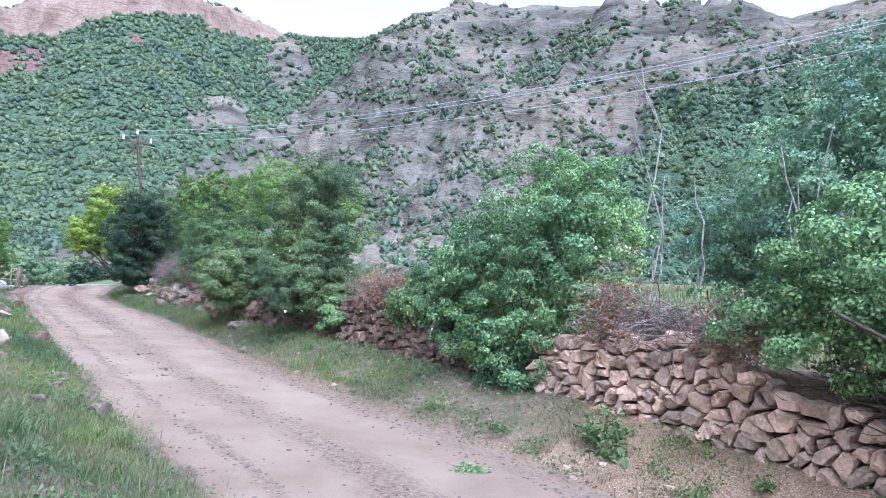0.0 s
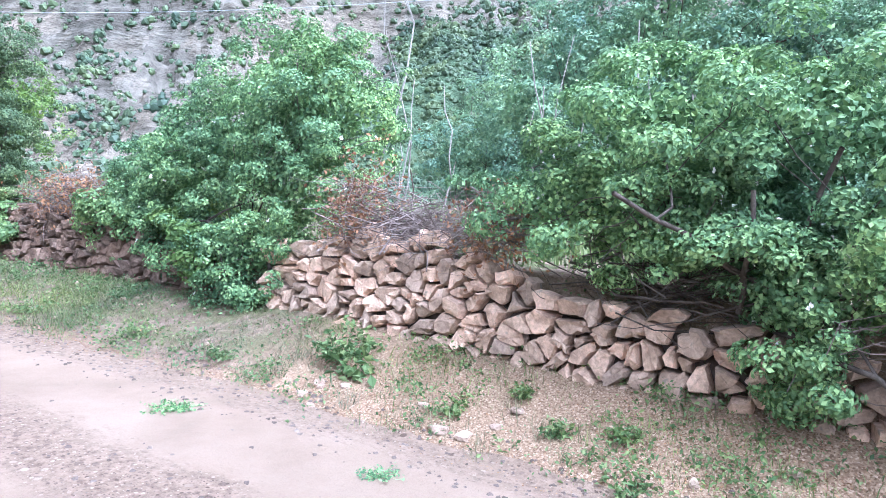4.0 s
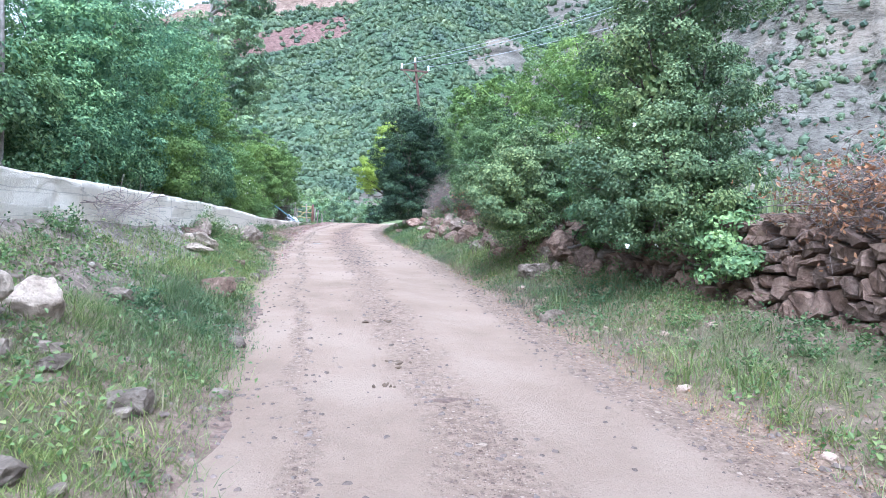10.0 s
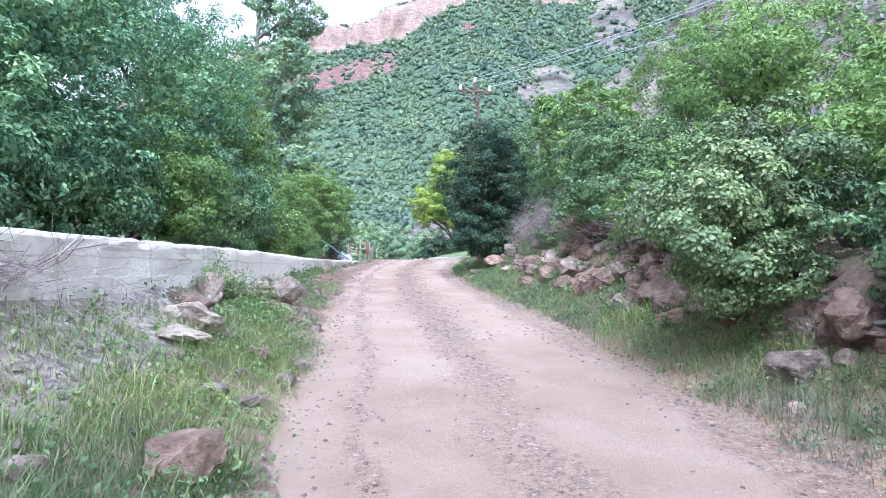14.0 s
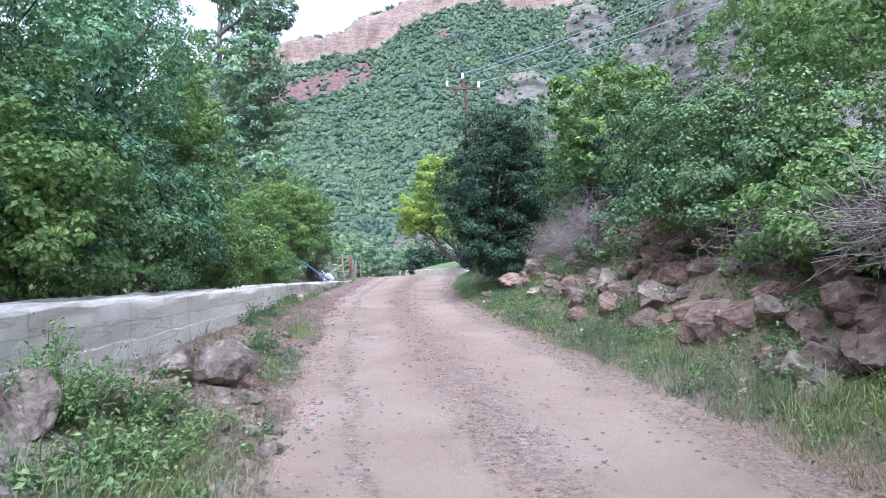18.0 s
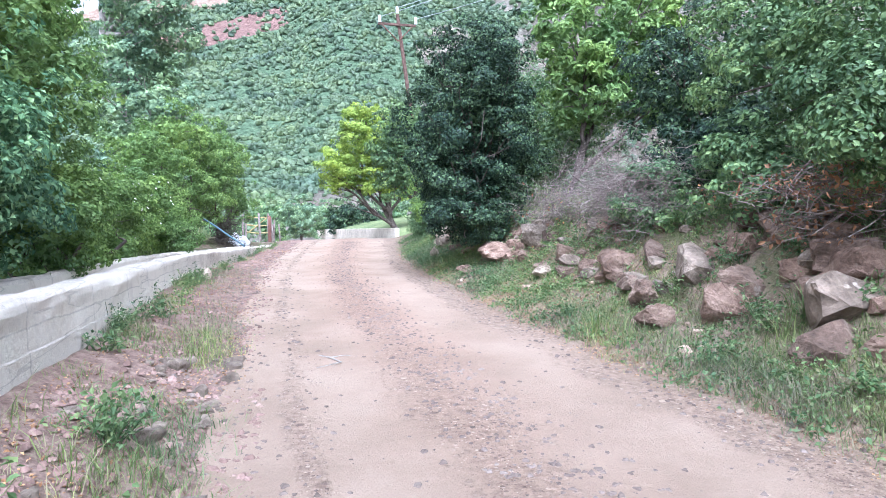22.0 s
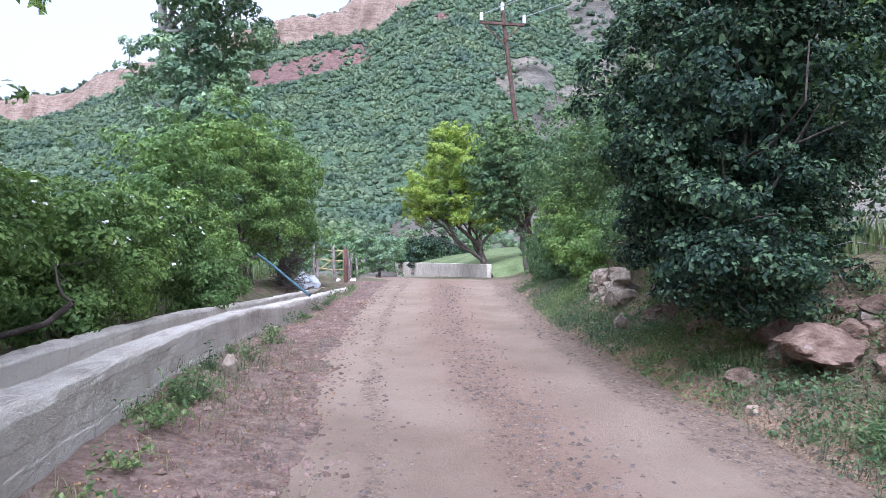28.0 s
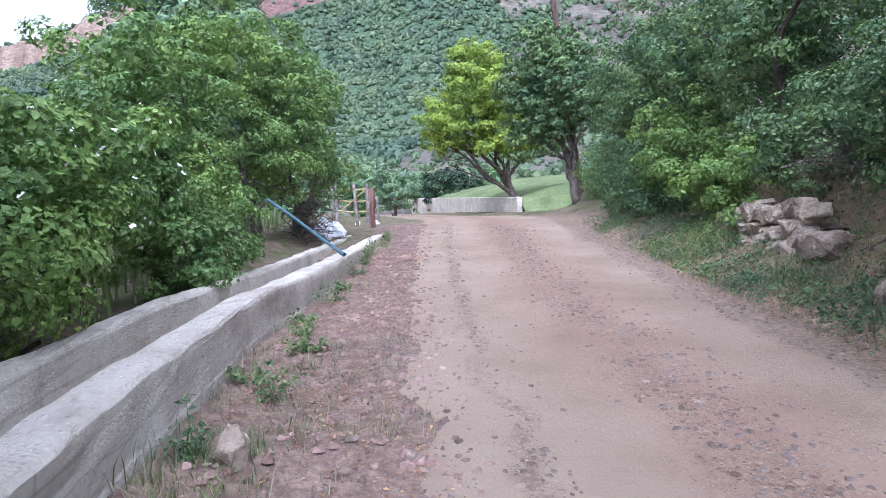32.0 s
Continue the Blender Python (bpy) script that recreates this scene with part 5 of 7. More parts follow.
# ---- plants ----
def woody(lobes, root, rng, trunk_r, stems=1, spire=False):
    """Stems from the root, and limbs with twigs from them into the lobes."""
    trunks, limbs = [], []
    root = np.asarray(root, float)
    heart = np.mean(lobes[:, :3], 0)
    fork = root + (heart - root) * 0.45 if not spire else np.array([root[0], root[1], lobes[:, 2].max()])
    for s in range(stems):
        a = root + rng.normal(0, 0.05 * stems, 3) * [1, 1, 0]
        path = bent(a, fork + rng.normal(0, 0.1, 3) * stems, rng, 0.06)
        trunks.append((path, np.linspace(trunk_r, trunk_r * (0.15 if spire else 0.7), len(path))))
    for c in lobes:
        own = trunks[rng.integers(stems)][0]
        path = bent(own[rng.integers(2, len(own))] if not spire else own[np.argmin(np.abs(own[:, 2] - c[2] + 1.5))], c[:3], rng, 0.10)
        limbs.append((path, np.linspace(trunk_r * 0.5, trunk_r * 0.2, len(path))))
        for _ in range(6):
            d = rng.normal(0, 1, 3)
            d /= np.linalg.norm(d)
            tip = c[:3] + d * c[3:6] * 0.95
            b = path[rng.integers(2, len(path))]
            limbs.append((bent(b, tip, rng, 0.12, 5), np.linspace(trunk_r * 0.2, trunk_r * 0.04 + 0.003, 5)))
    return trunks, limbs


def plant(name, lobes, leaves, size, leaf, label, category, seed, trunk=0.06, stems=1, root=None, bark=None, clump=0.15, wide=0.34, flowers=0, group="", hollow=0.5, up=0.35, petal=None, inner=1.5, spire=False):
    """A shrub or tree: woody stems and limbs and a crown of single leaves in clumps; some with blossom."""
    rng = np.random.default_rng(seed)
    lobes = np.asarray(lobes, float)
    if root is None:
        root = (lobes[:, 0].mean(), lobes[:, 1].mean(), 0)
        root = (root[0], root[1], gz(root[0], root[1]) - 0.05)
    root = (root[0], root[1], min(root[2], gz(root[0], root[1]) - 0.03))
    base = Vector(root)
    ob = thing(name, Matrix.Translation(base), label, category, group)
    trunks, limbs = woody(lobes, root, rng, trunk, stems, spire)
    for line in trunks:
        v, f = tube_arrays([line], 7)
        part("trunk" if stems == 1 else "stem", mesh_from("trunk", v - np.array(base), f, bark or MAT_BARK, True), None, ob)
    v, f = tube_arrays(limbs, 5)
    tagged(part("branchwork", mesh_from("branchwork", v - np.array(base), f, bark or MAT_BARK, True), None, ob), kind="stuff")
    p, nrm = crown_points(lobes, leaves, rng, clump, hollow, up)
    keep = p[:, 2] > ground_z(p[:, 0], p[:, 1], False) + 0.02
    p, nrm = p[keep], nrm[keep]
    far = root[1] > 33.5 or root[0] > 5.55 or root[0] < -6.55
    v, f = leaf_arrays(p, nrm, size * rng.uniform(0.6, 1.3, len(p)), rng, wide, far=far)
    p2, n2, s2 = inner_points(lobes, size, rng, inner)
    keep = p2[:, 2] > ground_z(p2[:, 0], p2[:, 1], False) + 0.05
    v2, f2 = leaf_arrays(p2[keep], n2[keep], s2[keep], rng, 0.4, far=far or root[1] > 22 or root[0] < -5)
    v, f = np.concatenate([v, v2]), np.concatenate([f, f2 + len(v)])
    crown = part("crown", mesh_from("crown", v - np.array(base), f, leaf), None, ob)
    if flowers:
        pick = rng.choice(len(p), flowers, replace=False)
        q, d = p[pick], nrm[pick]
        d = d / np.linalg.norm(d, axis=1, keepdims=True)
        q = q + d * 0.06
        q5, d5 = np.repeat(q, 5, 0), np.repeat(d, 5, 0)
        turn = rng.normal(0, 1, q5.shape)
        turn -= (turn * d5).sum(1, keepdims=True) * d5
        turn /= np.linalg.norm(turn, axis=1, keepdims=True)
        v, f = leaf_arrays(q5 + turn * 0.016, d5 + rng.normal(0, 0.25, d5.shape), np.full(len(q5), 0.034), rng, 0.5, 0)
        tagged(part("blossom", mesh_from("blossom", v - np.array(base), f, petal or MAT_FLOWER), None, crown, "small pale flowers"), kind="stuff")
    return ob


HEDGE_R, HEDGE_L, WOOD = "shrubs along the stone wall", "shrubs along the canal", "trees of the field"
plant("rose_bush", [(5.35, 1.15, 3.15, 0.9, 0.95, 1.15), (5.25, 2.0, 3.35, 0.9, 1.0, 1.2), (5.2, 1.5, 2.2, 0.8, 1.0, 0.95), (5.15, 3.1, 2.75, 0.95, 1.1, 1.0), (5.0, 4.4, 2.3, 0.85, 1.05, 0.85), (4.75, 4.8, 1.5, 0.55, 1.0, 0.6), (4.75, 3.2, 1.5, 0.6, 1.0, 0.7), (4.75, 2.0, 1.35, 0.55, 0.85, 0.75),
                    (4.55, 2.05, 0.75, 0.34, 0.5, 0.5), (5.0, 5.7, 1.9, 0.6, 0.8, 0.45)],
      88000, 0.047, LEAF_BRIAR, "tall wild rose bush with white blossom growing over the stone wall", "bush", 1, 0.028, 4, flowers=60, group=HEDGE_R, root=(5.3, 1.9, 1.1), clump=0.13)
plant("rose_bush", [(5.1, -3.4, 2.45, 0.95, 1.05, 0.75), (5.1, -4.5, 2.4, 0.95, 1.0, 0.75), (5.0, -2.5, 1.9, 0.75, 0.85, 0.65), (5.0, -5.3, 1.8, 0.85, 0.9, 0.7), (4.75, -4.5, 1.2, 0.5, 0.65, 0.55), (4.65, -4.55, 0.7, 0.32, 0.35, 0.4), (4.9, -3.5, 1.65, 0.7, 1.0, 0.5), (4.85, -5.5, 1.25, 0.6, 0.7, 0.45)],
      70000, 0.047, LEAF_BRIAR, "sprawling wild rose bush with fading flowers spilling over the wall", "bush", 2, 0.025, 5, flowers=40, group=HEDGE_R, root=(5.35, -4.3, 1.0), clump=0.13)
plant("rose_bush", [(5.7, -8.4, 2.2, 1.0, 1.3, 1.1), (5.4, -10.2, 1.8, 1.1, 1.3, 1.0)], 13000, 0.06, LEAF_BRIAR, "dark wild rose bush at the end of the wall", "bush", 3, 0.025, 4, flowers=6, group=HEDGE_R, root=(5.9, -9.2, 0.7))
plant("hawthorn", [(3.6, 9.2, 3.4, 1.05, 1.2, 1.15), (3.9, 9.2, 4.7, 0.95, 1.0, 1.05), (3.3, 9.0, 2.4, 0.85, 1.05, 0.85), (4.3, 9.6, 3.0, 0.85, 1.1, 1.15), (4.1, 9.2, 1.95, 0.85, 0.9, 0.7), (3.35, 9.1, 4.2, 0.7, 0.8, 0.8)],
      70000, 0.044, LEAF_HAW, "rounded hawthorn tree standing on the wall", "tree", 4, 0.09, 2, group=HEDGE_R, root=(4.35, 9.3, 1.7), flowers=14, clump=0.14)
plant("hazel_bush", [(2.45, 12.1, 2.6, 0.85, 0.9, 0.7), (1.95, 11.9, 2.35, 0.5, 0.65, 0.5), (2.45, 11.8, 1.95, 0.55, 0.55, 0.35), (2.9, 12.4, 3.0, 0.75, 0.8, 0.7)],
      24000, 0.05, LEAF_HAW, "low bush with yellowing leaves hanging over the bank", "bush", 5, 0.04, 3, group=HEDGE_R, root=(3.2, 12.1, 1.9), clump=0.14)
plant("shrub", [(3.9, 13.6, 3.0, 1.0, 1.1, 1.0), (4.6, 12.4, 3.2, 1.1, 1.2, 1.2)], 12000, 0.068, LEAF_FRESH, "fresh green shrub behind the tumbled wall", "bush", 6, 0.05, 3, group=HEDGE_R)
plant("hawthorn", [(3.4, 18.8, 4.0, 1.15, 1.3, 0.95), (2.75, 18.2, 3.5, 0.75, 0.95, 0.65), (4.3, 19.4, 4.3, 1.0, 1.2, 0.9), (3.2, 20.2, 4.5, 1.0, 1.15, 0.95), (3.6, 17.2, 3.8, 0.9, 1.0, 0.9)],
      42000, 0.056, LEAF_HEDGE_SHADED, "broad dark hawthorn above the rocky bank", "tree", 7, 0.08, 3, group=HEDGE_R, root=(4.0, 18.8, 2.5))
plant("elm", [(5.3, 17.0, 5.6, 1.5, 1.7, 1.3), (5.6, 20.0, 6.2, 1.7, 1.8, 1.4), (6.2, 14.6, 4.8, 1.5, 1.6, 1.3)], 32000, 0.066, LEAF_FRESH, "light green elm behind the hedge", "tree", 8, 0.10, 1, group=HEDGE_R, root=(5.6, 17.5, 2.4))
plant("hawthorn", [(4.2, 23.2, 4.7, 1.2, 1.3, 1.5), (4.1, 22.6, 3.6, 1.0, 1.1, 0.8)], 18000, 0.065, LEAF_DARK, "dark dense hawthorn behind the rocks", "tree", 9, 0.08, 2, group=HEDGE_R, root=(4.3, 23.1, 2.7))
plant("ivy_tree", [(1.3, 26.9, 4.9, 1.3, 1.3, 1.35), (0.75, 26.6, 3.4, 0.65, 0.8, 0.75), (1.4, 26.8, 6.1, 1.0, 1.0, 0.75), (2.0, 27.3, 4.3, 0.8, 0.9, 1.15), (0.6, 26.8, 4.5, 0.7, 0.8, 0.9), (1.5, 27.7, 5.6, 1.1, 1.0, 1.05), (1.2, 27.9, 3.6, 0.8, 0.8, 0.8), (0.95, 26.5, 2.9, 0.6, 0.65, 0.5), (1.65, 26.6, 2.95, 0.65, 0.6, 0.55)],
      60000, 0.06, LEAF_DARK, "very dark dense ivy-clad tree on the roadside bank", "tree", 10, 0.10, 2, group=HEDGE_R, root=(1.9, 27.1, 2.5))
plant("walnut_tree", [(4.0, 27.5, 5.6, 0.85, 1.1, 0.8), (5.2, 27.5, 6.3, 1.15, 1.2, 0.9), (4.3, 28.0, 7.3, 1.25, 1.2, 0.85), (6.0, 27.8, 5.5, 0.75, 1.0, 0.55), (5.6, 28.3, 7.6, 1.25, 1.2, 0.85), (3.7, 27.3, 6.6, 0.8, 0.9, 0.7)],
      11000, 0.16, LEAF_FRESH, "walnut tree with long light green leaves and a leaning trunk", "tree", 11, 0.11, 1, group=HEDGE_R, root=(3.4, 27.3, 2.9), wide=0.26, inner=0.5)
plant("shrub", [(1.75, 29.6, 3.5, 0.7, 0.9, 0.9), (2.2, 30.9, 3.9, 0.9, 1.0, 1.1)], 9000, 0.055, LEAF_HEDGE_SHADED, "twiggy dark shrub beside the stacked wall", "bush", 12, 0.03, 5, group=HEDGE_R, root=(2.0, 30.2, 2.7))
plant("flowering_bush", [(2.2, 36.2, 4.0, 0.9, 1.1, 0.9), (2.0, 34.8, 3.3, 0.7, 0.9, 0.7)], 7500, 0.07, LEAF_FRESH, "roadside bush dotted with pale yellow flowers", "bush", 13, 0.04, 4, flowers=150, group=HEDGE_R, root=(2.3, 35.6, 2.9), petal=LEAF_YELLOW)
plant("elm", [(2.9, 34.2, 5.6, 1.3, 1.5, 1.6), (3.2, 32.2, 6.6, 1.3, 1.4, 1.5), (3.0, 36.6, 5.8, 1.3, 1.5, 1.5)], 22000, 0.075, LEAF_HEDGE_SHADED, "green elm over the hedge", "tree", 14, 0.10, 1, group=HEDGE_R, root=(3.3, 34.0, 3.0))
plant("elm", [(3.2, 39.6, 6.2, 1.5, 1.7, 1.9), (3.6, 42.2, 5.4, 1.5, 1.7, 1.6), (3.1, 38.2, 4.4, 1.1, 1.3, 1.1)], 20000, 0.08, LEAF_HEDGE_SHADED, "green elm over the hedge", "tree", 15, 0.11, 1, group=HEDGE_R, root=(3.5, 40.5, 3.3))
plant("maple_tree", [(3.7, 49.0, 7.4, 2.1, 2.1, 1.6), (2.9, 50.0, 8.6, 1.8, 1.8, 1.4), (4.6, 48.6, 6.6, 1.6, 1.6, 1.2), (2.4, 49.6, 5.9, 1.3, 1.4, 1.5), (2.0, 50.0, 7.3, 1.2, 1.3, 1.2)], 16000, 0.15, LEAF_HEDGE_SHADED, "young maple with a dark straight trunk by the road", "tree", 16, 0.2, 1, group=HEDGE_R, root=(3.75, 49.0, 2.9))
plant("yellow_tree", [(2.2, 63.6, 9.4, 2.9, 2.9, 2.3), (4.6, 64.2, 8.0, 2.3, 2.4, 2.1), (0.2, 63.6, 8.0, 2.1, 2.2, 1.7), (1.8, 64.0, 11.4, 1.8, 1.8, 1.5), (-0.5, 63.4, 6.6, 1.3, 1.3, 1.0), (4.8, 64.0, 6.3, 2.0, 2.0, 1.1), (2.2, 63.4, 6.6, 1.8, 1.8, 1.1)],
      32000, 0.18, LEAF_YELLOW, "tree in bright yellow-green spring leaf beside the road", "tree", 17, 0.28, 1, group=HEDGE_R, root=(4.4, 64.2, 2.6), clump=0.3)
plant("elm", [(5.1, 30.6, 5.6, 1.5, 1.8, 2.2), (5.5, 34.4, 6.2, 1.7, 2.0, 2.5), (5.3, 38.4, 6.4, 1.7, 2.0, 2.5), (4.9, 32.6, 4.4, 1.2, 1.5, 1.4), (5.0, 36.4, 4.6, 1.3, 1.6, 1.5)], 30000, 0.085, LEAF_HEDGE_SHADED, "tall dense elm deep in the hedge", "tree", 18, 0.12, 2, group=HEDGE_R, root=(5.6, 34.4, 2.9))
plant("shrub", [(6.2, 24.6, 4.0, 1.2, 1.5, 1.2), (6.9, 22.4, 4.3, 1.3, 1.5, 1.3), (6.6, 27.0, 3.9, 1.2, 1.4, 1.0)], 15000, 0.075, LEAF_ROSE, "green thicket behind the dead brush", "bush", 19, 0.05, 4, group=HEDGE_R, root=(6.6, 24.6, 2.8))
# left side, behind the canal
plant("elm", [(-6.2, 8.2, 4.4, 1.6, 1.9, 1.6), (-5.7, 6.4, 3.4, 1.1, 1.4, 1.2), (-6.9, 10.2, 5.4, 1.7, 1.9, 1.6), (-6.6, 5.0, 5.0, 1.5, 1.6, 1.5), (-5.4, 10.0, 3.6, 0.9, 1.4, 1.1)], 48000, 0.062, LEAF_ELM, "dense dark green elm behind the canal", "tree", 21, 0.10, 2, group=HEDGE_L, root=(-7.0, 7.8, 1.9))
plant("elm", [(-5.6, 13.6, 4.8, 1.4, 1.8, 1.6), (-5.3, 12.0, 3.4, 0.9, 1.4, 1.1), (-6.5, 15.6, 5.8, 1.6, 1.8, 1.6)], 40000, 0.06, LEAF_ELM, "dense dark green elm behind the canal", "tree", 22, 0.10, 2, group=HEDGE_L, root=(-6.8, 13.6, 1.9))
plant("hazel_bush", [(-5.35, 15.4, 2.95, 0.6, 1.0, 0.55), (-5.5, 13.9, 2.8, 0.6, 0.9, 0.5)], 8000, 0.08, LEAF_FRESH, "bright green broad-leaved bush hanging over the canal", "bush", 23, 0.04, 3, group=HEDGE_L, root=(-5.8, 14.8, 2.0))
plant("elm", [(-5.5, 18.6, 4.9, 1.4, 1.8, 1.9), (-5.0, 17.3, 3.3, 0.8, 1.3, 1.0), (-6.2, 20.6, 6.6, 1.6, 1.8, 1.7), (-5.0, 19.6, 3.5, 0.9, 1.4, 1.1), (-6.4, 17.2, 6.4, 1.4, 1.5, 1.3)], 46000, 0.06, LEAF_ELM, "very dark dense elm behind the canal", "tree", 24, 0.10, 2, group=HEDGE_L, root=(-6.6, 18.8, 1.9))
plant("poplar_sapling", [(-6.6, 25.6, 6.4, 1.3, 1.4, 1.6), (-6.9, 26.8, 7.8, 1.1, 1.2, 1.3), (-6.0, 24.4, 4.6, 1.0, 1.2, 1.2)], 13000, 0.09, LEAF_FRESH, "yellow-green young tree behind the hedge", "tree", 25, 0.08, 1, group=HEDGE_L, root=(-6.8, 25.8, 1.9))
plant("hazel_bush", [(-5.4, 22.3, 4.9, 0.8, 1.1, 0.7), (-5.3, 21.8, 3.3, 0.7, 1.2, 0.9), (-5.9, 23.4, 5.8, 0.9, 1.0, 0.8)], 14000, 0.08, LEAF_FRESH, "broad-leaved bush with a branch overhanging the canal", "bush", 26, 0.05, 3, group=HEDGE_L, root=(-6.0, 22.4, 2.0))
plant("elder_bush", [(-6.1, 25.6, 3.0, 0.9, 1.2, 0.75), (-6.2, 27.6, 3.1, 0.9, 1.2, 0.8)], 13000, 0.072, LEAF_FRESH, "elder bush with white flowers behind the canal", "bush", 27, 0.04, 4, flowers=130, group=HEDGE_L, root=(-6.4, 26.6, 2.0))
plant("elder_bush", [(-6.1, 29.6, 3.3, 0.8, 1.2, 0.8), (-6.3, 31.3, 3.4, 0.9, 1.1, 0.9)], 14000, 0.072, LEAF_FRESH, "elder bush with white flowers behind the canal", "bush", 28, 0.04, 4, flowers=150, group=HEDGE_L, root=(-6.4, 30.4, 2.0))
plant("elder_bush", [(-6.3, 33.6, 3.7, 0.9, 1.2, 1.1), (-6.6, 35.4, 4.7, 1.2, 1.2, 1.3), (-5.6, 36.8, 4.2, 1.0, 1.1, 1.1)], 16000, 0.072, LEAF_FRESH, "leafy shrub above the canal", "bush", 29, 0.05, 4, flowers=16, group=HEDGE_L, root=(-6.6, 34.9, 2.0))
plant("shrub", [(-5.3, 38.4, 4.9, 0.9, 1.1, 1.0), (-4.9, 39.9, 3.9, 0.7, 0.9, 0.8), (-6.0, 38.2, 3.8, 0.9, 1.0, 0.9)], 6000, 0.09, LEAF_FRESH, "green shrub on an old stump beside the gate", "bush", 30, 0.07, 3, group=HEDGE_L, root=(-5.6, 39.2, 2.0))
plant("hazel_bush", [(-5.6, 37.4, 5.7, 0.85, 1.0, 1.1), (-5.2, 39.8, 5.5, 0.8, 0.9, 1.1), (-6.4, 35.8, 5.9, 1.0, 1.1, 1.0), (-6.6, 33.0, 4.9, 0.9, 1.0, 0.9)], 15000, 0.085, LEAF_FRESH, "tall yellow-green hazel rising above the hedge", "bush", 33, 0.05, 4, group=HEDGE_L, root=(-6.1, 37.2, 2.0))
plant("poplar", [(-9.4 + 0.5 * math.sin(k * 2.4), 44.5 + 0.5 * math.cos(k * 2.4), 6.5 + k * 1.75, 2.35 - 0.05 * k, 2.25 - 0.05 * k, 1.7) for k in range(12)], 42000, 0.2, LEAF_GREY, "tall poplar with a pale trunk and sparse foliage", "tree", 31, 0.26, 1, group=HEDGE_L,
      root=(-9.3, 44.5, 1.7), bark=MAT_PALEBARK, clump=0.3, inner=0.7, spire=True)
plant("willow", [(-3.2, 78, 4.6, 1.8, 1.8, 2.2), (-4.4, 80, 4.4, 1.6, 1.6, 1.8)], 5000, 0.22, LEAF_GREY, "round grey-green willow at the bend", "tree", 32, 0.16, 2, clump=0.3, group=HEDGE_L)
for n, (x, y, s) in enumerate(((0.8, 92, 3.0), (3.4, 96, 3.4), (-7.5, 88, 3.0), (-11, 70, 2.6), (-13, 58, 2.4), (7.5, 100, 3.6), (-1.2, 101, 3.2))):
    plant("juniper" if n < 2 else "shrub", [(x, y, 2.2 + s * 0.7, s * 0.62, s * 0.62, s), (x + 0.9, y, 2.2 + s * 0.4, s * 0.6, s * 0.5, s * 0.6)], 4500, 0.25, LEAF_DARK if n < 2 else LEAF_ROSE,
          "dark juniper at the foot of the hill" if n < 2 else "green shrub at the foot of the hill", "tree", 40 + n, 0.14, 2, clump=0.35, group="trees at the bend")
# the wood across the field on the right, its leaves tinted for haze
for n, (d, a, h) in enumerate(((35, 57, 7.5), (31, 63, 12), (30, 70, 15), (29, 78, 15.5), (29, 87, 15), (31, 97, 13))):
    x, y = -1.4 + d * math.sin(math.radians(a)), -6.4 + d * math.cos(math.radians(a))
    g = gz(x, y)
    plant("willow", [(x, y, g + h * 0.62, 2.9, 2.9, h * 0.36), (x + 1.6, y - 1.5, g + h * 0.42, 2.3, 2.3, h * 0.28), (x - 1.5, y + 1.6, g + h * 0.4, 2.3, 2.3, h * 0.3), (x - 1.0, y - 1.2, g + 1.6, 2.4, 2.4, 1.8), (x + 0.8, y + 1.8, g + 1.8, 2.2, 2.2, 1.9)], 24000, 0.15, LEAF_WOOD_HAZE,
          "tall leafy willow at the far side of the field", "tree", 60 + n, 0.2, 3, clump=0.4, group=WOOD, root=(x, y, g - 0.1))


# ---- undergrowth ----
UNDER_L = [(4.0, 2.9, 0.9), (6.0, 3.0, 1.0), (8.0, 3.1, 1.1), (10.0, 3.2, 1.1), (12.0, 3.1, 1.1), (14.2, 3.2, 1.0), (16.4, 3.2, 1.1), (18.6, 3.2, 1.1), (20.6, 3.2, 1.1), (22.8, 2.9, 0.8), (24.8, 2.8, 0.75), (28.6, 2.9, 0.7), (32.4, 2.9, 0.8)]
for n, (y, z, s) in enumerate(UNDER_L):
    x = float(lerp(CANAL, y)) - (1.15 if 16 < y < 24 else 1.5)
    plant("bramble", [(x, y, z, 0.7, 1.25, s), (x - 0.7, y + 0.6, z + 0.5, 0.9, 1.2, s), (x + 0.1, y - 0.6, z - 0.35, 0.6, 0.9, 0.6)], 13000 if y < 24 else 12000, 0.064 if y < 24 else 0.06, (LEAF_ELM, LEAF_ELM, LEAF_FRESH, LEAF_ROSE)[n % 4 if y < 21 else 2],
          "tangled leafy bramble along the canal", "bush", 100 + n, 0.03, 4, group=HEDGE_L, root=(x - 0.3, y, 1.9))
UNDER_R = [(4.75, 3.1, 1.4, 0.45), (4.6, 5.0, 1.9, 0.5), (3.95, 8.4, 1.65, 0.45), (3.5, 10.7, 2.2, 0.6), (3.2, 14.8, 2.75, 0.55), (3.1, 16.2, 2.9, 0.6), (3.1, 20.6, 3.1, 0.6), (2.8, 22.3, 3.0, 0.45), (2.2, 28.7, 3.2, 0.7), (2.5, 32.4, 3.7, 0.8),
           (2.3, 34.0, 3.1, 0.7), (2.3, 37.2, 3.4, 0.9), (2.6, 39.4, 3.3, 0.9), (3.2, 41.6, 3.6, 0.9), (3.6, 44.2, 3.8, 1.0), (4.2, 46.6, 3.9, 1.0)]
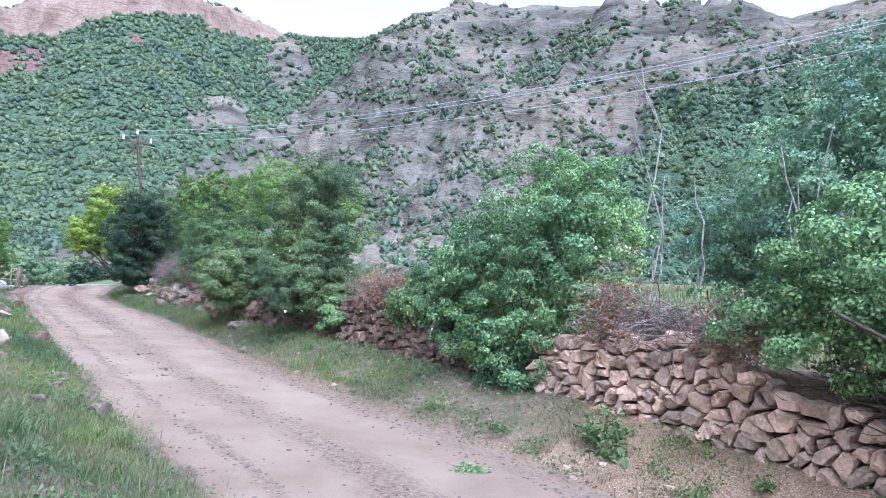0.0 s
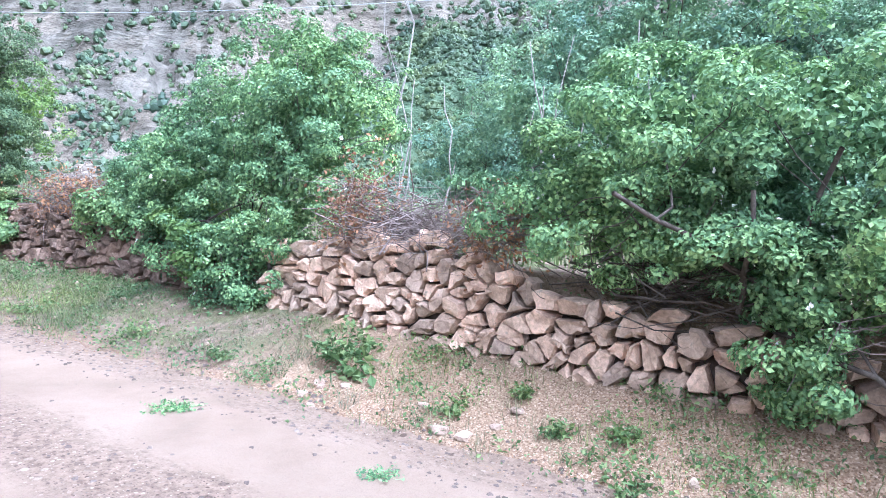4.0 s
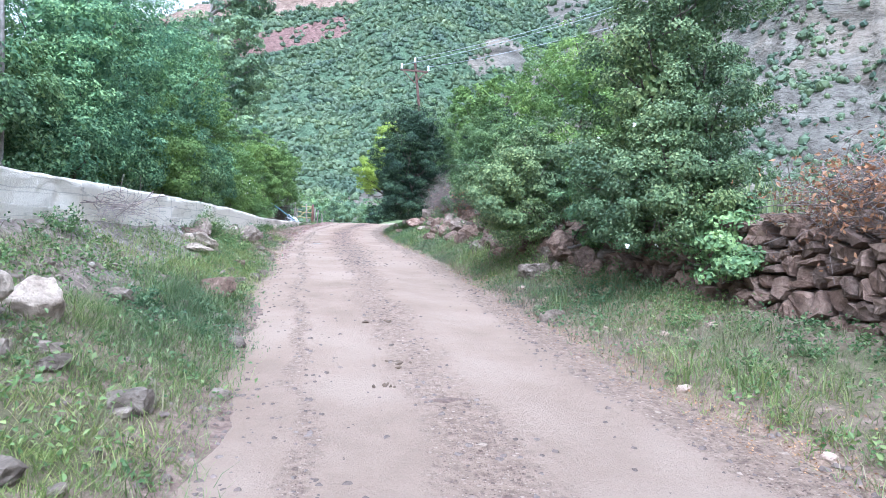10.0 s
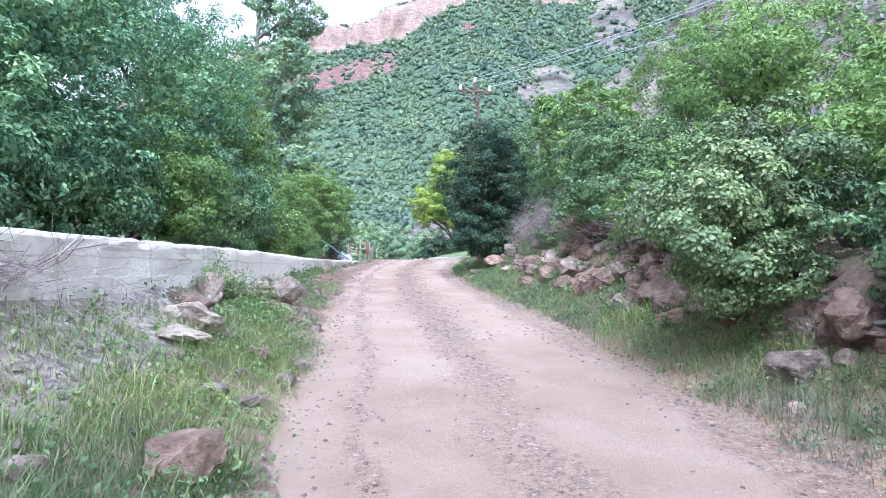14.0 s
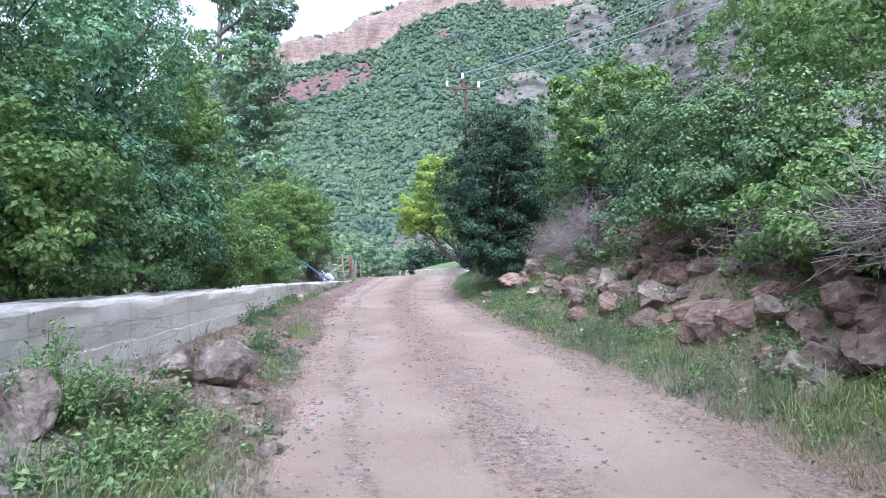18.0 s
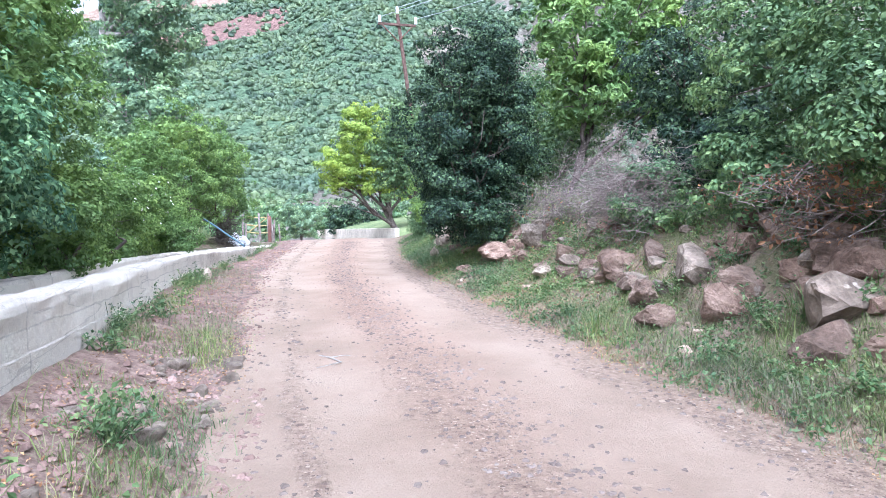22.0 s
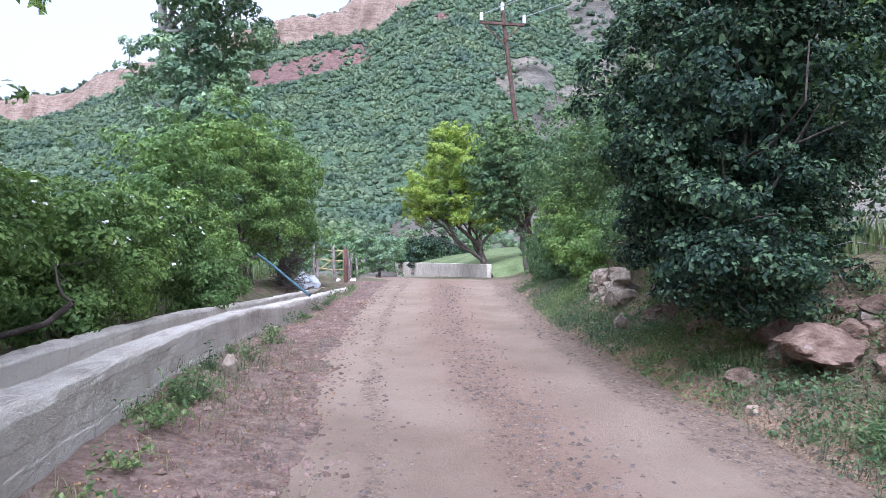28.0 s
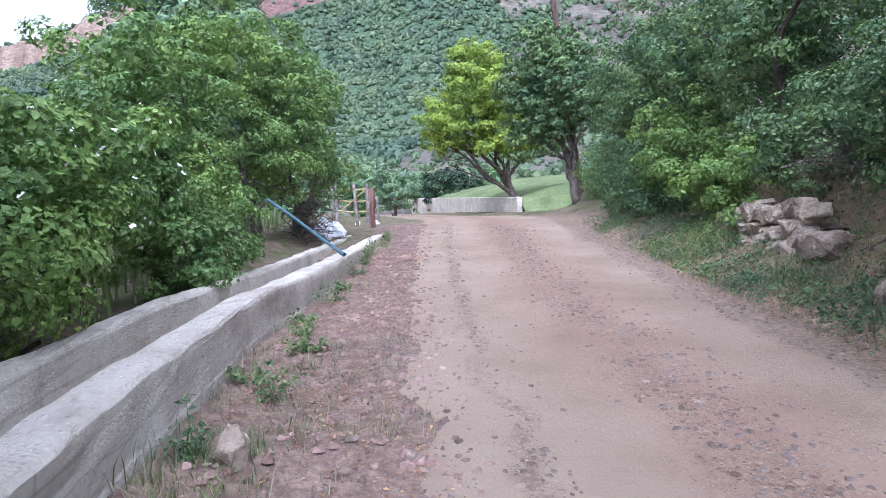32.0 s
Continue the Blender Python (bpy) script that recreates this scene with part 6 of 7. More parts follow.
for n, (x, y, z, s) in enumerate(UNDER_R):
    # from 27 on, the darker leaf puts backlit shade into the colour
    plant("shrub", [(x, y, z, s * 1.1, s * 1.6, s), (x + 0.5, y + 0.7, z + 0.3, s, s * 1.3, s * 0.9), (x - 0.1, y - 0.5, z - s * 0.5, s * 0.8, s, s * 0.6)], int(6200 * (0.6 + s)), 0.066, (LEAF_ROSE if y < 27 else LEAF_HEDGE_SHADED) if n % 5 else LEAF_FRESH, "leafy shrub growing at the top of the bank", "bush", 130 + n, 0.03, 3, group=HEDGE_R)


# ---- grass, weeds, litter, pebbles ----
def blade_arrays(p, height, rng, width=0.007, lean=0.35):
    n = len(p)
    a = rng.uniform(0, 2 * math.pi, n)
    side = np.stack([np.cos(a), np.sin(a), 0 * a], -1)
    d = np.stack([-np.sin(a), np.cos(a), 0 * a], -1) * rng.uniform(0.1, 1.0, (n, 1)) * lean
    h = height[:, None]
    w = (width * rng.uniform(0.6, 1.4, n) * (0.6 + height * 2))[:, None]
    up = np.array([[0, 0, 1.0]])
    m = p + up * h * 0.6 + d * h * 0.35
    v = np.stack([p - side * w, p + side * w, m - side * w * 0.8, m + side * w * 0.8, p + up * h + d * h * 1.1], 1).reshape(-1, 3)
    b = np.arange(n)[:, None] * 5
    return v, np.concatenate([b + [0, 1, 3], b + [0, 3, 2], b + [2, 3, 4]], 1).reshape(-1, 3)


def scatter(rng, n, y0, y1, side, lo, hi, mask):
    """Places on a verge: how far out, from the road's edge (0) to the wall or canal (1)."""
    y = rng.uniform(y0, y1, n)
    s = rng.uniform(lo, hi, n)
    if side > 0:
        e, o = lerp(col(ROAD, 2), y), lerp(WALL_FOOT, y)
    else:
        e, o = lerp(col(ROAD, 1), y), lerp(CANAL, y)
    x = e + (o - e) * s
    keep = rng.random(n) < mask(x, y, s)
    return x[keep], y[keep]


def tufts(rng, x, y, per, spread, h0, h1):
    rep = np.repeat(np.arange(len(x)), per)
    tall = rng.uniform(h0, h1, len(x)) * (0.6 + 0.8 * rng.random(len(x)))
    px, py = x[rep] + rng.normal(0, spread, len(rep)), y[rep] + rng.normal(0, spread, len(rep))
    return np.stack([px, py, ground_z(px, py) - 0.01], -1), tall[rep] * rng.uniform(0.5, 1.15, len(rep))


rng = np.random.default_rng(23)
patch = lambda x, y, k: sm(-0.25, 0.35, waves(x, y, 1.3, k, 3))
x, y = scatter(rng, 22000, -8, 44, 1, -0.02, 1.55, lambda x, y, s: np.where((s > 1) & ((y < 10) | (y > 31)), 0, 1) * patch(x, y, 51) * (0.25 + 0.75 * sm(0.0, 3.0, y)) * (0.3 + 0.7 * sm(0.02, 0.25, s)) * (1 - 0.85 * sm(21, 25, y)))
p, h = tufts(rng, x, y, 8, 0.09, 0.035, 0.12)
xl, yl = scatter(rng, 26000, -9, 24, -1, -0.02, 0.92, lambda x, y, s: patch(x, y, 53) * (0.35 + 0.65 * sm(0.02, 0.2, s)) * (1 - 0.75 * sm(13, 19, y)) * (1 - 0.8 * sm(0.4, 0.6, s) * sm(3, 6, y)))
p2, h2 = tufts(rng, xl, yl, 8, 0.09, 0.04, 0.15)
x3, y3 = scatter(rng, 1500, 18, 40, -1, 0.45, 0.98, lambda x, y, s: patch(x, y, 57) * sm(0.4, 0.75, s))
p3, h3 = tufts(rng, x3, y3, 10, 0.05, 0.04, 0.13)
x4, y4 = scatter(rng, 900, 0, 14, -1, 0.08, 0.72, lambda x, y, s: sm(0.0, 0.4, waves(x, y, 0.9, 58, 2)) * (1 - 0.95 * sm(0.4, 0.55, s) * sm(2, 5, y)))
p4, h4 = tufts(rng, x4, y4, 34, 0.075, 0.10, 0.22)
x5, y5 = scatter(rng, 420, 3, 34, 1, 0.15, 0.95, lambda x, y, s: sm(0.0, 0.4, waves(x, y, 0.9, 59, 2)))
p5, h5 = tufts(rng, x5, y5, 30, 0.08, 0.12, 0.28)
p, h = np.concatenate([p, p2, p3, p4, p5]), np.concatenate([h, h2, h3, h4, h5])
v, f = blade_arrays(p, h, rng, 0.0034, 1.5)
# a short fine sward between the tufts
xs1, ys1 = scatter(rng, 26000, -7, 15, -1, 0.0, 0.95, lambda x, y, s: (0.35 + 0.65 * patch(x, y, 66)) * (1 - 0.6 * sm(8.5, 11.5, y)) * (1 - 0.85 * sm(0.42, 0.6, s) * sm(3, 6, y)) * (0.3 + 0.7 * sm(0, 0.12, s)))
xs2, ys2 = scatter(rng, 20000, 0, 36, 1, 0.0, 1.0, lambda x, y, s: (0.15 + 0.7 * patch(x, y, 67)) * (0.2 + 0.8 * sm(0, 0.2, s)) * (1 - 0.6 * sm(21, 25, y)))
ps, hs = tufts(rng, np.concatenate([xs1, xs2]), np.concatenate([ys1, ys2]), 9, 0.06, 0.03, 0.11)
lean = rng.normal(0, 0.75, (len(ps), 3)) * [1, 1, 0] * hs[:, None]
side = rng.normal(0, 1, (len(ps), 3)) * [1, 1, 0]
side = side / (np.linalg.norm(side, axis=1, keepdims=True) + 1e-6) * 0.0036
vs_ = np.stack([ps - side, ps + side, ps + lean + np.array([0, 0, 1.0]) * hs[:, None]], 1).reshape(-1, 3)
straw = np.repeat(waves(ps[:, 0], ps[:, 1], 0.8, 69, 3) + rng.normal(0, 0.25, len(ps)) + 0.3 * sm(19, 23, ps[:, 1]) > 0.12, 3)
straw_v, vs_ = vs_[straw], vs_[~straw]
f = np.concatenate([f, np.arange(len(vs_)).reshape(-1, 3) + len(v)])
v = np.concatenate([v, vs_])
tagged(new("grass", mesh_from("grass", v, f, GRASS)), "tufts of green grass on both verges", "grass", kind="stuff")
x, y = scatter(rng, 6500, -8, 36, 1, 0.0, 0.9, lambda x, y, s: patch(x, y, 55) * (0.4 + 0.5 * sm(4, 9, y)))
xl, yl = scatter(rng, 3600, -9, 30, -1, 0.0, 1.0, lambda x, y, s: patch(x, y, 56) * 0.7)
p, h = tufts(rng, np.concatenate([x, xl]), np.concatenate([y, yl]), 8, 0.05, 0.05, 0.17)
v, f = blade_arrays(p, h, rng, 0.0028, 1.4)
f = np.concatenate([f, np.arange(len(straw_v)).reshape(-1, 3) + len(v)])
v = np.concatenate([v, straw_v])
tagged(new("dry_grass", mesh_from("dry_grass", v, f, GRASS_DRY)), "thin straw-coloured grass among the green", "grass", kind="stuff")
# field grass and reeds behind the walls
fx, fy = rng.uniform(5.6, 22, 2400), rng.uniform(-16, 16, 2400)
fx2, fy2 = rng.uniform(-13, -6.2, 1500), rng.uniform(24, 42, 1500)
fx3, fy3 = rng.uniform(3.2, 9, 1500), rng.uniform(16, 44, 1500)
p, h = tufts(rng, np.concatenate([fx, fx2, fx3]), np.concatenate([fy, fy2, fy3]), 8, 0.14, 0.25, 0.6)
v, f = blade_arrays(p, h, rng, 0.009, 0.5)
tagged(new("field_grass", mesh_from("field_grass", v, f, GRASS_FIELD)), "tall pale green grass in the field behind the wall", "grass", kind="stuff")

# low broad-leaved weeds
xw, yw = scatter(rng, 2200, -7.5, 40, 1, 0.05, 1.6, lambda x, y, s: np.where((s > 1) & ((y < 10) | (y > 31)), 0, 1) * 0.4 + 0.5 * patch(x, y, 61))
xv, yv = scatter(rng, 900, -6, 15, -1, 0.05, 0.9, lambda x, y, s: 0.25 + 0.5 * patch(x, y, 63))
xu, yu = scatter(rng, 350, 22, 35, 1, 0.05, 1.3, lambda x, y, s: 0.5 + 0.4 * patch(x, y, 65))
xw, yw = np.concatenate([xw, xv, xu]), np.concatenate([yw, yv, yu])
rep = np.repeat(np.arange(len(xw)), 40)
rad = rng.uniform(0.05, 0.16, len(xw))
px, py = xw[rep] + rng.normal(0, 1, len(rep)) * rad[rep], yw[rep] + rng.normal(0, 1, len(rep)) * rad[rep]
pz = ground_z(px, py) + rng.uniform(0.0, 1, len(rep)) * rad[rep] * 1.1
nrm = rng.normal(0, 0.6, (len(rep), 3)) + [0, 0, 0.8]
v, f = leaf_arrays(np.stack([px, py, pz], -1), nrm, rng.uniform(0.024, 0.058, len(rep)), rng, 0.3)
tagged(new("weeds", mesh_from("weeds", v, f, WEED)), "low broad-leaved green weeds on the verges", "weeds", kind="stuff")


def weed(x, y, r, h, n, size, seed, label, mat=WEED, z=None, name="weed_clump"):
    rng = np.random.default_rng(seed)
    base = gz(x, y) if z is None else z
    ob = thing(name, pose(x, y, base), label, "plant", "weeds by the road")
    lines, pts = [], []
    for _ in range(max(3, n // 14)):
        a, q = rng.uniform(0, 6.28), math.sqrt(rng.random()) * r
        tip = np.array([math.cos(a) * q, math.sin(a) * q, h * rng.uniform(0.45, 1.0) * (1.15 - q / r * 0.6)])
        path = bent((tip[0] * 0.3, tip[1] * 0.3, 0), tip, rng, 0.1, 5)
        lines.append((path, np.linspace(0.004, 0.002, 5)))
        for _ in range(14):
            k = rng.integers(1, 5)
            pts.append(path[k] + rng.normal(0, size * 0.6, 3))
    v, f = tube_arrays(lines, 3)
    tagged(part("stalkwork", mesh_from("stalkwork", v, f, mat), None, ob), kind="stuff")
    p = np.array(pts)
    p[:, 2] = np.maximum(p[:, 2], 0.02)
    v, f = leaf_arrays(p, rng.normal(0, 0.5, p.shape) + [0, 0, 0.8], size * rng.uniform(0.7, 1.3, len(p)), rng, 0.28)
    part("foliage", mesh_from("foliage", v, f, mat), None, ob)
    return ob


weed(2.48, -0.13, 0.26, 0.035, 420, 0.03, 1, "cut leafy green stems lying on the dirt road", LEAF_ELM, name="cut_weed")
weed(2.79, -2.23, 0.18, 0.035, 240, 0.028, 2, "cut leafy green stems lying on the dirt road", LEAF_ELM, name="cut_weed")
weed(4.25, -0.45, 0.42, 0.34, 420, 0.075, 3, "clump of nettles at the foot of the stone wall")
weed(4.0, -0.75, 0.18, 0.12, 60, 0.13, 4, "burdock rosette with broad leaves")
for k, (x, y, r, h) in enumerate(((3.95, -2.0, 0.16, 0.16), (4.1, -2.9, 0.17, 0.16), (3.8, -3.6, 0.2, 0.16), (4.3, -3.4, 0.12, 0.14), (3.95, -4.6, 0.24, 0.2), (4.4, -2.4, 0.1, 0.2), (3.6, 0.7, 0.3, 0.2), (3.4, 2.2, 0.3, 0.24), (3.9, 3.6, 0.25, 0.28), (3.1, 4.4, 0.3, 0.22),
                                   (3.55, 6.1, 0.25, 0.32), (3.2, 7.6, 0.28, 0.3), (2.9, 9.2, 0.28, 0.26), (2.3, 13.6, 0.3, 0.3), (2.15, 15.2, 0.3, 0.34), (1.9, 17.6, 0.28, 0.32), (1.5, 19.0, 0.25, 0.3), (1.2, 21.6, 0.25, 0.22), (1.35, 23.0, 0.28, 0.24), (1.1, 24.6, 0.25, 0.2),
                                   (1.0, 27.0, 0.3, 0.24), (1.2, 28.4, 0.28, 0.26), (-4.0, 25.2, 0.3, 0.3), (-4.05, 26.2, 0.22, 0.26), (-3.95, 29.6, 0.2, 0.2), (-3.7, 21.6, 0.26, 0.32), (-3.55, 19.8, 0.22, 0.24), (-3.3, 13.9, 0.38, 0.55), (-2.95, 14.4, 0.4, 0.4), (-2.6, 13.2, 0.3, 0.3),
                                   (-2.6, 16.8, 0.3, 0.3), (-3.2, 16.6, 0.32, 0.3), (-3.3, 8.3, 0.35, 0.35), (-2.6, 3.4, 0.45, 0.5), (-2.2, 7.4, 0.3, 0.3))):
    weed(x, y, r, h, 150 if r < 0.35 else 300, 0.05, 10 + k, "leafy green weed clump on the roadside bank")

weed(-3.15, 13.7, 0.38, 0.55, 900, 0.04, 61, "tall bushy weed growing below the canal wall")
weed(-2.8, 13.45, 0.3, 0.34, 500, 0.04, 62, "bushy weed among the rocks below the canal")
weed(-2.95, 17.9, 0.3, 0.4, 420, 0.045, 63, "bushy weed at the foot of the canal wall")
for k, (x, y, r, h, n) in enumerate(((-2.62, 13.75, 0.34, 0.3, 500), (-2.7, 14.35, 0.32, 0.3, 420), (-3.0, 14.2, 0.4, 0.5, 700), (-3.72, 20.7, 0.26, 0.34, 420), (-3.98, 26.3, 0.24, 0.34, 380))):
    weed(x, y, r, h, n, 0.036, 65 + k, "bushy small-leaved weed on the bank below the canal")
rng = np.random.default_rng(47)
for k in range(44):
    y = rng.uniform(11.0, 29.5)
    x = foot_x(y) + rng.uniform(-0.35, 0.75)
    weed(x, y, rng.uniform(0.18, 0.32), rng.uniform(0.22, 0.45), 150, 0.045, 80 + k, "leafy green weed clump among the rocks of the bank")

# dead leaves and wood chips under the wall, along the right edge and by the canal
xa, ya = scatter(rng, 9000, -8.5, 1.5, 1, 0.0, 1.0, lambda x, y, s: 0.12 + 0.75 * patch(x, y, 71))
xb, yb = scatter(rng, 8500, 1.5, 34, 1, -0.12, 0.75, lambda x, y, s: 0.55 * sm(0.75, 0.05, s) + 0.2 * patch(x, y, 73))
xc, yc = scatter(rng, 15000, 14, 36, -1, -0.1, 0.9, lambda x, y, s: 0.4 + 0.6 * patch(x, y, 75))
xe, ye = scatter(rng, 21000, 20, 37, 1, -0.05, 1.25, lambda x, y, s: 0.35 + 0.5 * patch(x, y, 76))
xg, yg = rng.normal(3.05, 0.32, 1500), rng.normal(9.6, 0.65, 1500)
xm, ym = scatter(rng, 9000, -4, 36, 1, -0.16, 0.16, lambda x, y, s: 0.6 + 0 * s)
x, y = np.concatenate([xa, xb, xc, xe, xg, xm]), np.concatenate([ya, yb, yc, ye, yg, ym])
p = np.stack([x, y, ground_z(x, y) + 0.012], -1)
v, f = leaf_arrays(p, rng.normal(0, 0.35, p.shape) + [0, 0, 1], rng.uniform(0.012, 0.036, len(p)) * np.where(p[:, 1] < 2, 0.8, 1.0), rng, 0.3)
tagged(new("leaf_litter", mesh_from("leaf_litter", v, f, LEAF_LITTER)), "dry fallen leaves and wood chips on the ground", "leaf litter", kind="stuff")


def heap(name, x, y, z, sx, sy, sz, twigs, length, seed, label, dry=0, mat=MAT_TWIG, thick=0.0038, category="brush pile"):
    """A heap of crossed dead branches, some with withered leaves."""
    rng = np.random.default_rng(seed)
    ob = thing(name, pose(x, y, z), label, category, "dead brush on the walls")
    lines, tips = [], []
    for _ in range(7):
        c = rng.normal(0, 0.3, 3) * [sx, sy, sz * 0.6] + [0, 0, sz * 0.5]
        d = rng.normal(0, 1, 3) * [0.7, 1.2, 0.3]
        d *= length * rng.uniform(0.8, 1.2) / np.linalg.norm(d) / 2
        path = bent(c - d, c + d, rng, 0.10, 7)
        v, f = tube_arrays([(path, np.linspace(thick * 2.4, thick * 0.9, 7))], 6)
        part("branch", mesh_from("branch", v, f, mat, True), None, ob)
    for _ in range(int(twigs * 1.9)):
        c = rng.normal(0, 0.42, 3) * [sx, sy, sz * 0.6] + [0, 0, sz * 0.45]
        d = rng.normal(0, 1, 3) * [0.8, 1.2, 0.38]
        d *= length * rng.uniform(0.5, 1.1) / np.linalg.norm(d) / 2
        path = bent(c - d, c + d, rng, 0.10, 6)
        lines.append((path, np.linspace(thick, thick * 0.35, 6) * rng.uniform(0.5, 1.6)))
        tips.extend(path[2:])
    v, f = tube_arrays(lines, 3)
    tagged(part("tangle", mesh_from("tangle", v, f, mat), None, ob), kind="stuff")
    if dry:
        t = np.array(tips)
        p = t[rng.integers(0, len(t), dry)] + rng.normal(0, 0.05, (dry, 3))
        v, f = leaf_arrays(p, rng.normal(0, 1, p.shape), rng.uniform(0.03, 0.08, dry), rng, 0.28)
        tagged(part("withered_foliage", mesh_from("withered_foliage", v, f, LEAF_DRY), None, ob, "rust-brown withered leaves"), kind="stuff")
    return ob


heap("brush_pile", 5.2, -0.6, 1.42, 0.4, 1.4, 0.5, 260, 1.2, 1, "heap of grey dead branches on top of the stone wall", 0, MAT_TWIG, 0.0055)
heap("brush_pile", 4.95, 0.15, 1.45, 0.4, 0.5, 1.0, 70, 0.9, 2, "withered rust-brown shrub on the wall", 1300)
heap("brush_pile", 5.05, -1.75, 1.35, 0.4, 0.45, 0.6, 60, 0.8, 3, "withered rust-brown shrub on the wall", 1100)
heap("brush_pile", 5.2, -3.6, 0.95, 0.4, 1.2, 0.5, 70, 1.5, 4, "bare arching rose canes under the bush", 0, MAT_BARK, 0.006)
heap("brush_pile", 4.75, -6.25, 0.45, 0.5, 1.1, 0.9, 260, 1.4, 5, "tangle of grey dead branches beside the wall", 0, MAT_TWIG, 0.006)
heap("brush_pile", 4.5, 6.6, 1.75, 0.5, 1.1, 0.8, 230, 1.1, 6, "dead brush with rust-brown leaves above the wall", 2200)
heap("brush_pile", 2.75, 14.4, 2.45, 0.5, 1.0, 0.6, 170, 1.2, 7, "heap of pale grey dead twigs on the bank")
heap("brush_pile", 3.0, 16.4, 2.5, 0.5, 1.1, 0.5, 130, 1.2, 8, "heap of grey dead branches on the bank")
heap("brush_pile", 2.6, 19.0, 2.5, 0.4, 0.9, 0.8, 90, 0.9, 9, "dead brush with a few rust-brown leaves", 700)
heap("brush_pile", 2.5, 22.3, 2.6, 0.6, 1.3, 1.0, 300, 1.0, 10, "bare grey twiggy shrub above the rocks", 0, MAT_TWIG, 0.003)
heap("brush_pile", 2.75, 23.7, 2.45, 0.7, 1.5, 1.5, 420, 1.1, 15, "grey thicket of bare thin shoots on the bank", 0, MAT_TWIG, 0.003)
heap("brush_pile", 2.35, 25.0, 2.5, 0.5, 0.9, 1.0, 240, 0.9, 16, "grey thicket of bare thin shoots on the bank", 60, MAT_TWIG, 0.003)
heap("brush_pile", 1.75, 28.6, 2.6, 0.4, 1.0, 0.8, 150, 0.9, 11, "bare twigs under the dark tree", 90, MAT_TWIG, 0.003)
heap("brush_pile", 2.2, 31.6, 3.0, 0.4, 0.9, 0.7, 130, 0.8, 12, "grey dead twigs above the stacked stones", 0, MAT_TWIG, 0.003)
heap("brush_pile", -3.4, 9.9, 1.75, 0.4, 0.9, 0.3, 40, 1.0, 13, "thin bare twigs against the canal wall", 0, MAT_TWIG, 0.003)

# pale dead stalks standing in the field
rng = np.random.default_rng(31)
for n in range(30):
    d, a = rng.uniform(12, 18), math.radians(rng.uniform(44, 94))
    x, y = -1.4 + d * math.sin(a), -6.4 + d * math.cos(a)
    g = gz(x, y)
    hgt = rng.uniform(2.0, 3.8) if n > 7 else rng.uniform(4.4, 6.4)
    ob = thing("dead_stalk", pose(x, y, g - 0.05), "thin bare bleached stem standing in the field", "dead stem", "dead stems in the field")
    top = (rng.normal(0, 0.25), rng.normal(0, 0.25), hgt)
    path = bent((0, 0, 0), top, rng, 0.05, 7)
    lines = [(path, np.linspace(0.026, 0.01, 7))]
    v, f = tube_arrays(lines, 5)
    stem = part("stem", mesh_from("stem", v, f, MAT_PALEBARK), None, ob)
    if rng.random() < 0.6:
        q = path[4]
        v, f = tube_arrays([(bent(q, q + np.array([rng.normal(0, 0.3), rng.normal(0, 0.3), hgt * 0.22]), rng, 0.08, 4), np.linspace(0.012, 0.005, 4))], 4)
        part("twig", mesh_from("twig", v, f, MAT_PALEBARK), None, stem)

# pebbles on the road and its edges
rng = np.random.default_rng(37)
proto = []
for k in range(5):
    a = np.arange(6) * math.pi / 3 + rng.normal(0, 0.2, 6)
    low = np.stack([np.cos(a) * 0.5, np.sin(a) * 0.5, -0.2 + 0 * a], -1) * rng.uniform(0.8, 1.15, (6, 1))
    b = np.array([0.3, 2.4, 4.5]) + rng.normal(0, 0.2, 3)
    top = np.stack([np.cos(b) * 0.3, np.sin(b) * 0.3, 0.35 + rng.normal(0, 0.06, 3)], -1)
    proto.append((np.concatenate([low, top]), np.array([(0, 1, 6), (1, 2, 6), (2, 7, 6), (2, 3, 7), (3, 4, 7), (4, 8, 7), (4, 5, 8), (5, 0, 8), (0, 6, 8), (6, 7, 8)])))
n = 24000
y = rng.uniform(-8, 40, n)
l, r = lerp(col(ROAD, 1), y), lerp(col(ROAD, 2), y)
edge = np.where(rng.random(n) < 0.5, np.where(rng.random(n) < 0.5, rng.normal(0.0, 0.06, n), rng.normal(1.0, 0.06, n)), rng.choice([0.16, 0.17, 0.42, 0.5, 0.85, 0.9], n) + rng.normal(0, 1, n) * rng.choice([0.018, 0.07], n))
strip = rng.random(n) < 0.28
edge = np.where(strip, 0.52 + rng.normal(0, 0.07, n), edge)
y = np.where(strip, rng.uniform(14, 40, n), y)
l, r = lerp(col(ROAD, 1), y), lerp(col(ROAD, 2), y)
x = l + (r - l) * edge
z = ground_z(x, y) + 0.008
size = 0.013 + 0.05 * rng.random(n) ** 3.5
vs, fs, off = [], [], 0
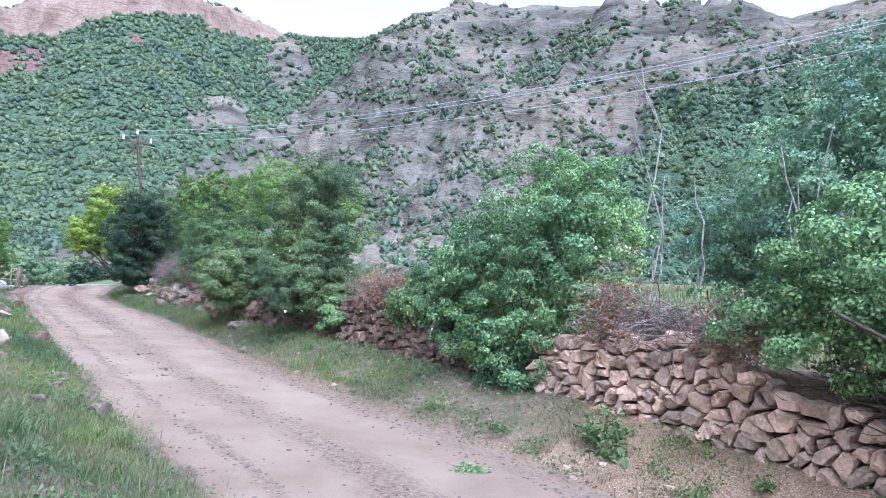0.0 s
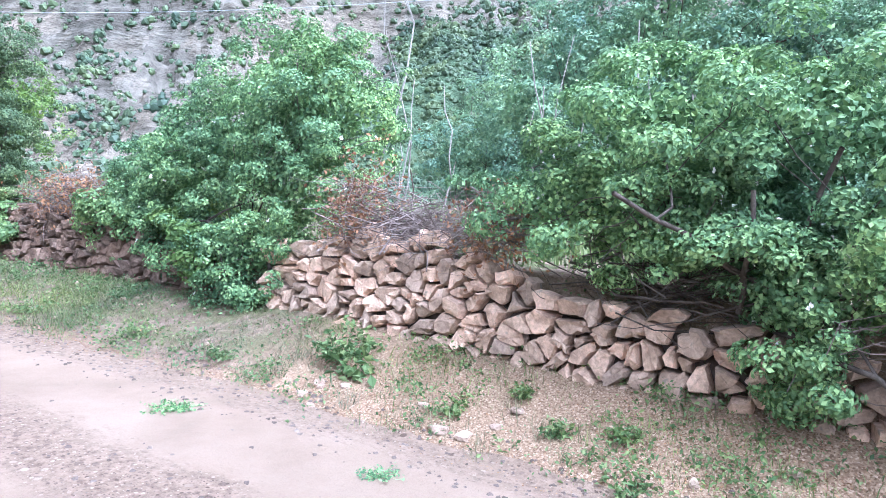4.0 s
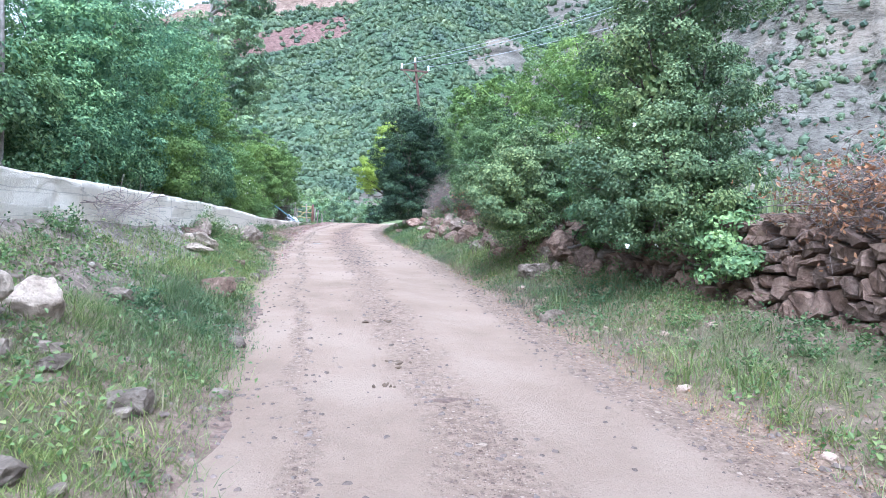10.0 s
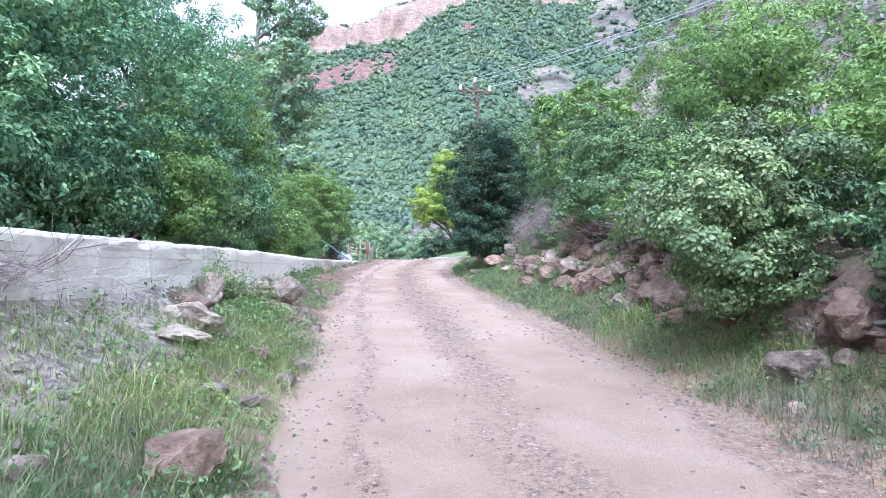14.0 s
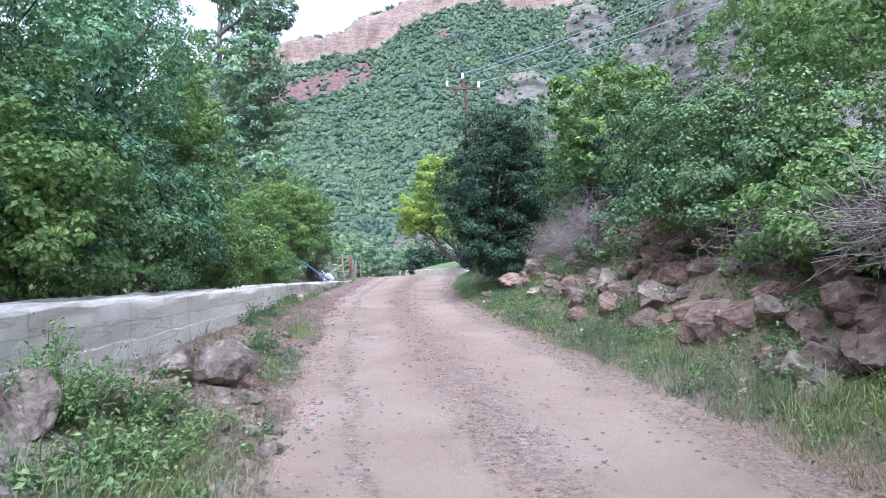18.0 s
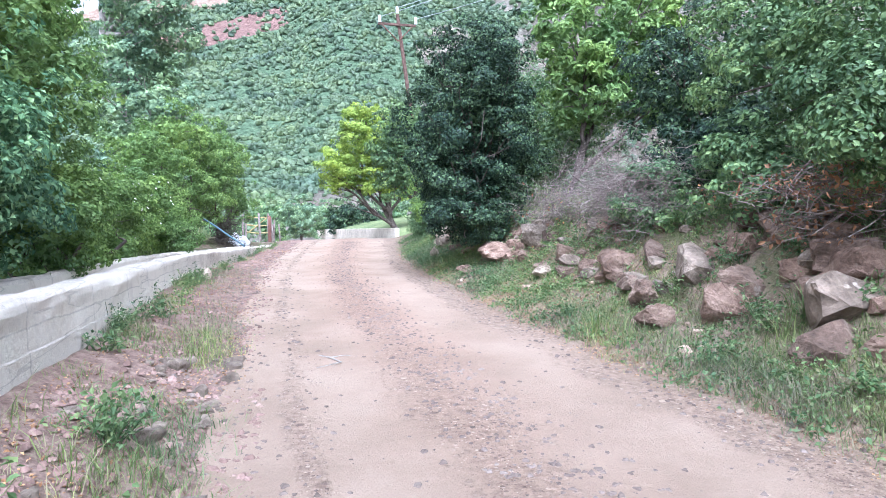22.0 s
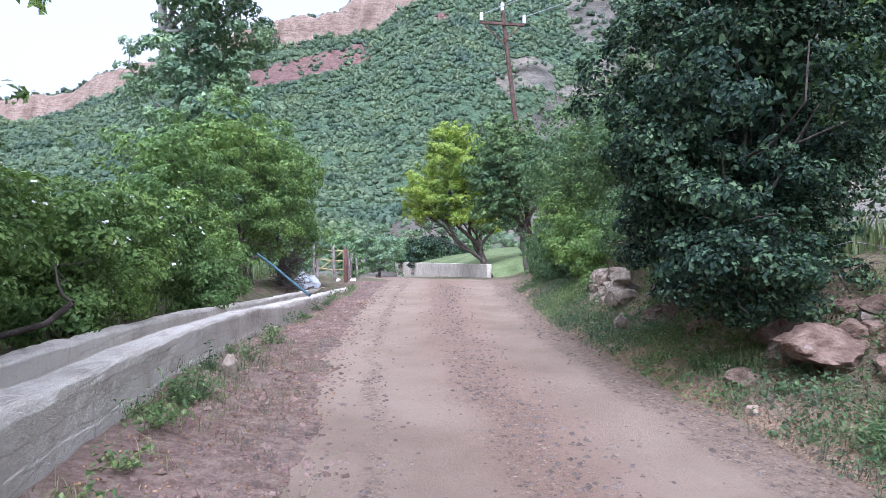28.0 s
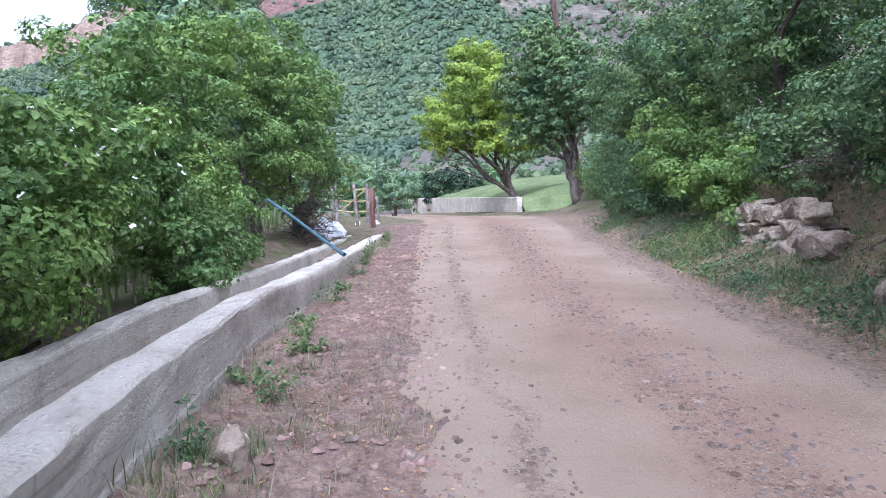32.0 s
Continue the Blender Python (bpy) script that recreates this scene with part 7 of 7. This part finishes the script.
for k, (s, fc) in enumerate(proto):
    idx = np.arange(k, n, 5)
    a = rng.uniform(0, 6.28, len(idx))
    rot = np.stack([np.cos(a), -np.sin(a), np.sin(a), np.cos(a)], -1).reshape(-1, 2, 2)
    q = s[None] * (size[idx] * 1.0)[:, None, None] * np.stack([rng.uniform(0.9, 1.5, len(idx)), rng.uniform(0.8, 1.2, len(idx)), rng.uniform(0.5, 0.9, len(idx))], -1)[:, None]
    q[..., :2] = np.einsum("nij,nkj->nki", rot, q[..., :2])
    q += np.stack([x[idx], y[idx], z[idx]], -1)[:, None]
    vs.append(q.reshape(-1, 3))
    fs.append((fc[None] + (np.arange(len(idx)) * len(s))[:, None, None]).reshape(-1, 3) + off)
    off += len(idx) * len(s)
tagged(new("pebbles", mesh_from("pebbles", np.concatenate(vs), np.concatenate(fs), MAT_PEBBLE)), "loose pebbles and gravel on the dirt road", "gravel", kind="stuff")


# earth clods and rubble between the road and the canal, and on the left bank
rng = np.random.default_rng(38)
xa, ya = scatter(rng, 14000, 14, 42, -1, -0.22, 0.85, lambda x, y, s: 0.3 + 0.7 * patch(x, y, 77))
xb, yb = scatter(rng, 5200, -2, 15, -1, 0.0, 1.0, lambda x, y, s: 0.15 + 0.6 * patch(x, y, 78) * sm(0.2, 0.7, s) + 0.25 * sm(0.15, 0.0, s))
xd, yd = scatter(rng, 3200, 8, 34, 1, -0.05, 1.1, lambda x, y, s: 0.5 * patch(x, y, 79) + 0.3 * sm(0.6, 1.0, s))
for name, xs_, ys_, mat, label in (("clods", xa, ya, MAT_CLOD, "crumbled dark red-brown earth clods beside the canal"), ("rubble", np.concatenate([xb, xd]), np.concatenate([yb, yd]), MAT_GREYSTONE, "small grey stone rubble on the banks")):
    n = len(xs_)
    size = 0.016 + 0.06 * rng.random(n) ** 4
    a = rng.uniform(0, 6.28, n)
    s, fc = proto[2]
    q = s[None] * size[:, None, None] * np.stack([rng.uniform(0.9, 1.5, n), rng.uniform(0.8, 1.2, n), rng.uniform(0.5, 0.9, n)], -1)[:, None]
    rot = np.stack([np.cos(a), -np.sin(a), np.sin(a), np.cos(a)], -1).reshape(-1, 2, 2)
    q[..., :2] = np.einsum("nij,nkj->nki", rot, q[..., :2])
    q += np.stack([xs_, ys_, ground_z(xs_, ys_) + size * 0.15], -1)[:, None]
    tagged(new(name, mesh_from(name, q.reshape(-1, 3), (fc[None] + (np.arange(n) * len(s))[:, None, None]).reshape(-1, 3), mat)), label, "rubble", kind="stuff")


def dung(x, y, r, seed):
    rng = np.random.default_rng(seed)
    ob = thing("dung", pose(x, y, gz(x, y) + 0.005), "trampled dry dark dung on the road", "dung", "dung on the road")
    for _ in range(7):
        me = boulder_mesh("lump", int(rng.integers(900)), MAT_DUNG, 2, 0.8)
        o = part("lump", me, None, ob)
        s = r * rng.uniform(0.35, 0.8)
        o.matrix_local = Matrix.LocRotScale((rng.normal(0, r * 0.6), rng.normal(0, r * 0.5), 0.008), Euler((0, 0, rng.uniform(0, 6))), (s, s * 0.7, 0.04))


dung(0.12, 8.65, 0.14, 1)
dung(0.24, 6.85, 0.15, 2)
dung(0.1, 6.2, 0.09, 3)


# ---- utility pole and wires ----
def pole(x, y, z, label):
    ob = thing("utility_pole", pose(x, y, z), label, "utility pole")
    lean = -1.45
    v, f = tube_arrays([([(0, 0, 0), (lean * 0.5, 0, 5.8), (lean, 0, 11.7)], [0.135, 0.115, 0.095])], 12)
    part("post", mesh_from("post", v, f, MAT_POLE, True), None, ob)
    bm = bmesh.new()
    bmesh.ops.create_cube(bm, size=1, matrix=Matrix.LocRotScale((lean - 0.05, -0.13, 11.1), Euler((0, 0.03, 0)), (2.1, 0.1, 0.12)))
    bmesh.ops.bevel(bm, geom=bm.edges[:], offset=0.01, segments=1)
    arm = part("crossarm", bm, MAT_POLE, ob)
    for s in (-1, 1):
        v, f = tube_arrays([([(lean, -0.1, 10.2), (lean + s * 0.85, -0.13, 11.05)], [0.03, 0.03])], 6)
        part("brace", mesh_from("brace", v, f, MAT_IRON), None, arm)
    for k, (dx, dz) in enumerate(((-1.0, 11.2), (0.0, 11.75), (1.0, 11.15))):
        bm = bmesh.new()
        for j in range(4):
            bmesh.ops.create_cone(bm, cap_ends=True, segments=12, radius1=0.1, radius2=0.06, depth=0.1, matrix=Matrix.Translation((lean + dx, -0.13 if dx else 0, dz + 0.06 + j * 0.09)))
        part("insulator", bm, MAT_WHITE, arm, "white ribbed insulator")
    return ob


PX, PY, PZ = 4.12, 49.9, 3.1
pole(PX, PY, PZ, "reddish wooden utility pole with a crossarm and white insulators")
for dx, dz in ((-1.0, 11.5), (0.0, 12.05), (1.0, 11.45)):
    a, b = np.array([PX - 1.45 + dx, PY - 0.1, PZ + dz]), np.array([40 + dx * 0.9, -33 + dx * 0.5, 16.5 + dz - 11.5])
    t = np.linspace(0, 1, 60)[:, None]
    line = a + (b - a) * t
    line[:, 2] -= 14.5 * (t * (1 - t))[:, 0]
    v, f = tube_arrays([(line, 0.016)], 5)
    tagged(new("power_line", mesh_from("power_line", v, f, MAT_WIRE, True)), "thin grey overhead power line crossing the valley", "power line", "power lines")

# ---- pipe, plastic bags, gate and fence at the end of the canal ----
heap("brush_pile", -5.15, 38.3, 2.1, 0.5, 0.9, 1.5, 120, 1.1, 14, "dark bare stump shoots and dead brush behind the canal", 0, MAT_BARK, 0.008)
pipe = thing("water_pipe", pose(0, 0, 0), "faded blue plastic water pipe leaning over the canal", "pipe")
v, f = tube_arrays([([(-3.95, 33.5, 2.33), (-4.4, 34.1, 2.6), (-4.9, 34.75, 2.92), (-5.35, 35.3, 3.18)], 0.025)], 10)
pipe_wall = part("pipe_wall", mesh_from("pipe_wall", v, f, MAT_PIPE, True), None, pipe)
v, f = tube_arrays([([(-3.95, 33.5, 2.33), (-4.02, 33.6, 2.37)], 0.032)], 10)
part("end_collar", mesh_from("end_collar", v, f, MAT_PIPE, True), None, pipe_wall)
rng = np.random.default_rng(41)
for k in range(7):
    me = boulder_mesh("plastic_bag", 700 + k, MAT_BAG, 3, 1.6)
    ob = new("plastic_bag", me)
    x, y = -4.55 - 0.45 * rng.random(), 39.0 + 2.2 * rng.random()
    s = rng.uniform(0.35, 0.65)
    ob.matrix_world = Matrix.LocRotScale((x, y, max(gz(x, y), 2.0) + s * 0.22), Euler(rng.normal(0, 0.6, 3)), (s, s * 1.2, s * 0.7))
    tagged(ob, "crumpled white plastic bag dumped beside the canal", "plastic bag", "dumped bags")


def post(x, y, h, r, mat, label, name="fence_post", lean=0.0):
    ob = new(name)
    g = gz(x, y)
    ob.matrix_world = Matrix.Translation((x, y, g - 0.1))
    tagged(ob, label, "post", "posts by the gate")
    v, f = tube_arrays([([(0, 0, 0), (lean * 0.5, 0, h * 0.5), (lean, 0, h), (lean, 0, h + 0.01)], [r, r * 0.95, r * 0.9, 0.001])], 8)
    part("shaft", mesh_from("shaft", v, f, mat, True), None, ob)
    return ob


post(-3.95, 43.0, 1.25, 0.075, MAT_IRON, "rusty iron gate post beside the road", "gate_post")
for k, (x, y, h) in enumerate(((-4.6, 46.0, 1.5), (-4.3, 48.5, 1.4), (-4.4, 51.5, 1.4), (-4.2, 54.5, 1.3), (-5.3, 45.0, 1.4), (-4.9, 57, 1.4))):
    post(x, y, h, 0.05, MAT_TWIG, "weathered grey wooden fence post", lean=0.08 * (k % 3 - 1))
gate = thing("field_gate", pose(-4.75, 46.2, gz(-4.75, 46.2)), "small yellow-painted pole gate beside the canal", "gate")
for k, zz in enumerate((0.45, 0.8, 1.2)):
    v, f = tube_arrays([([(-0.55, 0, zz + 0.08), (0.0, 0.05, zz), (0.5, 0, zz + 0.02)], 0.028)], 7)
    part("rail", mesh_from("rail", v, f, MAT_YELLOW, True), None, gate)
v, f = tube_arrays([([(-0.5, 0.02, 0.45), (0.45, 0.02, 1.2)], 0.025)], 7)
part("diagonal_brace", mesh_from("diagonal_brace", v, f, MAT_YELLOW, True), None, gate)
for s in (-0.55, 0.5):
    v, f = tube_arrays([([(s, 0, -0.05), (s, 0, 1.4)], 0.05)], 7)
    part("upright", mesh_from("upright", v, f, MAT_TWIG, True), None, gate)

# two thin poles standing behind the canal
for x, y, h in ((-4.85, 7.25, 2.6), (-4.7, 9.7, 2.8)):
    ob = thing("wooden_pole", pose(x, y, gz(x, y) - 0.05), "thin weathered grey wooden pole behind the canal", "pole", "poles behind the canal")
    v, f = tube_arrays([([(0, 0, 0), (0.02, 0.0, h * 0.5), (-0.02, 0.02, h)], [0.04, 0.035, 0.028])], 7)
    part("shaft", mesh_from("shaft", v, f, MAT_PALEBARK, True), None, ob)

# worn stone showing through the road, and a dry twig lying on it
ob = new("worn_stone", BIG_RED[1])
ob.matrix_world = Matrix.LocRotScale((0.52, 5.84, gz(0.52, 5.84) + 0.004), Euler((0, 0, 0.3)), (0.42, 0.2, 0.05))
tagged(ob, "pale worn stone flush with the surface of the dirt road", "stone")
rng = np.random.default_rng(53)
ob = thing("fallen_twig", pose(-1.7, 20.4, gz(-1.7, 20.4) + 0.015), "thin crooked dry twig lying on the road", "twig")
line = np.array([(-0.16, 0.35, 0), (0.01, 0.07, 0.015), (0.11, -0.17, 0.01), (-0.02, -0.3, 0.01), (-0.12, -0.36, 0.005)])
v, f = tube_arrays([(line, np.linspace(0.009, 0.004, 5))], 5)
part("stem", mesh_from("stem", v, f, MAT_PALEBARK, True), None, ob)
v, f = tube_arrays([(np.array([line[1], line[1] + (0.14, 0.03, 0.01), line[1] + (0.22, 0.0, 0.0)]), np.linspace(0.005, 0.002, 3))], 5)
part("side_twig", mesh_from("side_twig", v, f, MAT_PALEBARK, True), None, ob)

# weeds along the foot of the canal
rng = np.random.default_rng(59)
for k in range(20):
    y = 22.0 + k * 0.9 + rng.uniform(-0.3, 0.3)
    x = float(lerp(CANAL, y)) + rng.uniform(0.15, 0.4)
    weed(x, y, rng.uniform(0.12, 0.26), rng.uniform(0.15, 0.34), 130, 0.042, 140 + k, "green weed clump at the foot of the canal wall")
